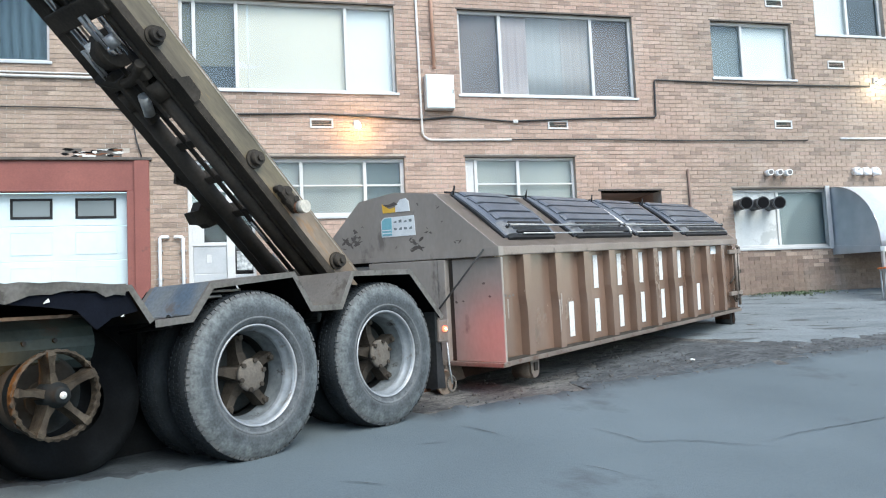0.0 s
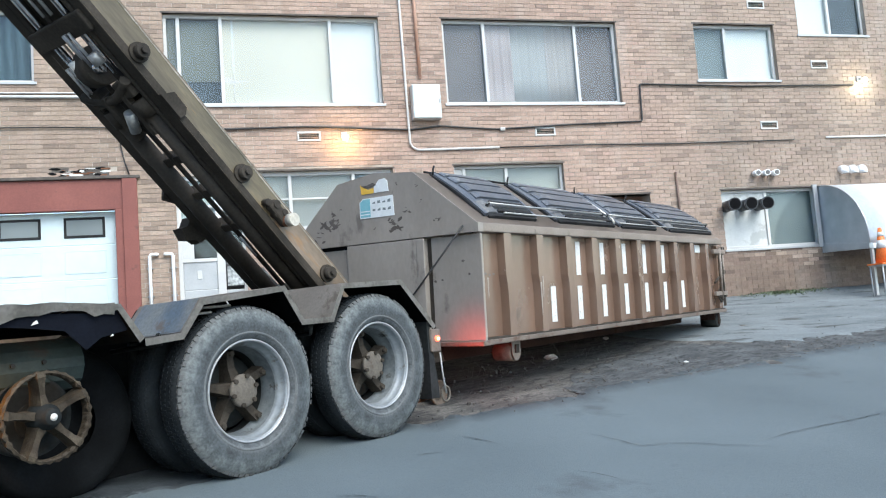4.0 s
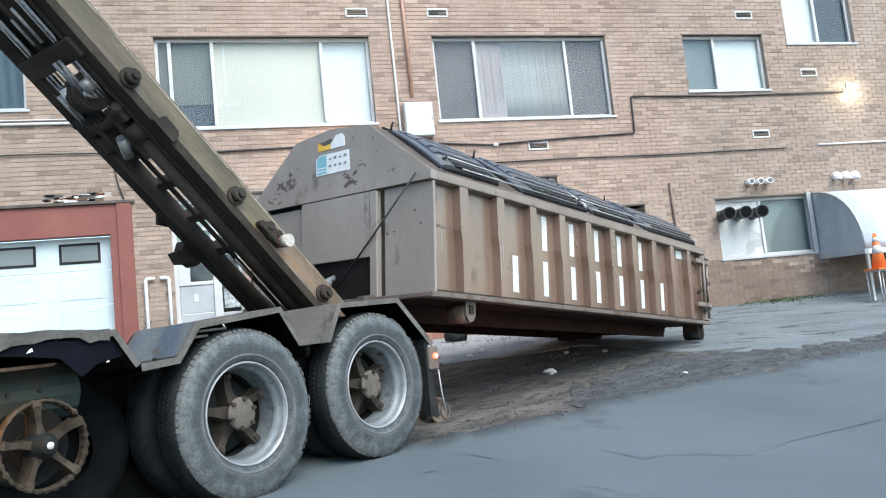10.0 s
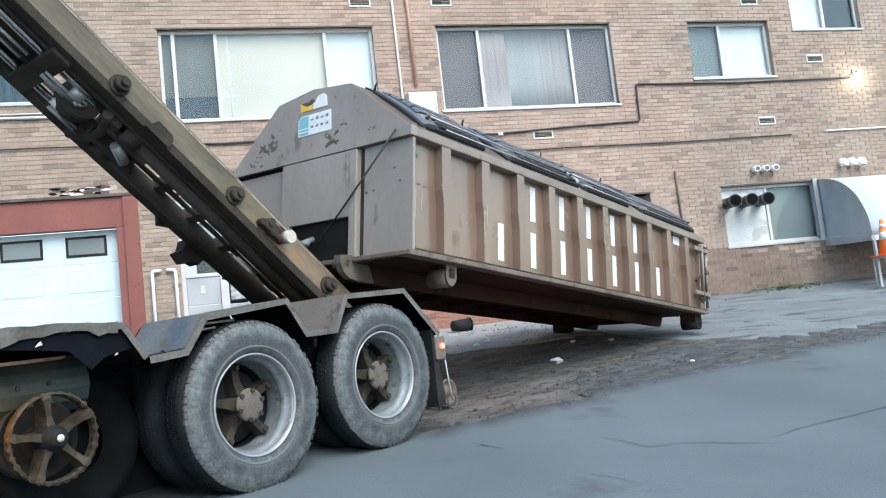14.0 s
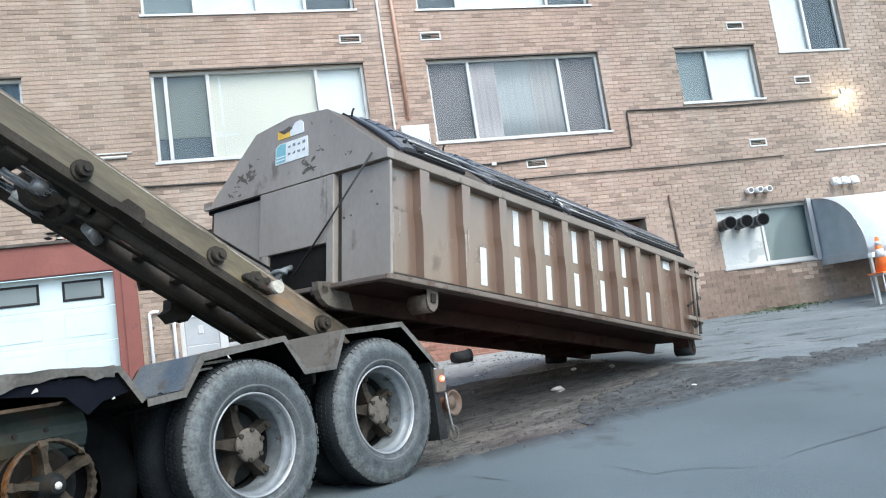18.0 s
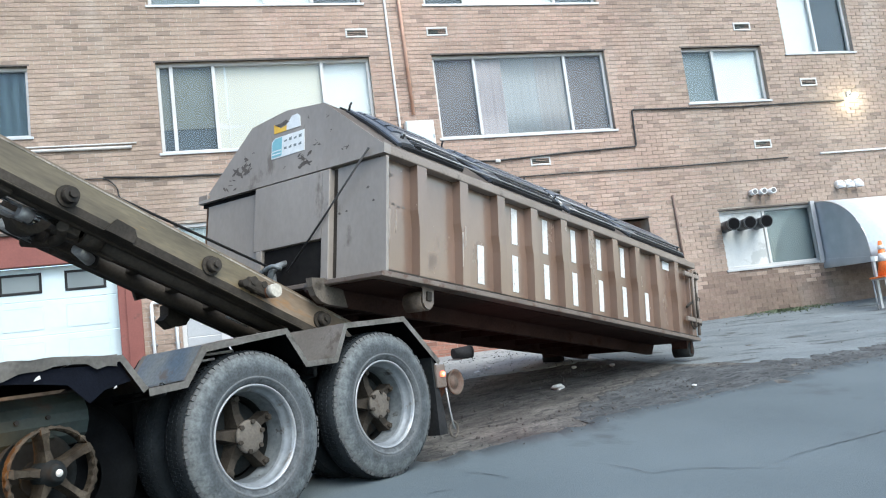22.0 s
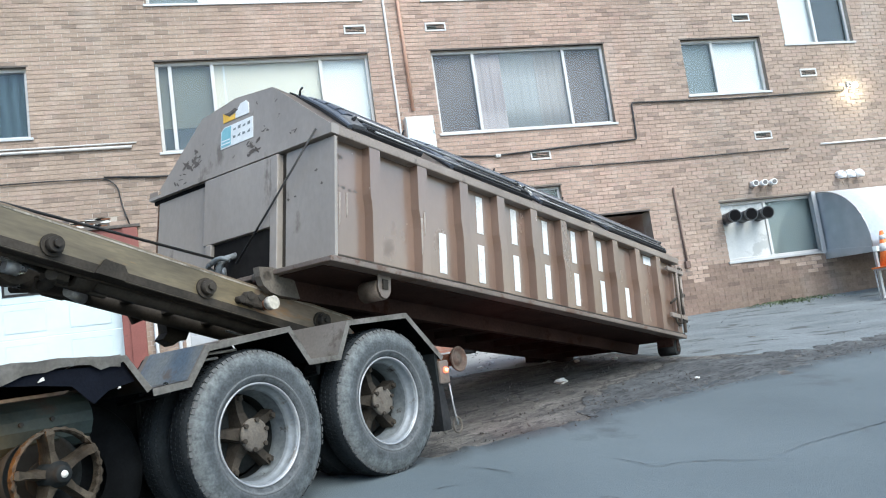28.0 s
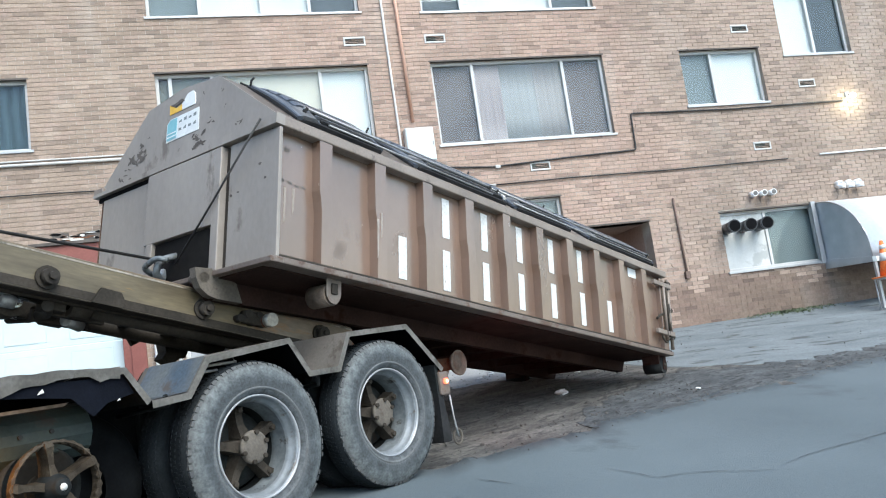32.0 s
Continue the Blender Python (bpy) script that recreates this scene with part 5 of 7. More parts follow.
def build_truck_body():
    f = part("fender", slab(FENDER, 0.0, 0.66), "fender", truck, "dented brown-grey steel fender")
    part("fender_lip", lip(FENDER, 0.0, 0.045), "fender_edge", f, "rubbed pale lip")
    # Black sheet added for the shade under the fender.
    part("liner", slab([(a, b - 0.016) for a, b in FENDER], 0.012, 0.655, 0.004), "truck_shade", f, "black sheet for the fender's shaded underside")
    part("fender_patch", slab([(-0.735, 0.372), (-0.50, 0.392), (-0.352, 0.592)], 0.01, 0.60, 0.004), "fender_blue", f, "patch of worn blue paint")
    g = part("front_fender", slab(FRONT, 0.0, 0.66), "fender", truck, "torn and bent front fender")
    rng = random.Random(6)
    xs = [-2.9 + 0.06 * i for i in range(34)]
    bm = B()
    tops, lows = [], []
    for x in xs:
        z = 0.55 + (x + 2.9) / 1.3 * 0.018 if x < -1.6 else (0.568 + (x + 1.6) / 0.4 * 0.012 if x < -1.2 else 0.580 - (x + 1.2) / 0.315 * 0.014)
        h = 0.035 + 0.065 * min(max((-1.28 - x) / 0.30, 0.0), 1.0) + rng.uniform(-0.012, 0.014) + (0.03 if x > -1.08 else 0)
        y = -0.002 + rng.uniform(-0.008, 0.008)
        tops.append(bm.verts.new((x, y, z + H + rng.uniform(-0.003, 0.008)))); lows.append(bm.verts.new((x, y + 0.01, z - h + H)))
    for i in range(len(xs) - 1):
        bm.faces.new((tops[i], tops[i + 1], lows[i + 1], lows[i]))
    bmesh.ops.solidify(bm, geom=bm.faces[:], thickness=0.006)
    part("fender_lip", bm, "fender_edge", g, "battered ragged lip")
    part("fender_lip", lip([(-0.93, 0.568), (-0.885, 0.568), (-0.74, 0.367)], 0.0, 0.04), "fender_edge", g)
    # Second dark sheet, for the shade under the front fender.
    part("liner", slab([(a, b - 0.016) for a, b in FRONT], 0.012, 0.655, 0.004), "chassis", g)
    fl = part("torn_flap", prism(B(), [(-1.62, 0.47 + H), (-1.47, 0.545 + H), (-1.35, 0.525 + H), (-1.04, 0.52 + H), (-0.90, 0.545 + H), (-0.83, 0.42 + H), (-0.99, 0.385 + H), (-1.08, 0.321 + H), (-1.197, 0.43 + H), (-1.381, 0.452 + H)], 1, 0.028, 0.036), "navy_cloth", g, "torn dark navy liner flap")
    for bs, bz, br in ((-1.36, 0.476, 0.018), (-0.93, 0.392, 0.010)):
        part("bright_scrap", prism(B(), [(bs - br, bz + H - br * 0.5), (bs + br, bz + H), (bs + br * 0.6, bz + H + br), (bs - br * 0.3, bz + H + br * 0.4)], 1, 0.020, 0.027), "pale_wear", fl)
    part("torn_strip", slab([(-1.30, 0.50), (-1.15, 0.545), (-1.0, 0.53)], 0.03, 0.06, 0.006), "rim_edge", g, "bright torn metal strip")
    for xa, za, xb, zb in ((-0.32, 0.533, -0.05, 0.545), (-0.36, 0.496, -0.20, 0.505)):
        part("fender_bar", tube(B(), [(xa, 0.10, za + H), (xb, 0.10, zb + H)], 0.009, 8), "fender_edge", f, "pale bar under the fender")
    for s in (-0.62, 0.60):
        part("fender_bracket", tube(B(), [(s, 0.05, 0.38 + H), (s + 0.06, 0.12, 0.33 + H), (s + 0.06, 0.70, 0.30 + H)], 0.016, 8), "chassis", f)
    # chassis rails, with the truck's own slope
    for y in (0.73, 1.45):
        bm = B()
        prism(bm, [(-4.6, 0.18 + H - 4.6 * SL), (1.95, 0.18 + H + 1.95 * SL), (1.95, 0.44 + H + 1.95 * SL), (-4.6, 0.44 + H - 4.6 * SL)], 1, y, y + 0.10)
        part("frame_rail", bm, "chassis", truck)
    for s in (-3.2, -1.9, -0.6, 0.62, 1.75):
        part("cross_member", box(B(), s - 0.06, s + 0.06, 0.83, 1.45, 0.20 + H + s * SL, 0.40 + H + s * SL), "chassis", truck)
    part("spring_beam", prism(B(), [(-0.1, H - 0.05), (0.55, H + 0.14), (0.75, H + 0.15), (1.35, H + 0.02), (1.35, H + 0.10), (0.7, H + 0.30), (0.5, H + 0.29), (-0.1, H + 0.04)], 1, 0.66, 0.73), "chassis", truck)
    part("bogie_guard", box(B(), -0.45, 1.7, 0.61, 0.66, H - 0.1, H + 0.35), "chassis", truck)
    # box body ahead of the wheels
    bm = prism(B(), [(0.46, 0.10), (0.36, 0.115), (0.28, 0.165), (0.25, 0.235), (0.255, 0.29), (0.285, 0.345), (0.345, 0.395), (0.42, 0.412), (0.70, 0.412), (0.70, 0.10)], 0, -3.4, -0.97)
    for v in bm.verts:
        v.co.z += H + (v.co.x + 1.1) * 0.03
    tank = part("side_tank", bm, "tank", truck, "dark green-grey side tank")
    part("tank_edge", prism(B(), [(-3.4, H + 0.33), (-1.10, H + 0.400), (-1.07, H + 0.418), (-3.4, H + 0.355)], 1, 0.30, 0.346), "fender_edge", tank, "pale ledge along the tank's top")
    for bs, bz in ((-1.205, 0.275), (-1.19, 0.22), (-1.375, 0.265), (-1.52, 0.26)):
        part("bolt", cyl(B(), (bs, 0.236, bz + H), (bs, 0.252, bz + H), 0.013, 6), "chassis", tank)
    # Added black panel that stands in for the shade behind the wheels.
    part("shade_panel", prism(B(), [(-4.4, 0.20), (-1.62, 0.20), (-1.25, 0.03), (-0.3, 0.07), (1.85, 0.16)] + [(a, b + H - 0.02) for a, b in reversed(FENDER[1:-1])] + [(-0.74, H + 0.36), (-0.9, H + 0.52), (-4.4, H + 0.45)], 1, 0.67, 0.70), "truck_shade", truck)
    pt = B()
    pc = (-0.98, 0.46, 0.455)
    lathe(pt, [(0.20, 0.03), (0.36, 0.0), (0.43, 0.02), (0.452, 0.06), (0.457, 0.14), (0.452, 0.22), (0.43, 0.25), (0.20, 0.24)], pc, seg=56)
    part("tyre", pt, "truck_shade", truck, "dark inner tyre of the lifting axle")
    part("axle_housing", cyl(B(), (-1.25, 0.28, H - 0.04), (-1.25, 2.0, H - 0.04), 0.10, 16), "chassis", truck)
    # tail lamp and mud flap
    tl = part("tail_lamp_box", box(B(), 1.885, 2.01, 0.0, 0.12, H + 0.105, H + 0.295, 0.012), "bottom_rail", truck, "tail lamp box at the fender's end")
    part("lens", cyl(B(), (1.955, -0.018, H + 0.215), (1.955, 0.004, H + 0.215), 0.024, 18), "tail_red", tl, "lit red lens")
    part("lens_core", cyl(B(), (1.955, -0.021, H + 0.215), (1.955, -0.017, H + 0.215), 0.010, 12), "tail_core", tl)
    bm = B()
    prism(bm, [(1.865, H + 0.12), (1.92, H + 0.11), (1.965, H - 0.20), (1.965, H - 0.27), (1.86, H - 0.27)], 1, 0.02, 0.60)
    part("mud_flap", bm, "rubber", truck, "black rubber mud flap")
    part("bracket", box(B(), 1.86, 1.90, 0.02, 0.62, H + 0.10, H + 0.36), "chassis", truck)
    part("chain", tube(B(), rounded([(1.985, 0.0, H + 0.10), (1.99, -0.01, H - 0.10), (2.02, -0.01, H - 0.24)], 0.05), 0.008, 6), "bar_steel", truck)
    part("rear_crossbar", box(B(), 1.92, 2.06, 0.62, 1.70, H + 0.12, H + 0.34, 0.01), "chassis", truck)


build_truck_body()
hoop = B()
for k in range(20):
    a0, a1 = 2 * math.pi * k / 20, 2 * math.pi * (k + 1) / 20
    cyl(hoop, (2.05 + 0.055 * math.cos(a0), 0.02, H - 0.245 + 0.062 * math.sin(a0)), (2.05 + 0.055 * math.cos(a1), 0.02, H - 0.245 + 0.062 * math.sin(a1)), 0.010, 6)
part("hanging_ring", hoop, "hub", truck, "worn steel ring hanging behind the flap")


def spoke_hub():
    """The bare spoke wheel of the lifting axle, without rim or tyre."""
    c = Vector((-1.262, 0.10, H - 0.015))
    d = part("drum", lathe(B(), [(0.001, 0.20), (0.20, 0.20), (0.215, 0.17), (0.215, 0.30)], c, seg=40), "chassis", truck, "bare brake drum with cast spokes")
    rim = B()
    n = 60
    rng = random.Random(3)
    rings = []
    for i in range(n):
        a = 2 * math.pi * i / n
        j = 0.009 * (i % 2) + rng.uniform(-0.003, 0.003)
        ring = []
        for r, y in ((0.226 - j, 0.012), (0.230, 0.0), (0.239 + j, 0.006), (0.238, 0.06), (0.222, 0.065)):
            ring.append(rim.verts.new(c + Vector((r * math.cos(a), y, r * math.sin(a)))))
        rings.append(ring)
    for i in range(n):
        for k in range(5):
            rim.faces.new((rings[i][k], rings[(i + 1) % n][k], rings[(i + 1) % n][(k + 1) % 5], rings[i][(k + 1) % 5]))
    part("toothed_ring", rim, "cast", d, "worn toothed cast ring")
    for k in range(5):
        a = 2 * math.pi * (k + 0.39) / 5
        u, v = Vector((math.cos(a), 0, math.sin(a))), Vector((-math.sin(a), 0, math.cos(a)))
        sp = B()
        rr = []
        for r, hw, ya, yb in ((0.05, 0.034, 0.01, 0.13), (0.12, 0.021, 0.015, 0.12), (0.18, 0.024, 0.0, 0.10), (0.214, 0.034, -0.014, 0.08), (0.238, 0.026, -0.010, 0.06)):
            o = c + u * r
            rr.append([sp.verts.new(o + v * e * hw * (0.7 if y == ya else 1.0) + Vector((0, y, 0))) for e, y in ((-1, ya), (1, ya), (1, yb), (-1, yb))])
        for p, q in zip(rr, rr[1:]):
            for i in range(4):
                sp.faces.new((p[i], p[(i + 1) % 4], q[(i + 1) % 4], q[i]))
        sp.faces.new(rr[0]); sp.faces.new(rr[-1])
        part("spoke", sp, "cast", d)
    part("hub", lathe(B(), [(0.001, -0.055), (0.040, -0.055), (0.047, -0.045), (0.050, -0.01), (0.068, 0.0), (0.074, 0.12)], c, seg=28), "chassis", d)
    part("hub_cap", lathe(B(), [(0.001, -0.066), (0.015, -0.065), (0.020, -0.055)], c, seg=20), "pale_wear", d, "bright round hub cap")


spoke_hub()

# the brake lamp under the tail, which reddens the container's foot
lens = part("brake_lamp", box(B(), 2.009, 2.016, 0.025, 0.095, H + 0.12, H + 0.20, 0.002), "tail_red", truck, "lit red brake lamp")
red = bpy.data.lights.new("brake_light", "SPOT")
red.energy, red.color, red.spot_size, red.spot_blend, red.shadow_soft_size = 7, (1.0, 0.06, 0.03), radians(104), 1.0, 0.05
red_ob = new("brake_light", red)
red_ob.matrix_world = look(TRUCK @ Vector((2.10, 0.02, 0.07)), TRUCK @ Vector((3.2, -0.02, 0.08)))

# amber marker lamp on the side tank
part("marker_lamp", cyl(B(), (-1.72, 0.29, H + 0.12), (-1.72, 0.318, H + 0.12), 0.035, 16), "bulb_amber", truck, "lit amber marker lamp")
amber = bpy.data.lights.new("marker_light", "POINT")
amber.energy, amber.color, amber.shadow_soft_size = 2.2, (1.0, 0.42, 0.06), 0.03
new("marker_light", amber).location = TRUCK @ Vector((-1.66, 0.10, 0.13))

# ---------------------------------------------------------------- the tilting hoist
PIVOT = TRUCK @ Vector((1.561, 0, 0.516))


def hoist_pose(deg):
    return Matrix.Translation(PIVOT) @ pose(0, 0, 0, 0, deg, PSI)


hoist = empty("tilt_hoist", hoist_pose(44.0), "tilting steel hoist with twin beams and hydraulic cylinders", "hoist")
NEAR, FAR, TOP, LOW = 0.75, 1.55, 0.275, 0.025
FRONT_END = -5.6


def build_hoist():
    # The far beam gets the dark steel: its shade is in the colour.
    for y, s, t in ((NEAR, 1, TOP), (FAR, -1, 0.175)):
        o = [(y, LOW), (y + 0.10 * s, LOW), (y + 0.10 * s, LOW + 0.03), (y + 0.03 * s, LOW + 0.035), (y + 0.03 * s, t - 0.03), (y + 0.10 * s, t - 0.025), (y + 0.10 * s, t), (y, t)]
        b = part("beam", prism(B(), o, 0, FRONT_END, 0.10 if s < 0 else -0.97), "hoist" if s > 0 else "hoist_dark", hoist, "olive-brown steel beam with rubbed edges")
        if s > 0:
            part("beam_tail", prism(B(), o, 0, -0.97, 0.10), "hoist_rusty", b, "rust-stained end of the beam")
        # Pale strip: wear, plus the edge's highlight put into its colour.
        part("bright_edge", box(B(), FRONT_END, 0.09, min(y, y - 0.003 * s), max(y, y - 0.003 * s), t - 0.014, t - 0.002), "worn_highlight", b, "bright rubbed edge, part painted highlight")
        # Dark strip painted for the shade along the beam's foot.
        part("shade_band", box(B(), FRONT_END, -0.02, min(y, y - 0.002 * s), max(y, y - 0.002 * s), LOW + 0.001, LOW + 0.060), "hoist_dark", b, "dark band along the beam's foot, shade put in its colour")
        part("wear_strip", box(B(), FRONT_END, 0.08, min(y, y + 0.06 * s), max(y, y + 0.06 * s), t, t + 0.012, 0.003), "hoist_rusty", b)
        # Dark strip for grease and for the shade below the beam.
        part("dark_underside", box(B(), FRONT_END, 0.09, min(y, y + 0.1 * s), max(y, y + 0.1 * s), LOW - 0.006, LOW - 0.001), "hoist_dark", b, "black greasy underside, shade put in its colour")
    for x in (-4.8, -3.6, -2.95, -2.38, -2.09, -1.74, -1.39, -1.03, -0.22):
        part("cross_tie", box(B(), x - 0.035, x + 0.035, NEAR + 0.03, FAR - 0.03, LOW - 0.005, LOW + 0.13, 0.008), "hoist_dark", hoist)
    # notch in the near beam
    nt = part("pocket", prism(B(), [(-2.27, 0.018), (-2.215, 0.125), (-2.075, 0.120), (-2.045, 0.075), (-2.055, 0.018)], 1, NEAR - 0.030, NEAR + 0.02), "hoist_dark", hoist, "dark wedge welded on the beam")
    # Some of these rods are added in place of lit edges and bright slits.
    for a, b, y, r in ((-3.35, -3.07, 1.03, 0.012), (-3.29, -3.08, 1.12, 0.010), (-2.92, -2.65, 1.09, 0.017), (-2.92, -2.62, 1.03, 0.012), (-2.71, -2.41, 1.345, 0.013), (-2.71, -2.43, 1.30, 0.010), (-0.60, -0.32, 1.12, 0.008), (-0.96, -0.74, 1.07, 0.008)):
        part("slide_rod", cyl(B(), (a, y, -0.03), (b, y, -0.03), r, 10), "bar_steel", hoist, "bright rod, some for lit edges and slits")
    part("polished_rod", cyl(B(), (-2.74, 1.215, -0.04), (-2.61, 1.215, -0.04), 0.032, 16), "pale_wear", hoist, "short bright polished rod")
    part("collar", cyl(B(), (-2.73, 0.985, -0.02), (-2.64, 0.985, -0.02), 0.045, 16), "bar_steel", hoist)
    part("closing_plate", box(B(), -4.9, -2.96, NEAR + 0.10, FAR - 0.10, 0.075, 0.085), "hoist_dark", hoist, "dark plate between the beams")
    arch = [(-2.47 + 0.10 * math.sin(math.pi * k / 8), 0.89 + 0.55 * k / 8, -0.02) for k in range(9)]
    yk = part("yoke", tube(B(), arch, 0.040, 8), "hoist_dark", hoist, "dark curved yoke")
    part("yoke_roller", cyl(B(), (-2.25, 1.08, -0.045), (-2.10, 1.17, -0.045), 0.042, 16), "bar_steel", yk, "pale roller in the yoke")
    part("yoke_arm", box(B(), -2.42, -2.02, 1.20, 1.25, -0.06, 0.06, 0.01), "hoist_dark", yk)
    part("yoke_arm", box(B(), -2.42, -2.02, 0.99, 1.04, -0.05, 0.06, 0.01), "hoist_dark", yk)
    for y in (0.97, 1.33):
        cy = part("cylinder", cyl(B(), (-2.2, y, 0.03), (0.05, y, 0.02), 0.065, 20), "cylinder", hoist, "long hydraulic cylinder")
        part("rod", cyl(B(), (-4.6, y, 0.04), (-2.2, y, 0.03), 0.035, 16), "rod", cy, "bright polished rod")
        part("gland", cyl(B(), (-2.30, y, 0.03), (-2.16, y, 0.03), 0.08, 20), "hoist_dark", cy)
        part("clevis", box(B(), -2.48, -2.34, y - 0.07, y + 0.07, -0.04, 0.10, 0.01), "hoist_dark", cy)
    for i, y in enumerate((0.885, 1.15, 1.41)):
        part("hydraulic_line", tube(B(), [(-5.4, y, 0.05), (-3.0, y + 0.02 * (i % 2), 0.02), (-1.2, y, 0.035), (-0.1, y, 0.03)], 0.020, 8), "cylinder" if i % 2 else "hoist_dark", hoist)
    part("sheave", cyl(B(), (-2.62, 1.08, 0.06), (-2.62, 1.22, 0.06), 0.15, 28), "hoist_dark", hoist)
    part("sheave_pin", cyl(B(), (-2.62, 1.0, 0.0), (-2.62, 1.3, 0.0), 0.045, 16), "rod", hoist)
    part("trunnion", box(B(), -3.02, -2.86, NEAR + 0.06, FAR - 0.06, -0.015, 0.06, 0.015), "hoist_dark", hoist)
    # outer guide rollers on studs
    for x, z in ((-2.57, 0.115), (-1.42, 0.143), (-0.28, 0.165), (-4.1, 0.115)):
        r = part("roller", cyl(B(), (x, NEAR - 0.075, z), (x, NEAR - 0.005, z), 0.052, 18), "cylinder", hoist, "dark guide roller on a stud")
        part("boss", cyl(B(), (x, NEAR - 0.02, z), (x, NEAR + 0.001, z), 0.075, 18), "hoist_dark", r)
        part("nut", cyl(B(), (x, NEAR - 0.10, z), (x, NEAR - 0.072, z), 0.027, 6), "cylinder", r)
    r = part("roller", cyl(B(), (-0.90, NEAR - 0.16, 0.145), (-0.90, NEAR - 0.095, 0.145), 0.052, 24), "cream_roller", hoist, "pale worn roller")
    part("roller_core", cyl(B(), (-0.90, NEAR - 0.095, 0.145), (-0.90, NEAR - 0.05, 0.145), 0.046, 18), "rust", r)
    for k, (bx, bz, br) in enumerate(((-1.12, 0.13, 0.03), (-1.06, 0.17, 0.036), (-1.0, 0.135, 0.04), (-0.96, 0.18, 0.028))):
        part("stud", cyl(B(), (bx, NEAR - 0.06 - 0.02 * (k % 2), bz), (bx, NEAR + 0.002, bz), br, 7), "cylinder", r)
    part("roller_bracket", box(B(), -1.10, -0.87, NEAR - 0.07, NEAR - 0.002, 0.10, 0.20, 0.02), "hoist_dark", r)
    for y in (NEAR + 0.03, FAR - 0.03):
        part("tail_beam", prism(B(), [(0.08, LOW), (0.30, -0.06), (1.38, 0.0), (1.44, 0.10), (1.38, 0.17), (0.08, TOP - 0.01 if y < 1 else 0.165)], 1, y - 0.028, y + 0.028), "rust", hoist, "rusty tail of the hoist beam")
        part("pivot_ear", prism(B(), [(-0.25, LOW), (0.25, LOW), (0.10, -0.17), (-0.10, -0.17)], 1, y + 0.03, y + 0.06), "hoist_dark", hoist)
    er = part("end_roller", cyl(B(), (1.33, NEAR - 0.16, 0.145), (1.33, FAR + 0.16, 0.145), 0.060, 24), "rust", hoist, "rusty end roller with dished flanges")
    for y, s in ((NEAR - 0.16, -1), (FAR + 0.16, 1)):
        rim = [(0.060, 0.0), (0.105, 0.010 * s), (0.122, 0.045 * s), (0.116, 0.052 * s), (0.100, 0.050 * s), (0.088, 0.020 * s), (0.052, 0.014 * s), (0.050, 0.034 * s), (0.001, 0.034 * s)]
        part("flange", lathe(B(), rim, (1.33, y, 0.145), seg=32), "rusty_hub", er, "dished worn flange")
    # side valve hanging below the far beam
    v = part("valve_block", prism(B(), [(-1.20, -0.09), (-1.17, -0.03), (-1.20, 0.05), (-0.96, 0.05), (-0.99, -0.05), (-1.04, -0.06), (-1.10, -0.12)], 1, FAR + 0.0, FAR + 0.12), "hoist_dark", hoist)
    part("torn_edge", prism(B(), [(-1.52, 0.03), (-1.47, -0.03), (-1.42, 0.005), (-1.38, 0.03)], 1, FAR + 0.0, FAR + 0.03), "hoist_dark", v)


build_hoist()

# ---------------------------------------------------------------- the container
container = empty("roll_off_container", TRUCK @ pose(2.8, 0, -0.142, 0, -3.5, 0), "brown steel roll-off container with black lids", "container")
CL, CW, CH = 6.40, 2.30, 1.05
RIBS = [0.445 + 0.593 * i for i in range(10)]
ROOF = [(-0.055, CH), (0.655, 1.595), (1.15, 1.648), (1.63, 1.592), (2.345, 0.985)]


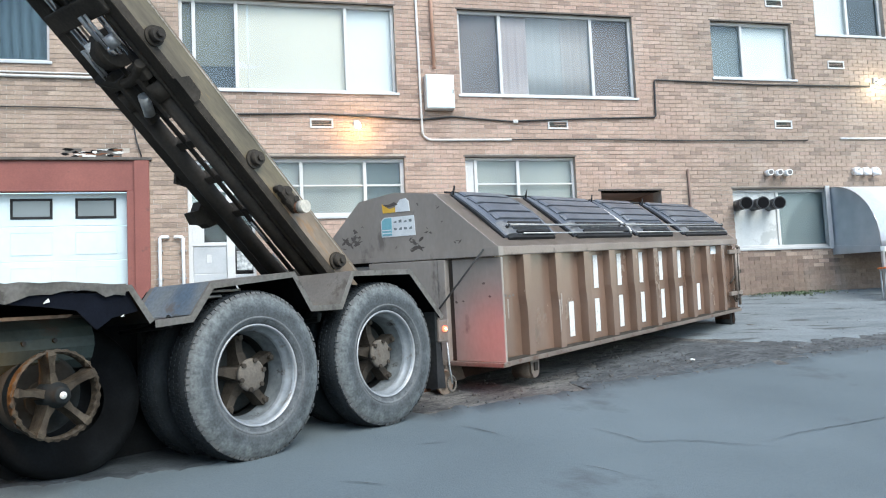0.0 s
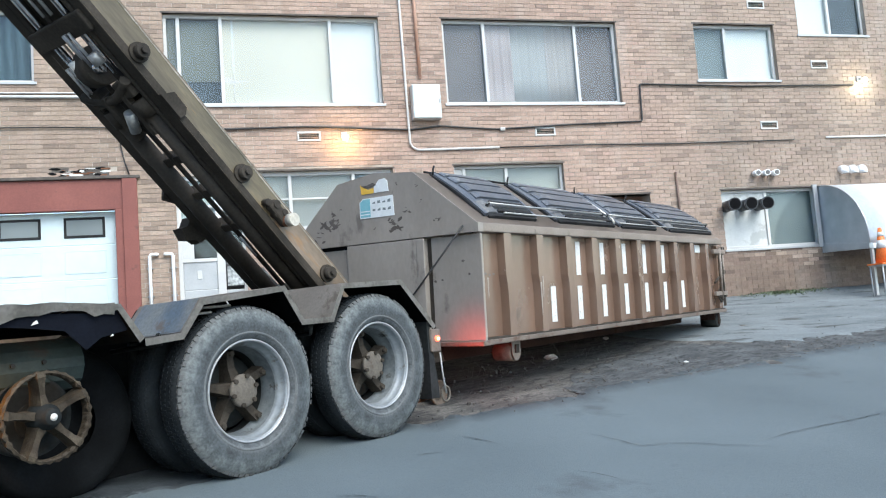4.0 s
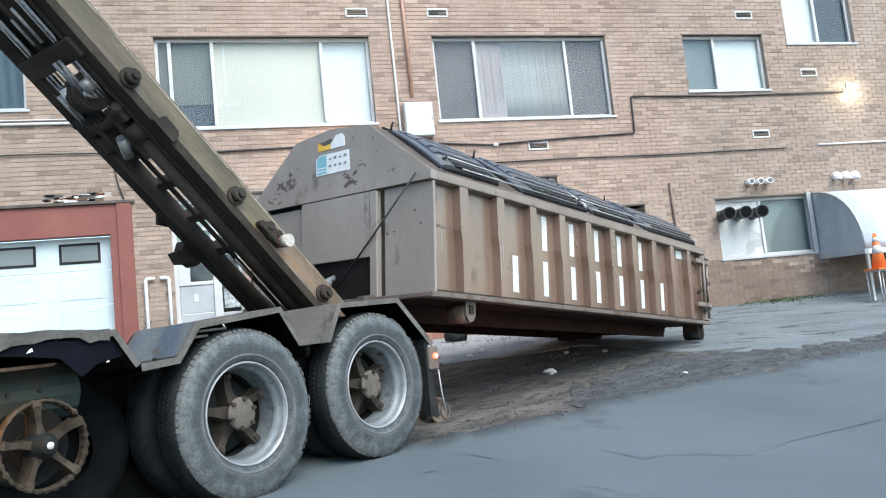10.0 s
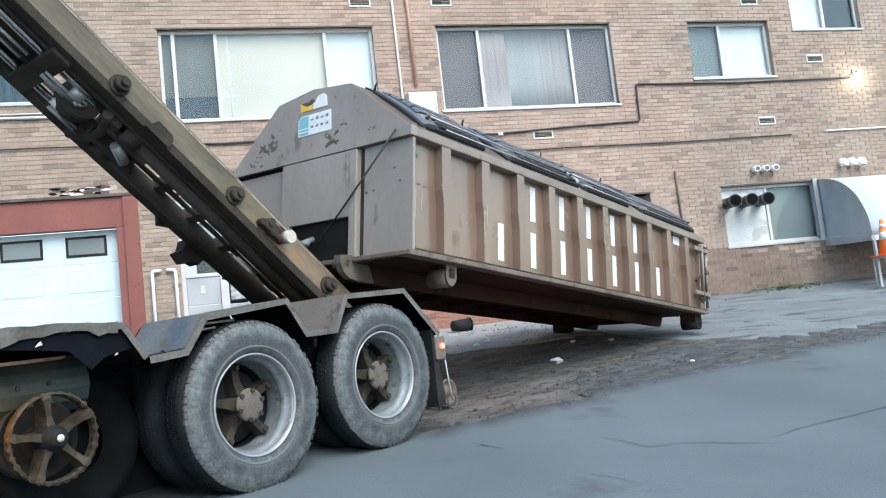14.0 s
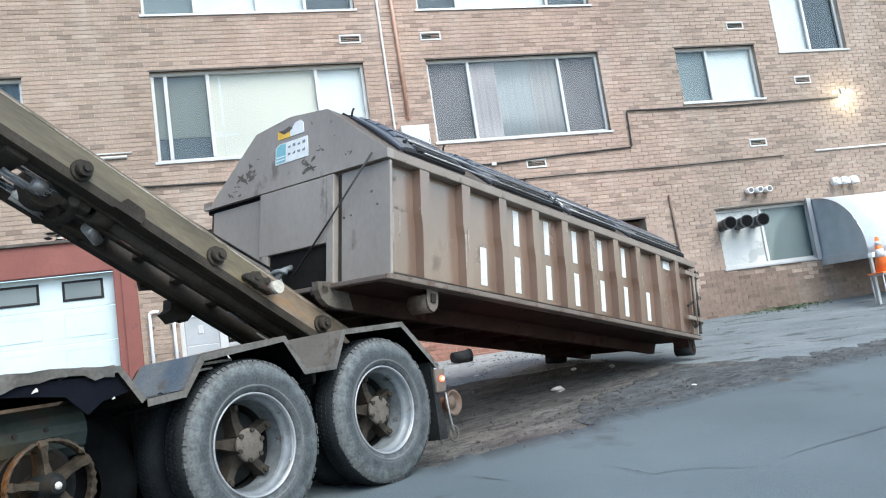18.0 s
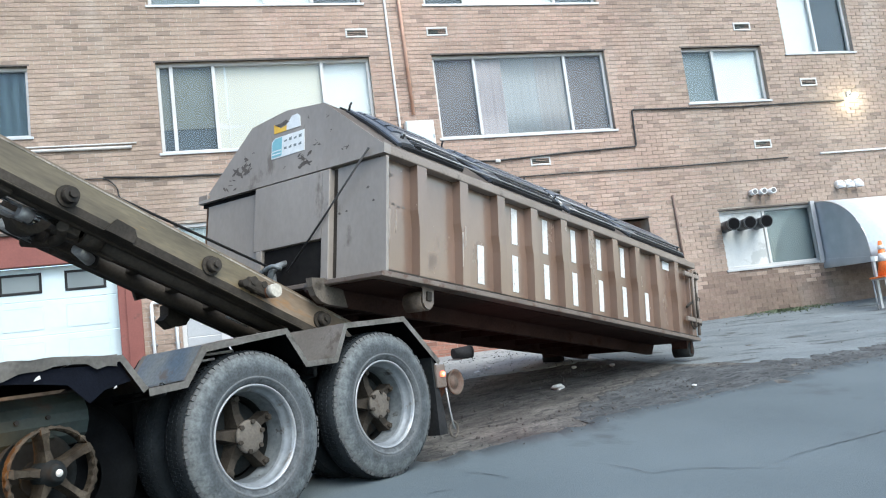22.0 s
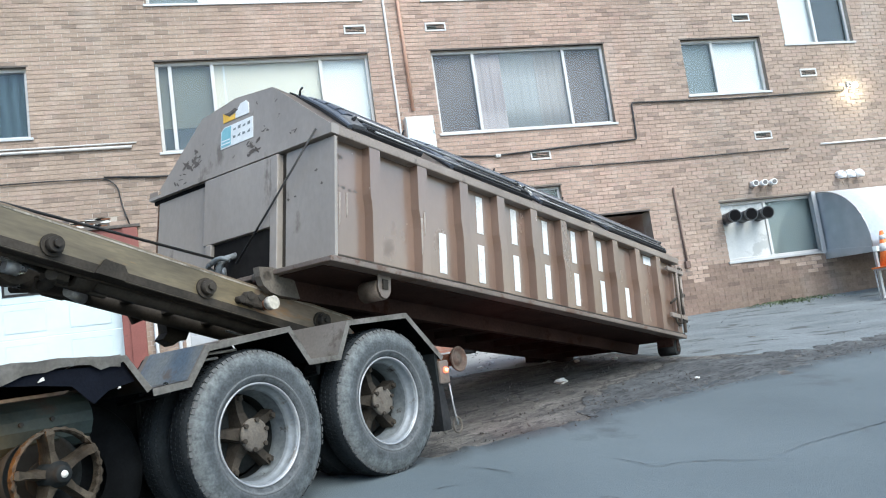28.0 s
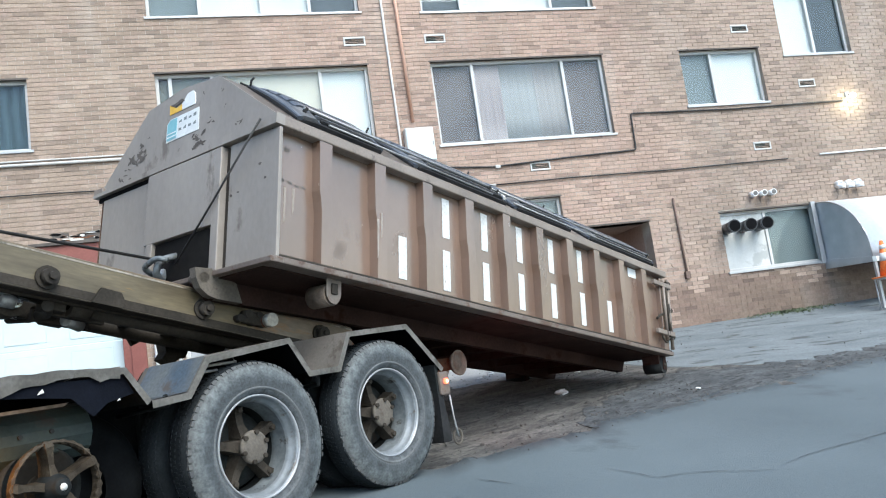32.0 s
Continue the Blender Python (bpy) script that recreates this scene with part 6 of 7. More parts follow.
def build_container():
    c = container
    # side walls with hat ribs
    for y0, s in ((0.012, 1), (CW - 0.012, -1)):
        side = part("side_wall", box(B(), 0.0, CL, min(y0, y0 + 0.006 * s), max(y0, y0 + 0.006 * s), 0.0, 0.97), "container", c, "dull brown ribbed side wall")
        for x in RIBS:
            bm = B()
            sec = []
            for z, a, b, d in ((0.0, -0.034, 0.075, 0.086), (0.42, -0.036, 0.074, 0.086), (0.50, -0.044, 0.068, 0.086), (0.58, -0.058, 0.062, 0.085), (0.968, -0.064, 0.062, 0.084)):
                sec.append([bm.verts.new((x + px, y0 - py * s, z)) for px, py in ((a - 0.002, 0.0), (a, d), (b, d), (b + 0.012, 0.0))])
            for p, q in zip(sec, sec[1:]):
                for i in range(3):
                    bm.faces.new((p[i], p[i + 1], q[i + 1], q[i]))
            bm.faces.new(sec[0]); bm.faces.new(sec[-1])
            part("rib", bm, "container", side)
        part("corner_post", box(B(), CL - 0.13, CL, min(y0 - 0.06 * s, y0 + 0.02 * s), max(y0 - 0.06 * s, y0 + 0.02 * s), 0.0, 0.95, 0.008), "container", side)
        part("top_rail", box(B(), -0.04, CL + 0.03, min(y0 - 0.092 * s, y0 + 0.05 * s), max(y0 - 0.092 * s, y0 + 0.05 * s), 0.968, 1.05, 0.010), "container_rail", side)
        part("bottom_rail", box(B(), -0.03, CL + 0.05, min(y0 - 0.092 * s, y0 + 0.05 * s), max(y0 - 0.092 * s, y0 + 0.05 * s), -0.040, 0.008, 0.008), "bottom_rail", side)
        part("rail_seam", box(B(), 0.0, CL, min(y0 - 0.0885 * s, y0), max(y0 - 0.0885 * s, y0), 0.008, 0.022), "hoist_dark", side, "dark seam over the bottom rail")
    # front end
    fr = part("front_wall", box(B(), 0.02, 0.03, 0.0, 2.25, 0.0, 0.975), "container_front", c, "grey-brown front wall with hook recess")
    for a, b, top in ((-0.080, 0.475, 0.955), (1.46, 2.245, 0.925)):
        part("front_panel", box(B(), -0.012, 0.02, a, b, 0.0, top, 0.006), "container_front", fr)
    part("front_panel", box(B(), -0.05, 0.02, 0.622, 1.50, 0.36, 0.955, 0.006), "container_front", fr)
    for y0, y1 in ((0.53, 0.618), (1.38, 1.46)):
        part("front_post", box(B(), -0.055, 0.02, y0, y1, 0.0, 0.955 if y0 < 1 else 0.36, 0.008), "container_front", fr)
    # Strip coloured dark in place of the shade beside the post.
    part("channel", box(B(), 0.006, 0.020, 0.475, 0.53, 0.0, 0.955), "hoist_dark", fr, "sunk channel beside the post, darkened for its shade")
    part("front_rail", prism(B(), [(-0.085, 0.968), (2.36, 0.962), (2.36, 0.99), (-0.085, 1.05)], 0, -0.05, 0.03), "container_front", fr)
    # Black strip stands in for the shade under the eave.
    part("eave_gap", box(B(), -0.010, 0.02, 1.52, 2.33, 0.925, 0.964), "black_bore", fr, "black strip for the dark gap below the eave")
    part("front_sill", box(B(), -0.06, 0.06, -0.085, 2.26, -0.042, 0.0, 0.008), "bottom_rail", fr)
    # Flat black plate stands in for the recess's dark depth.
    part("recess_mouth", box(B(), -0.016, 0.018, 0.622, 1.38, 0.0, 0.355), "dark", fr, "black plate for the dark hook recess")
    hook = part("hook", tube(B(), rounded([(0.0, 1.10, 0.22), (-0.14, 1.10, 0.16), (-0.16, 1.13, 0.06), (-0.05, 1.20, 0.03), (-0.02, 1.24, 0.12)], 0.05), 0.028, 10), "rim", fr, "steel winch hook with shackle")
    part("shackle", tube(B(), rounded([(-0.14, 1.0, 0.14), (-0.20, 1.06, 0.16), (-0.22, 1.2, 0.10), (-0.10, 1.22, 0.06)], 0.04), 0.022, 8), "rim_inner", hook)
    part("tarp_rope", tube(B(), [(-0.075, 0.06, 1.03), (-0.075, 0.57, 0.53), (-0.075, 1.0, 0.12)], 0.009, 6), "cable", fr, "black rope across the front wall")
    # roof with gable ends
    bm = B()
    a = [bm.verts.new((0.0, y, z)) for y, z in ROOF]
    b = [bm.verts.new((CL, y, z)) for y, z in ROOF]
    for i in range(len(ROOF) - 1):
        bm.faces.new((a[i], a[i + 1], b[i + 1], b[i]))
    bmesh.ops.solidify(bm, geom=bm.faces[:], thickness=0.008)
    roof = part("roof", bm, "container_roof", c, "brown sheet roof with sloping sides")
    for x in (-0.012, CL):
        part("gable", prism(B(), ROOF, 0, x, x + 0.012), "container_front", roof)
    # scuffs on the gable
    rng = random.Random(11)
    for y, z, r, n in ((1.78, 1.16, 0.11, 13), (1.70, 1.24, 0.07, 7), (1.92, 1.09, 0.07, 6), (0.86, 1.10, 0.09, 9), (0.95, 1.16, 0.06, 5), (1.15, 1.10, 0.04, 3), (0.72, 1.24, 0.05, 4), (0.62, 1.47, 0.03, 2), (0.40, 1.12, 0.045, 3), (0.84, 1.52, 0.03, 2), (1.30, 1.62, 0.03, 2), (0.58, 1.32, 0.03, 2), (1.58, 1.34, 0.03, 2)):
        bm = B()
        for _ in range(n):
            cy, cz = y + rng.gauss(0, r * 0.6), z + rng.gauss(0, r * 0.35)
            an, ln_, wd = rng.uniform(-0.9, 0.9), rng.uniform(0.25, 0.75) * r, rng.uniform(0.06, 0.22) * r
            ux, uz = math.cos(an), math.sin(an)
            vs = []
            for k in range(9):
                q = 2 * math.pi * k / 9
                e, f = ln_ * math.cos(q) * rng.uniform(0.6, 1.1), wd * math.sin(q) * rng.uniform(0.4, 1.3)
                vs.append(bm.verts.new((-0.0145 - 0.0002 * rng.random(), cy + ux * e - uz * f, cz + uz * e + ux * f)))
            bm.faces.new(vs)
        tagged(part("scuff", bm, "scuff", roof), kind="stuff")
    for y, z, r in ((0.12, 0.72, 0.026), (0.44, 0.55, 0.024), (0.36, 0.56, 0.018), (0.06, 0.60, 0.020)):
        bm = B()
        vs = [bm.verts.new((-0.0155, y + r * rng.uniform(0.4, 1.1) * math.cos(2 * math.pi * k / 11), z + r * 0.6 * rng.uniform(0.4, 1.1) * math.sin(2 * math.pi * k / 11))) for k in range(11)]
        bm.faces.new(vs)
        part("scuff", bm, "scuff", fr)
    for x, z, r in ((0.10, 0.60, 0.025), (0.17, 0.595, 0.022), (0.24, 0.585, 0.02), (0.30, 0.59, 0.02), (0.14, 0.84, 0.03)):
        bm = B()
        vs = [bm.verts.new((x + r * rng.uniform(0.6, 1.4) * math.cos(2 * math.pi * k / 9), 0.0105, z + r * 0.8 * rng.uniform(0.4, 1.1) * math.sin(2 * math.pi * k / 9))) for k in range(9)]
        bm.faces.new(vs)
        part("scuff", bm, "scuff", fr)
    # stickers
    st = part("sticker", prism(B(), [(0.895, 1.212), (1.335, 1.212), (1.335, 1.375), (1.29, 1.408), (0.905, 1.408)], 0, -0.017, -0.0125), "sticker_white", roof, "white and teal notice sticker with worn marks")
    part("colour_field", prism(B(), [(1.195, 1.225), (1.325, 1.225), (1.325, 1.37), (1.285, 1.40), (1.195, 1.40)], 0, -0.0195, -0.017), "sticker_teal", st)
    for z in (1.245, 1.275):
        part("printed_bar", box(B(), -0.0205, -0.0195, 1.20, 1.32, z, z + 0.010), "sticker_white", st)
    for i in range(4):
        for j in range(2):
            y, z = 0.935 + i * 0.065, 1.275 + j * 0.072
            part("printed_bar", prism(B(), [(y, z), (y + 0.036, z), (y + 0.036, z + 0.012 + 0.012 * ((i + j) % 2)), (y, z + 0.030 - 0.010 * (i % 2))], 0, -0.0185, -0.017), "screen_blue", st)
    st = part("sticker", prism(B(), [(1.14, 1.452), (1.305, 1.452), (1.315, 1.545), (1.27, 1.525), (1.22, 1.49), (1.14, 1.505)], 0, -0.017, -0.0125), "sticker_yellow", roof, "torn yellow and white sticker")
    part("torn_field", prism(B(), [(0.955, 1.452), (1.138, 1.452), (1.138, 1.51), (1.10, 1.545), (1.07, 1.575), (1.0, 1.58), (0.965, 1.55)], 0, -0.0175, -0.0125), "sticker_white", st, "white torn half")
    part("stain", prism(B(), [(1.10, 1.525), (1.24, 1.505), (1.30, 1.535), (1.22, 1.535), (1.15, 1.555)], 0, -0.0195, -0.0178), "scuff", st)
    # rear doors, hinges and latch
    part("rear_door", box(B(), CL, CL + 0.06, 0.02, CW - 0.02, 0.0, 1.0, 0.008), "container", c, "brown rear door")
    for z in (0.24, 0.86):
        part("hinge_arm", box(B(), CL - 0.36, CL + 0.14, -0.085, -0.045, z - 0.03, z + 0.03, 0.008), "container_rail", c)
    part("latch_bar", cyl(B(), (CL - 0.09, -0.075, 0.16), (CL - 0.09, -0.075, 0.92), 0.02, 10), "container_rail", c)
    part("latch_bar", cyl(B(), (CL - 0.01, -0.07, 0.20), (CL - 0.01, -0.07, 0.88), 0.016, 10), "hoist_dark", c)
    for z in (0.30, 0.55, 0.82):
        part("hinge_knuckle", cyl(B(), (CL + 0.09, -0.03, z), (CL + 0.09, -0.03, z + 0.09), 0.03, 12), "hoist_dark", c)
    for z in (0.20, 0.55, 0.90):
        part("hinge_lug", prism(B(), [(CL + 0.05, z - 0.03), (CL + 0.16, z - 0.02), (CL + 0.19, z + 0.015), (CL + 0.15, z + 0.035), (CL + 0.05, z + 0.03)], 1, -0.06, 0.0), "hoist_dark", c)
    part("hinge_post", cyl(B(), (CL + 0.115, -0.04, 0.05), (CL + 0.115, -0.04, 0.96), 0.022, 10), "container_rail", c)
    part("door_chain", tube(B(), rounded([(CL - 0.20, -0.06, 0.30), (CL - 0.24, -0.07, 0.18), (CL - 0.12, -0.07, 0.10), (CL + 0.02, -0.06, 0.20)], 0.06), 0.013, 6), "hoist_dark", c)
    part("latch_handle", tube(B(), [(CL - 0.30, -0.05, 0.40), (CL - 0.20, -0.06, 0.46), (CL - 0.05, -0.05, 0.50)], 0.016, 8), "hoist_dark", c)
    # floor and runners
    part("floor", box(B(), 0.0, CL, 0.06, CW - 0.06, -0.05, -0.01), "shaded_under", c)
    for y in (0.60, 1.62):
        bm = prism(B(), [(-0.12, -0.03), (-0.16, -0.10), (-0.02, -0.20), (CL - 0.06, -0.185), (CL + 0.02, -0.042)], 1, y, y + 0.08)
        part("runner", bm, "shaded_under", c, "long steel runner under the floor")
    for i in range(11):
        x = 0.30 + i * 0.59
        part("cross_member", box(B(), x - 0.03, x + 0.03, 0.68, CW - 0.68, -0.13, -0.05), "shaded_under", c)
    for y in (0.56, 1.66):
        part("nose_plate", prism(B(), [(-0.20, 0.0), (-0.06, 0.015), (0.16, -0.06), (0.22, -0.20), (0.0, -0.20), (-0.08, -0.185), (-0.15, -0.14), (-0.19, -0.07)], 1, y, y + 0.07), "hub", c, "rounded nose of the runner")
    part("nose_pin", cyl(B(), (-0.12, 0.56, -0.06), (-0.12, 0.70, -0.06), 0.04, 16), "hub", c)
    # wheels
    for x, y, w in ((0.62, 0.03, 0.20), (0.62, CW - 0.40, 0.20), (CL - 0.07, 0.02, 0.24), (CL - 0.23, CW - 0.32, 0.26)):
        if x < 1:
            pl = [(x - 0.075, -0.040), (x + 0.075, -0.040)] + [(x + 0.075 * math.cos(k * math.pi / 8), -0.14 - 0.085 * math.sin(k * math.pi / 8)) for k in range(9)]
            br = part("end_plate", prism(B(), pl, 1, y - 0.020, y - 0.012), "bottom_rail", c, "worn wheel plate")
            part("slot", box(B(), x - 0.030, x + 0.030, y - 0.036, y - 0.020, -0.155, -0.075, 0.004), "hoist_dark", br)
        wl = part("wheel", cyl(B(), (x, y, -0.15 if x < 1 else -0.155), (x, y + w, -0.15 if x < 1 else -0.155), 0.085 if x < 1 else 0.10, 24), "rusty_hub" if x < 1 else "chassis", c, "worn steel ground wheel")
        part("wheel_bracket", box(B(), x - 0.03, x + 0.05, y - 0.012, y - 0.002, -0.21, -0.06, 0.004), "shaded_under", wl)
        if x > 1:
            part("wheel_box", prism(B(), [(x - 0.13, -0.04), (x + 0.10, -0.04), (x + 0.08, -0.13), (x - 0.11, -0.15)], 1, y + 0.01, y + w - 0.01), "shaded_under", wl)
            part("pin", cyl(B(), (x, y - 0.03, -0.155), (x, y + w + 0.02, -0.155), 0.022, 10), "hoist_dark", wl)
    # white painted marks in two rows, one plain bar to each
    for x, zc in ((1.95, 0.745), (2.53, 0.745), (3.12, 0.745), (3.71, 0.745), (4.31, 0.745)):
        mark(x, zc, 0.36, 0.10)
    for x, zc in ((1.37, 0.275), (1.95, 0.27), (2.54, 0.27), (3.13, 0.27), (3.73, 0.27), (4.33, 0.27), (4.95, 0.275)):
        mark(x, zc, 0.36, 0.10)
    for x, z0, z1 in ((0.07, 0.20, 0.55), (0.12, 0.28, 0.55), (0.20, 0.36, 0.56), (1.00, 0.18, 0.50), (1.04, 0.35, 0.56)):
        face = -0.0775 if x > 0.9 else 0.0105
        part("pale_drip", prism(B(), [(x, z0), (x + 0.012, z0 + 0.04), (x + 0.018, z1), (x - 0.006, z1)], 1, face - 0.0005, face + 0.004), "pale_drip", container)
    part("tag", box(B(), 5.51, 5.74, 0.007, 0.012, 0.845, 0.955), "sticker_white", c, "small white tag")


def mark(x, zc, h, w):
    over = any(r - 0.07 < x + w / 2 and x - w / 2 < r + 0.08 for r in RIBS)
    y = 0.012 - (0.094 if over else 0.004)
    part("painted_mark", box(B(), x - w / 2 + 0.02, x + w / 2 + 0.02, y, y + 0.003, zc - h / 2, zc + h / 2), "white_mark", container, "worn white painted mark")


build_container()


SLOPE = Vector((0, -0.03, CH + 0.008))
RUN = Vector((0, 0.71, 0.545)).normalized()
UP = Vector((0, -0.545, 0.71)).normalized()


def on_roof(x, q, h):
    """A point over the near roof slope: along the container, up the slope, and off it."""
    return SLOPE + Vector((x, 0, 0)) + RUN * q + UP * h


def bulge(q):
    return 0.060 * math.sin(math.pi * min(max(q / 0.92, 0.0), 1.0))


def lid_block(x0, x1, qs, lo, hi, bevel=0.006, left=-9.0):
    """A plate that follows the lid's bulge, which dies away towards its left edge, with rounded upper edges."""
    bm = B()
    xs = [x0 + (x1 - x0) * k for k in (0.03, 0.07, 0.12, 0.18, 0.6)] if x1 - x0 > 0.5 else [(x0 + x1) / 2]
    line = [(x0, lo), (x0, hi - bevel), (x0 + bevel * 2, hi)] + [(x, hi) for x in xs] + [(x1 - bevel * 2, hi), (x1, hi - bevel), (x1, lo)] + [(x, lo) for x in reversed(xs)]
    rows = []
    for q in qs:
        rows.append([bm.verts.new(on_roof(x, q, bulge(q) * (0.42 + 0.58 * min(max((x - left) / 0.16, 0.0), 1.0)) + h)) for x, h in line])
    n = len(line)
    for p, r in zip(rows, rows[1:]):
        for i in range(n):
            bm.faces.new((p[i], p[(i + 1) % n], r[(i + 1) % n], r[i]))
    bm.faces.new(rows[0]); bm.faces.new(rows[-1])
    return bm


def lid(x0, x1, tilt=0.0):
    """A ribbed plastic lid, bulging over the near roof slope."""
    w = x1 - x0
    span = [0.10 + 0.76 * i / 10 for i in range(11)]
    top = part("lid", lid_block(x0, x1, span, 0.004, 0.022, 0.006, x0), "lid", container, "black ribbed plastic lid, blue sky sheen put in its colour")
    for xa, xb in ((x0, x0 + 0.045), (x1 - 0.04, x1)):
        part("rim", lid_block(xa, xb, span, 0.018, 0.036, 0.006, x0), "lid", top)
    part("skirt", lid_block(x0 - 0.014, x0, span, -0.010 - tilt, 0.016, 0.004, x0), "rubber", top, "black lip along the lid's edge")
    part("front_lip", lid_block(x0 + 0.05, x1 - 0.03, [0.072, 0.10, 0.112], -0.004, 0.026, 0.006, x0), "rubber", top)
    for qa, qb in ((0.330, 0.420), (0.452, 0.580), (0.612, 0.735), (0.767, 0.85)):
        part("raised_panel", lid_block(x0 + 0.10, x1 - 0.06, [qa, qa + 0.004, (qa + qb) / 2, qb - 0.03, qb], 0.020, 0.044, 0.010, x0), "lid", top)
    for k, (qa, qb) in enumerate(((0.125, 0.155), (0.185, 0.215), (0.245, 0.270))):
        # The middle slat is pale for the sky's reflection on it.
        part("slat", lid_block(x0 + 0.24 - 0.02 * k, x1 - 0.07, [qa, (qa + qb) / 2, qb], 0.020, 0.046, 0.008, x0), "lid_worn" if k == 1 else "rubber", top, "pale slat, sky reflection put in its colour" if k == 1 else "")
    part("corner_pad", lid_block(x0 + 0.02, x0 + 0.20, [0.105, 0.15, 0.20, 0.28], 0.018, 0.046, 0.014, x0), "lid_worn", top, "scuffed corner of the lid")
    for p in (0.05, w - 0.10):
        part("hinge", cyl(B(), on_roof(x0 + p, 0.885, 0.014), on_roof(x0 + p + 0.06, 0.885, 0.014), 0.020, 10), "rubber", top)
    part("grip", tube(B(), [on_roof(x0 + 0.0, 0.83, 0.03), on_roof(x0 - 0.004, 0.85, 0.07), on_roof(x0 + 0.03, 0.885, 0.095)], 0.010, 6), "rubber", top)
    return top


def lock_bar(x0, x1, q0, q1):
    """A steel bar across two lids, on upright tabs."""
    bar = part("lock_bar", tube(B(), [on_roof(x0, q0, 0.105), on_roof((x0 + x1) / 2, (q0 + q1) / 2, 0.100), on_roof(x1, q1, 0.105)], 0.011, 8), "bar_steel", container, "long pale steel lock bar across the lids")
    for x, q in ((x0 + 0.02, q0), (x1 - 0.03, q1)):
        part("tab", cyl(B(), on_roof(x, q, 0.0), on_roof(x, q, 0.115), 0.018, 8), "rubber", bar)
    part("hold_down", tube(B(), [on_roof(x0 + 0.22, 0.105, 0.062), on_roof(x1 - 0.05, 0.112, 0.062)], 0.009, 6), "bar_steel", bar)


lock_bar(0.33, 2.78, 0.190, 0.205)
lock_bar(2.86, 6.30, 0.205, 0.225)
part("pale_strip", tube(B(), [on_roof(2.93, 0.55, 0.085), on_roof(2.95, 0.34, 0.082), on_roof(2.97, 0.16, 0.075), on_roof(2.90, 0.09, 0.072)], 0.016, 6), "pale_wear", container, "pale strip round a lid's edge")
part("pale_strip", tube(B(), [on_roof(6.18, 0.56, 0.085), on_roof(6.22, 0.32, 0.082)], 0.012, 6), "pale_wear", container)
part("ridge_rod", tube(B(), [on_roof(0.20, 0.90, 0.012), on_roof(6.34, 0.90, 0.012)], 0.011, 6), "rubber", container, "thin black hinge rod along the roof")

for xa, xb, gap in ((0.25, 1.17, 0.0), (1.58, 2.98, 0.02), (3.12, 4.22, 0.0), (4.62, 6.30, 0.01)):
    lid(xa, xb, gap)

# winch cable from the hook along the hoist
cable = solid("winch_cable", tube(B(), [(0, 0, 0), (-6.0, 0, 0)], 0.012, 8), "cable", "taut black winch cable along the hoist", "cable")


# ---------------------------------------------------------------- loose things on the ground
def litter():
    rng = random.Random(8)
    spots = ((3.77, 9.56, 0.085), (3.68, 12.02, 0.05), (3.42, 11.71, 0.05), (4.64, 11.06, 0.045), (5.12, 10.84, 0.045), (5.11, 8.75, 0.03))
    for x, y, r in spots:
        bm = B()
        bmesh.ops.create_icosphere(bm, subdivisions=2, radius=r)
        for v in bm.verts:
            v.co *= rng.uniform(0.65, 1.15)
            v.co.z *= 0.5
        solid("paper_scrap", bm, "paper", "crumpled white paper scrap on the dirt", "litter", "paper scraps", m=pose(x, y, ground_z(x, y) + r * 0.35, 0, 0, rng.uniform(0, 180)))


litter()


def bucket():
    x, y = 3.72, 13.55
    top = empty("black_bucket", pose(x, y, ground_z(x, y) + 0.11, 0, 90, 15), "black plastic bucket lying on its side by the wall", "bucket")
    part("body", cyl(B(), (0, 0, -0.16), (0, 0, 0.16), 0.085, 20, 0.11), "rubber", top)
    part("rim", cyl(B(), (0, 0, 0.15), (0, 0, 0.175), 0.12, 20), "rubber", top)


bucket()


def stones():
    rng = random.Random(21)
    base = B()
    bmesh.ops.create_icosphere(base, subdivisions=1, radius=1.0)
    bv = [v.co.copy() for v in base.verts]
    bf = [[v.index for v in f.verts] for f in base.faces]
    base.free()
    verts, faces = [], []
    for _ in range(17000):
        x, y = rng.uniform(1.5, 14.0), rng.uniform(5.8, 14.0)
        if y < road_edge(x) - 0.25 or (x > 5.4 and y > gravel_edge(x) and rng.random() < 0.93):
            continue
        r = 0.004 + 0.014 * rng.random() ** 5
        k = len(verts)
        e = Euler((rng.uniform(0, 6), rng.uniform(0, 6), rng.uniform(0, 6))).to_matrix()
        sc = Vector((rng.uniform(0.7, 1.3), rng.uniform(0.7, 1.2), rng.uniform(0.4, 0.8)))
        o = Vector((x, y, ground_z(x, y) + 0.008))
        verts += [tuple(o + e @ Vector((v.x * sc.x, v.y * sc.y, v.z * sc.z)) * r) for v in bv]
        faces += [[k + i for i in f] for f in bf]
    me = bpy.data.meshes.new("gravel")
    me.from_pydata(verts, [], faces)
    me.materials.append(M["stone"])
    tagged(new("gravel", me), "loose grey gravel scattered over the dirt", "gravel", kind="stuff")


stones()


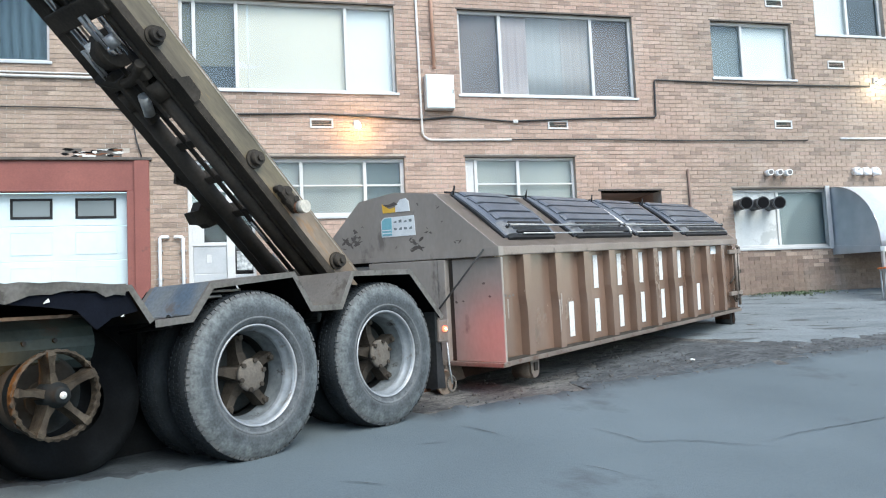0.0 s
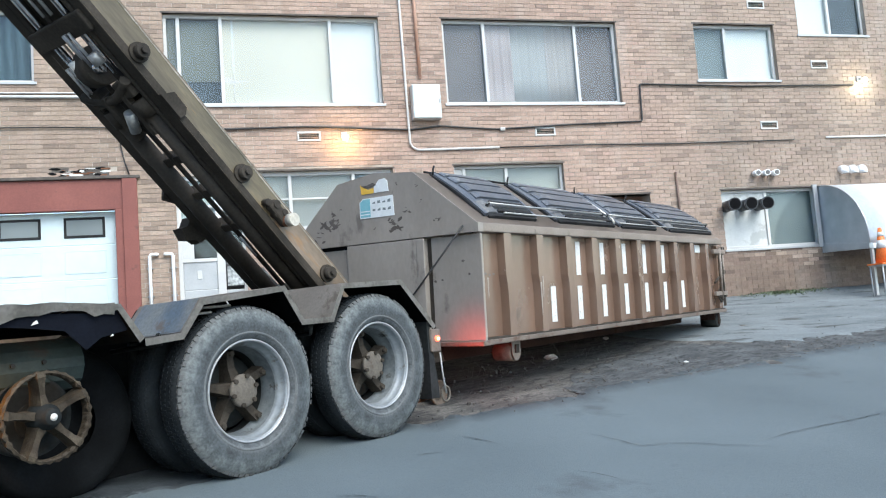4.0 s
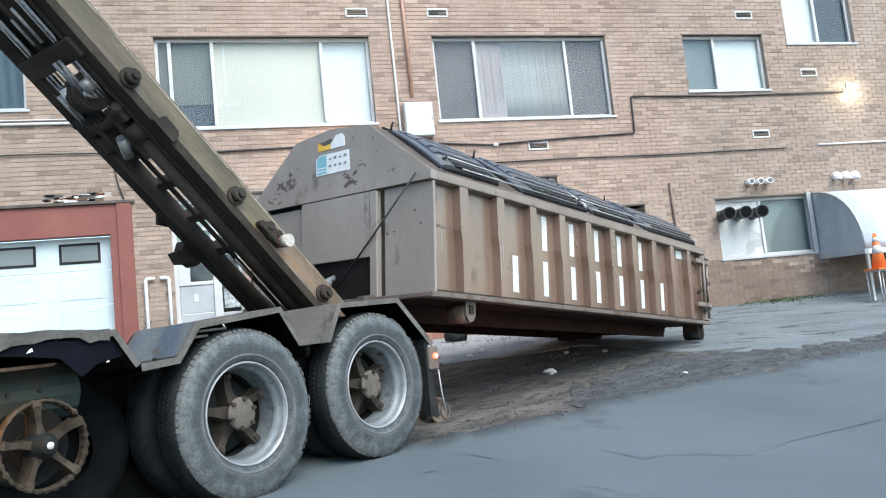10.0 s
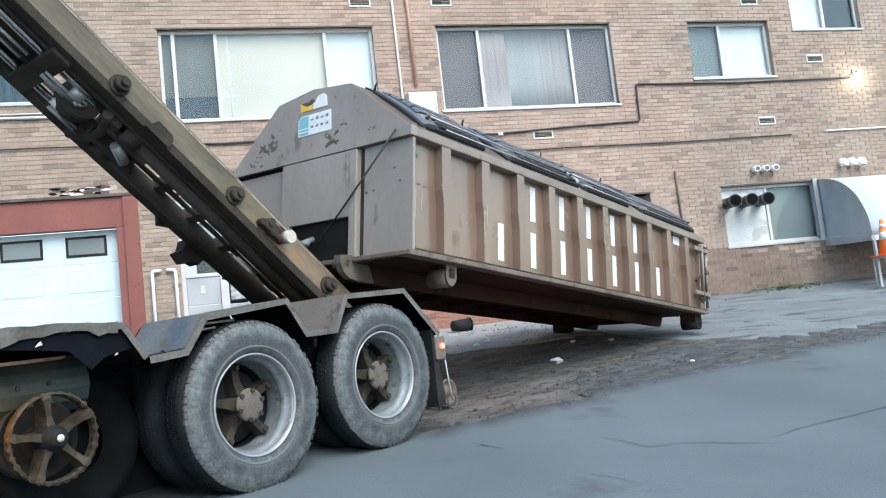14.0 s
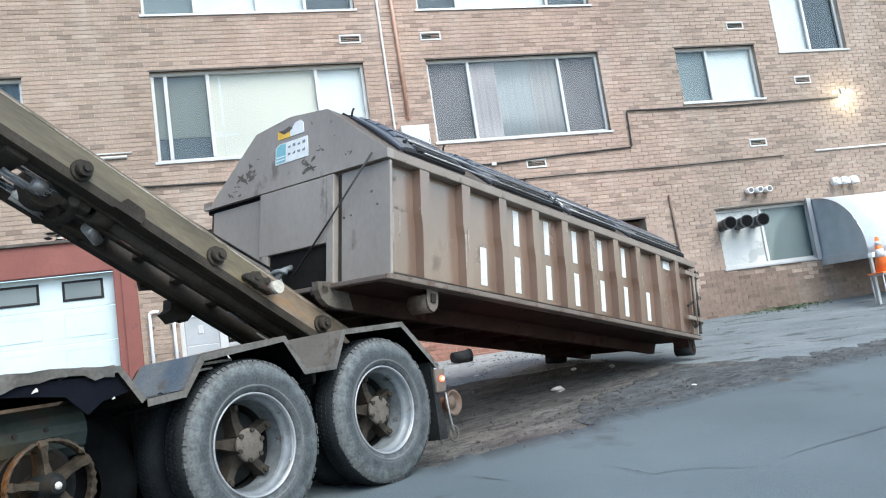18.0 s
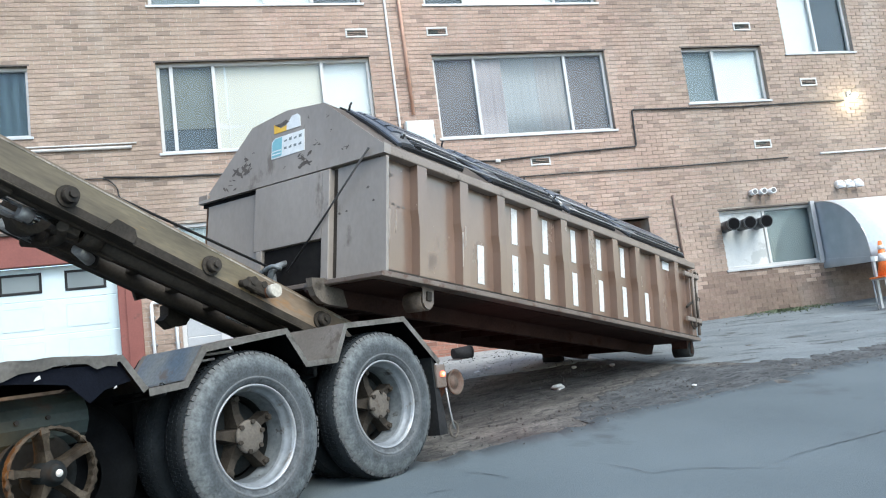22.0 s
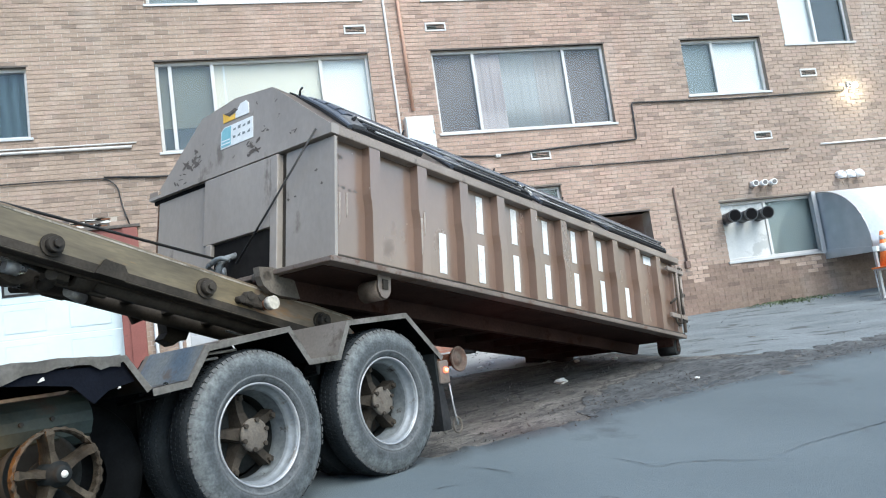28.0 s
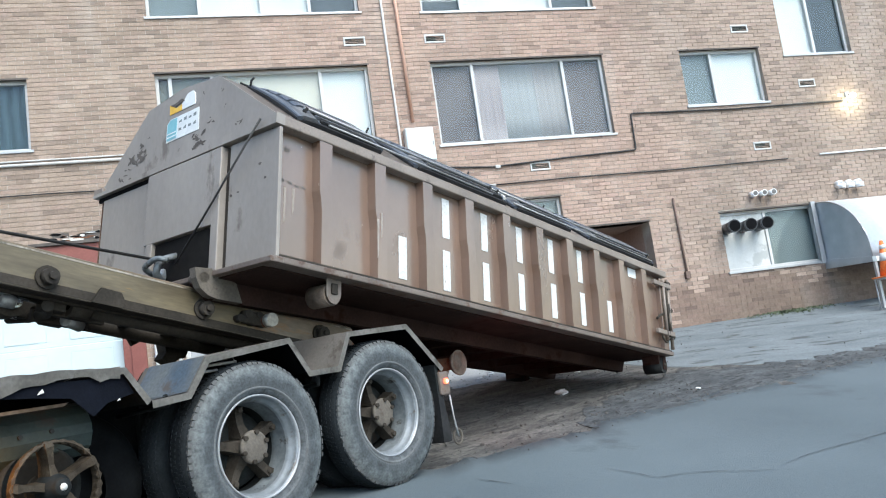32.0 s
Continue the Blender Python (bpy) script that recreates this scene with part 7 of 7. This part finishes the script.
def weeds():
    rng = random.Random(4)
    verts, faces = [], []
    for _ in range(700):
        x = rng.choice((rng.gauss(10.5, 0.25), rng.gauss(10.7, 0.35), rng.gauss(10.3, 0.4), rng.gauss(10.5, 0.3), rng.uniform(9.4, 11.6)))
        y = WALL - 0.03 - abs(rng.gauss(0, 0.20))
        z = ground_z(x, y) + 0.02
        h, a, w = rng.uniform(0.01, 0.04), rng.uniform(0, 6.3), rng.uniform(0.008, 0.02)
        k = len(verts)
        dx, dy = math.cos(a), math.sin(a)
        lean = rng.uniform(0.2, 0.9) * h
        verts += [(x - dy * w, y + dx * w, z), (x + dy * w, y - dx * w, z), (x + dx * lean + dy * w * .6, min(y + dy * lean - dx * w * .6, WALL - 0.01), z + h * 0.7), (x + dx * lean * 1.5, min(y + dy * lean * 1.5, WALL - 0.01), z + h)]
        faces += [(k, k + 1, k + 2), (k, k + 2, k + 3)]
    me = bpy.data.meshes.new("weeds")
    me.from_pydata(verts, [], faces)
    me.materials.append(M["leaf"])
    tagged(new("weeds", me), "low green weeds along the foot of the wall", "weeds", kind="stuff")


weeds()


# ---------------------------------------------------------------- bricks, last of the structure
def build_bricks():
    rng = random.Random(17)
    verts, faces, singles = [], [], []
    old_v, old_f = [], []
    red_v, red_f = [], []
    rows = int((Z1 - Z0) / COURSE)
    for r in range(rows):
        z = Z0 + r * COURSE
        x = X0 - (LENGTH / 2 if r % 2 else 0.0)
        while x < X1:
            xa, xb = x, x + LENGTH - JOINT
            za, zb = z, z + COURSE - JOINT
            x += LENGTH
            pieces = [(xa, xb)]
            for a, b, c, d in OPEN.values():
                if zb > c + 0.004 and za < d - 0.004:
                    nxt = []
                    for p, q in pieces:
                        if q <= a or p >= b:
                            nxt.append((p, q)); continue
                        if p < a - 0.02: nxt.append((p, a))
                        if q > b + 0.02: nxt.append((b, q))
                    pieces = nxt
            for p, q in pieces:
                if q - p < 0.02:
                    continue
                if -2.65 < p < -1.70 and 4.30 < z < 4.46 and rng.random() < 0.6:
                    continue
                y = WALL - rng.uniform(0.0, 0.004)
                if 3.0 < p < 4.0 and 5.6 < z < 9.3 and len(singles) < 300 and q - p > LENGTH - JOINT - 0.001:
                    singles.append((p, y, za)); continue
                old = p > 7.9 + rng.uniform(-0.4, 0.4) and z < 2.42 + 0.12 * math.sin(p * 2.1) + rng.uniform(-0.22, 0.26)
                red = 1.0 < p < 6.6 and z < 2.05
                vs, fs = (old_v, old_f) if old else ((red_v, red_f) if red else (verts, faces))
                k = len(vs)
                yb = WALL + 0.012
                if old:
                    q, zb = q + 0.006, z + COURSE - 0.005
                vs += [(p, y, za), (q, y, za), (q, y, zb), (p, y, zb), (p, yb, za), (q, yb, za), (q, yb, zb), (p, yb, zb)]
                fs += [(k, k + 1, k + 2, k + 3), (k + 4, k + 5, k + 1, k), (k + 3, k + 2, k + 6, k + 7), (k + 4, k, k + 3, k + 7), (k + 1, k + 5, k + 6, k + 2)]
    me = bpy.data.meshes.new("brickwork")
    me.from_pydata(verts, [], faces)
    me.materials.append(M["brick_stuff"])
    ob = new("brickwork", me)
    ob.parent = wall
    tagged(ob, "tan and brown bricks in running bond", kind="stuff")
    me = bpy.data.meshes.new("old_brickwork")
    me.from_pydata(old_v, [], old_f)
    me.materials.append(M["brick_old"])
    ob = new("old_brickwork", me)
    ob.parent = wall
    tagged(ob, "older, dirtier brown bricks low on the wall", kind="stuff")
    me = bpy.data.meshes.new("red_brickwork")
    me.from_pydata(red_v, [], red_f)
    me.materials.append(M["brick_red"])
    ob = new("red_brickwork", me)
    ob.parent = wall
    tagged(ob, "redder bricks at the foot of the wall", kind="stuff")
    one = B()
    box(one, 0, LENGTH - JOINT, 0, 0.014, 0, COURSE - JOINT)
    bme = mesh_of("brick", one)
    bme.materials.append(M["brick"])
    for p in singles:
        b = new("brick", bme)
        b.parent = wall
        b.location = p


build_bricks()


# ---------------------------------------------------------------- what moves
# seconds, place along the truck, across it, height, roll, tilt, turn
LOAD = [
    (0, 2.784, 0.03, -0.118, 2.16, 3.38, 0.22), (0.5, 2.761, 0.052, -0.088, 1.95, 3.01, -0.09), (1, 2.757, 0.064, -0.035, 1.75, 2.7, -0.18),
    (1.5, 2.725, 0.052, 0.005, 1.68, 2.27, -0.07), (2, 2.69, 0.027, 0.047, 1.73, 1.8, 0.14), (2.5, 2.656, 0.01, 0.062, 1.87, 1.77, 0.38),
    (3, 2.616, -0.008, 0.095, 2.12, 1.35, 0.58), (3.5, 2.587, -0.004, 0.125, 2.31, 1.18, 0.75), (5.5, 2.461, 0.023, 0.268, 2.72, -0.04, 0.72),
    (6, 2.407, 0.047, 0.31, 2.85, -0.45, 0.75), (6.5, 2.346, 0.039, 0.384, 2.62, -1.11, 0.58), (7, 2.287, 0.038, 0.437, 2.42, -1.67, 0.53),
    (7.5, 2.231, 0.031, 0.486, 2.36, -2.12, 0.55), (8, 2.18, 0.025, 0.532, 2.39, -2.54, 0.6), (8.5, 2.122, 0.026, 0.577, 2.45, -2.96, 0.57),
    (9, 2.097, 0.035, 0.611, 2.44, -3.24, 0.5), (9.5, 2.06, 0.046, 0.703, 2.42, -4.04, 0.48), (10, 2.018, 0.046, 0.747, 2.46, -4.52, 0.47),
    (10.5, 1.981, 0.042, 0.779, 2.49, -4.78, 0.45), (11, 1.951, 0.049, 0.809, 2.53, -5.02, 0.38), (11.5, 1.931, 0.064, 0.838, 2.61, -5.36, 0.3),
    (12, 1.912, 0.084, 0.878, 2.66, -5.71, 0.3), (12.5, 1.854, 0.065, 0.906, 2.68, -5.93, 0.29), (13, 1.796, 0.059, 0.947, 2.59, -6.35, 0.32),
    (13.5, 1.752, 0.061, 0.976, 2.55, -6.63, 0.33), (14, 1.705, 0.06, 1.016, 2.53, -7.01, 0.3), (14.5, 1.663, 0.066, 1.051, 2.51, -7.34, 0.28),
    (16.5, 1.538, 0.057, 1.089, 2.57, -7.77, 0.4), (17, 1.521, 0.057, 1.09, 2.58, -7.86, 0.46), (17.5, 1.512, 0.062, 1.094, 2.56, -7.88, 0.44),
    (18, 1.51, 0.072, 1.092, 2.5, -7.84, 0.36), (18.5, 1.481, 0.073, 1.091, 2.44, -7.81, 0.26), (19, 1.473, 0.078, 1.095, 2.4, -7.77, 0.21),
    (19.5, 1.459, 0.068, 1.085, 2.43, -7.86, 0.35), (20, 1.443, 0.06, 1.078, 2.45, -7.76, 0.42), (20.5, 1.421, 0.049, 1.074, 2.46, -7.74, 0.44),
    (21, 1.422, 0.058, 1.073, 2.41, -7.7, 0.47), (21.5, 1.414, 0.056, 1.068, 2.36, -7.68, 0.45), (22, 1.396, 0.056, 1.066, 2.33, -7.67, 0.45),
    (22.5, 1.387, 0.054, 1.062, 2.34, -7.68, 0.48), (23, 1.389, 0.057, 1.061, 2.38, -7.64, 0.53), (23.5, 1.372, 0.056, 1.053, 2.39, -7.59, 0.52),
    (24, 1.36, 0.056, 1.051, 2.41, -7.58, 0.48), (24.5, 1.344, 0.051, 1.043, 2.38, -7.49, 0.47), (25, 1.331, 0.046, 1.04, 2.33, -7.43, 0.46),
    (25.5, 1.272, 0.052, 1.058, 2.16, -7.71, 0.49), (27.5, 0.958, 0.102, 1.148, 0.49, -8.71, 0.3), (28, 0.887, 0.106, 1.161, 0.21, -8.83, 0.26),
    (28.5, 0.822, 0.106, 1.17, 0.09, -8.94, 0.3), (29, 0.749, 0.096, 1.177, 0.06, -9.08, 0.34), (29.5, 0.684, 0.092, 1.182, 0.08, -9.15, 0.35),
    (30, 0.629, 0.092, 1.188, 0.14, -9.19, 0.43), (30.5, 0.559, 0.085, 1.19, 0.27, -9.24, 0.48), (31, 0.488, 0.08, 1.195, 0.4, -9.35, 0.48),
    (31.5, 0.407, 0.066, 1.212, 0.54, -9.58, 0.47), (32, 0.276, 0.045, 1.221, 0.71, -9.85, 0.22),
]
# seconds, tilt of the hoist
TILT = [
    (0, 43.28), (0.5, 43.09), (1, 43.15), (1.5, 43.34), (2, 43.27), (2.5, 43.45), (3, 43.55), (3.5, 43.57), (5.5, 43.47), (6, 43.46),
    (6.5, 43.51), (7, 43.47), (7.5, 43.61), (8, 43.56), (8.5, 43.53), (9, 43.36), (9.5, 43.49), (10, 43.55), (10.5, 43.54), (11, 43.47),
    (11.5, 42.77), (12, 42.25), (12.5, 41.53), (13, 40.95), (13.5, 39.98), (14, 39.62), (14.5, 38.96), (16.5, 34.35), (17, 33.19), (17.5, 31.84),
    (18, 30.49), (18.5, 29.18), (19, 28.33), (19.5, 27.5), (20, 26.71), (20.5, 26.12), (21, 25.33), (21.5, 24.51), (22, 23.74), (22.5, 22.9),
    (23, 22.07), (23.5, 21.22), (24, 20.38), (24.5, 19.55), (25, 18.85), (25.5, 18.39), (27.5, 16.64), (28, 16.09), (28.5, 15.71), (29, 15.3),
    (29.5, 14.78), (30, 14.43), (30.5, 14.08), (31, 13.75), (31.5, 13.49), (32, 13.12),
]


def tilt_at(t):
    for (a, x), (b, y) in zip(TILT, TILT[1:]):
        if t <= b:
            return x + (y - x) * (t - a) / (b - a)
    return TILT[-1][1]


def load_pose(s, y, z, roll, tilt, turn):
    return TRUCK @ pose(s, y, z, roll, -tilt, turn)


def cable_pose(t, way):
    end = load_pose(*way) @ Vector((-0.16, 1.15, 0.17))
    start = hoist_pose(tilt_at(t)) @ Vector((-4.6, 1.15, 0.31))
    return Matrix.Translation(end) @ (end - start).to_track_quat("X", "Z").to_matrix().to_4x4()


def motions():
    walk(container, [(t, load_pose(*way)) for t, *way in LOAD])
    walk(hoist, [(t, hoist_pose(a)) for t, a in TILT])
    walk(cable, [(t, cable_pose(t, way)) for t, *way in LOAD])


motions()
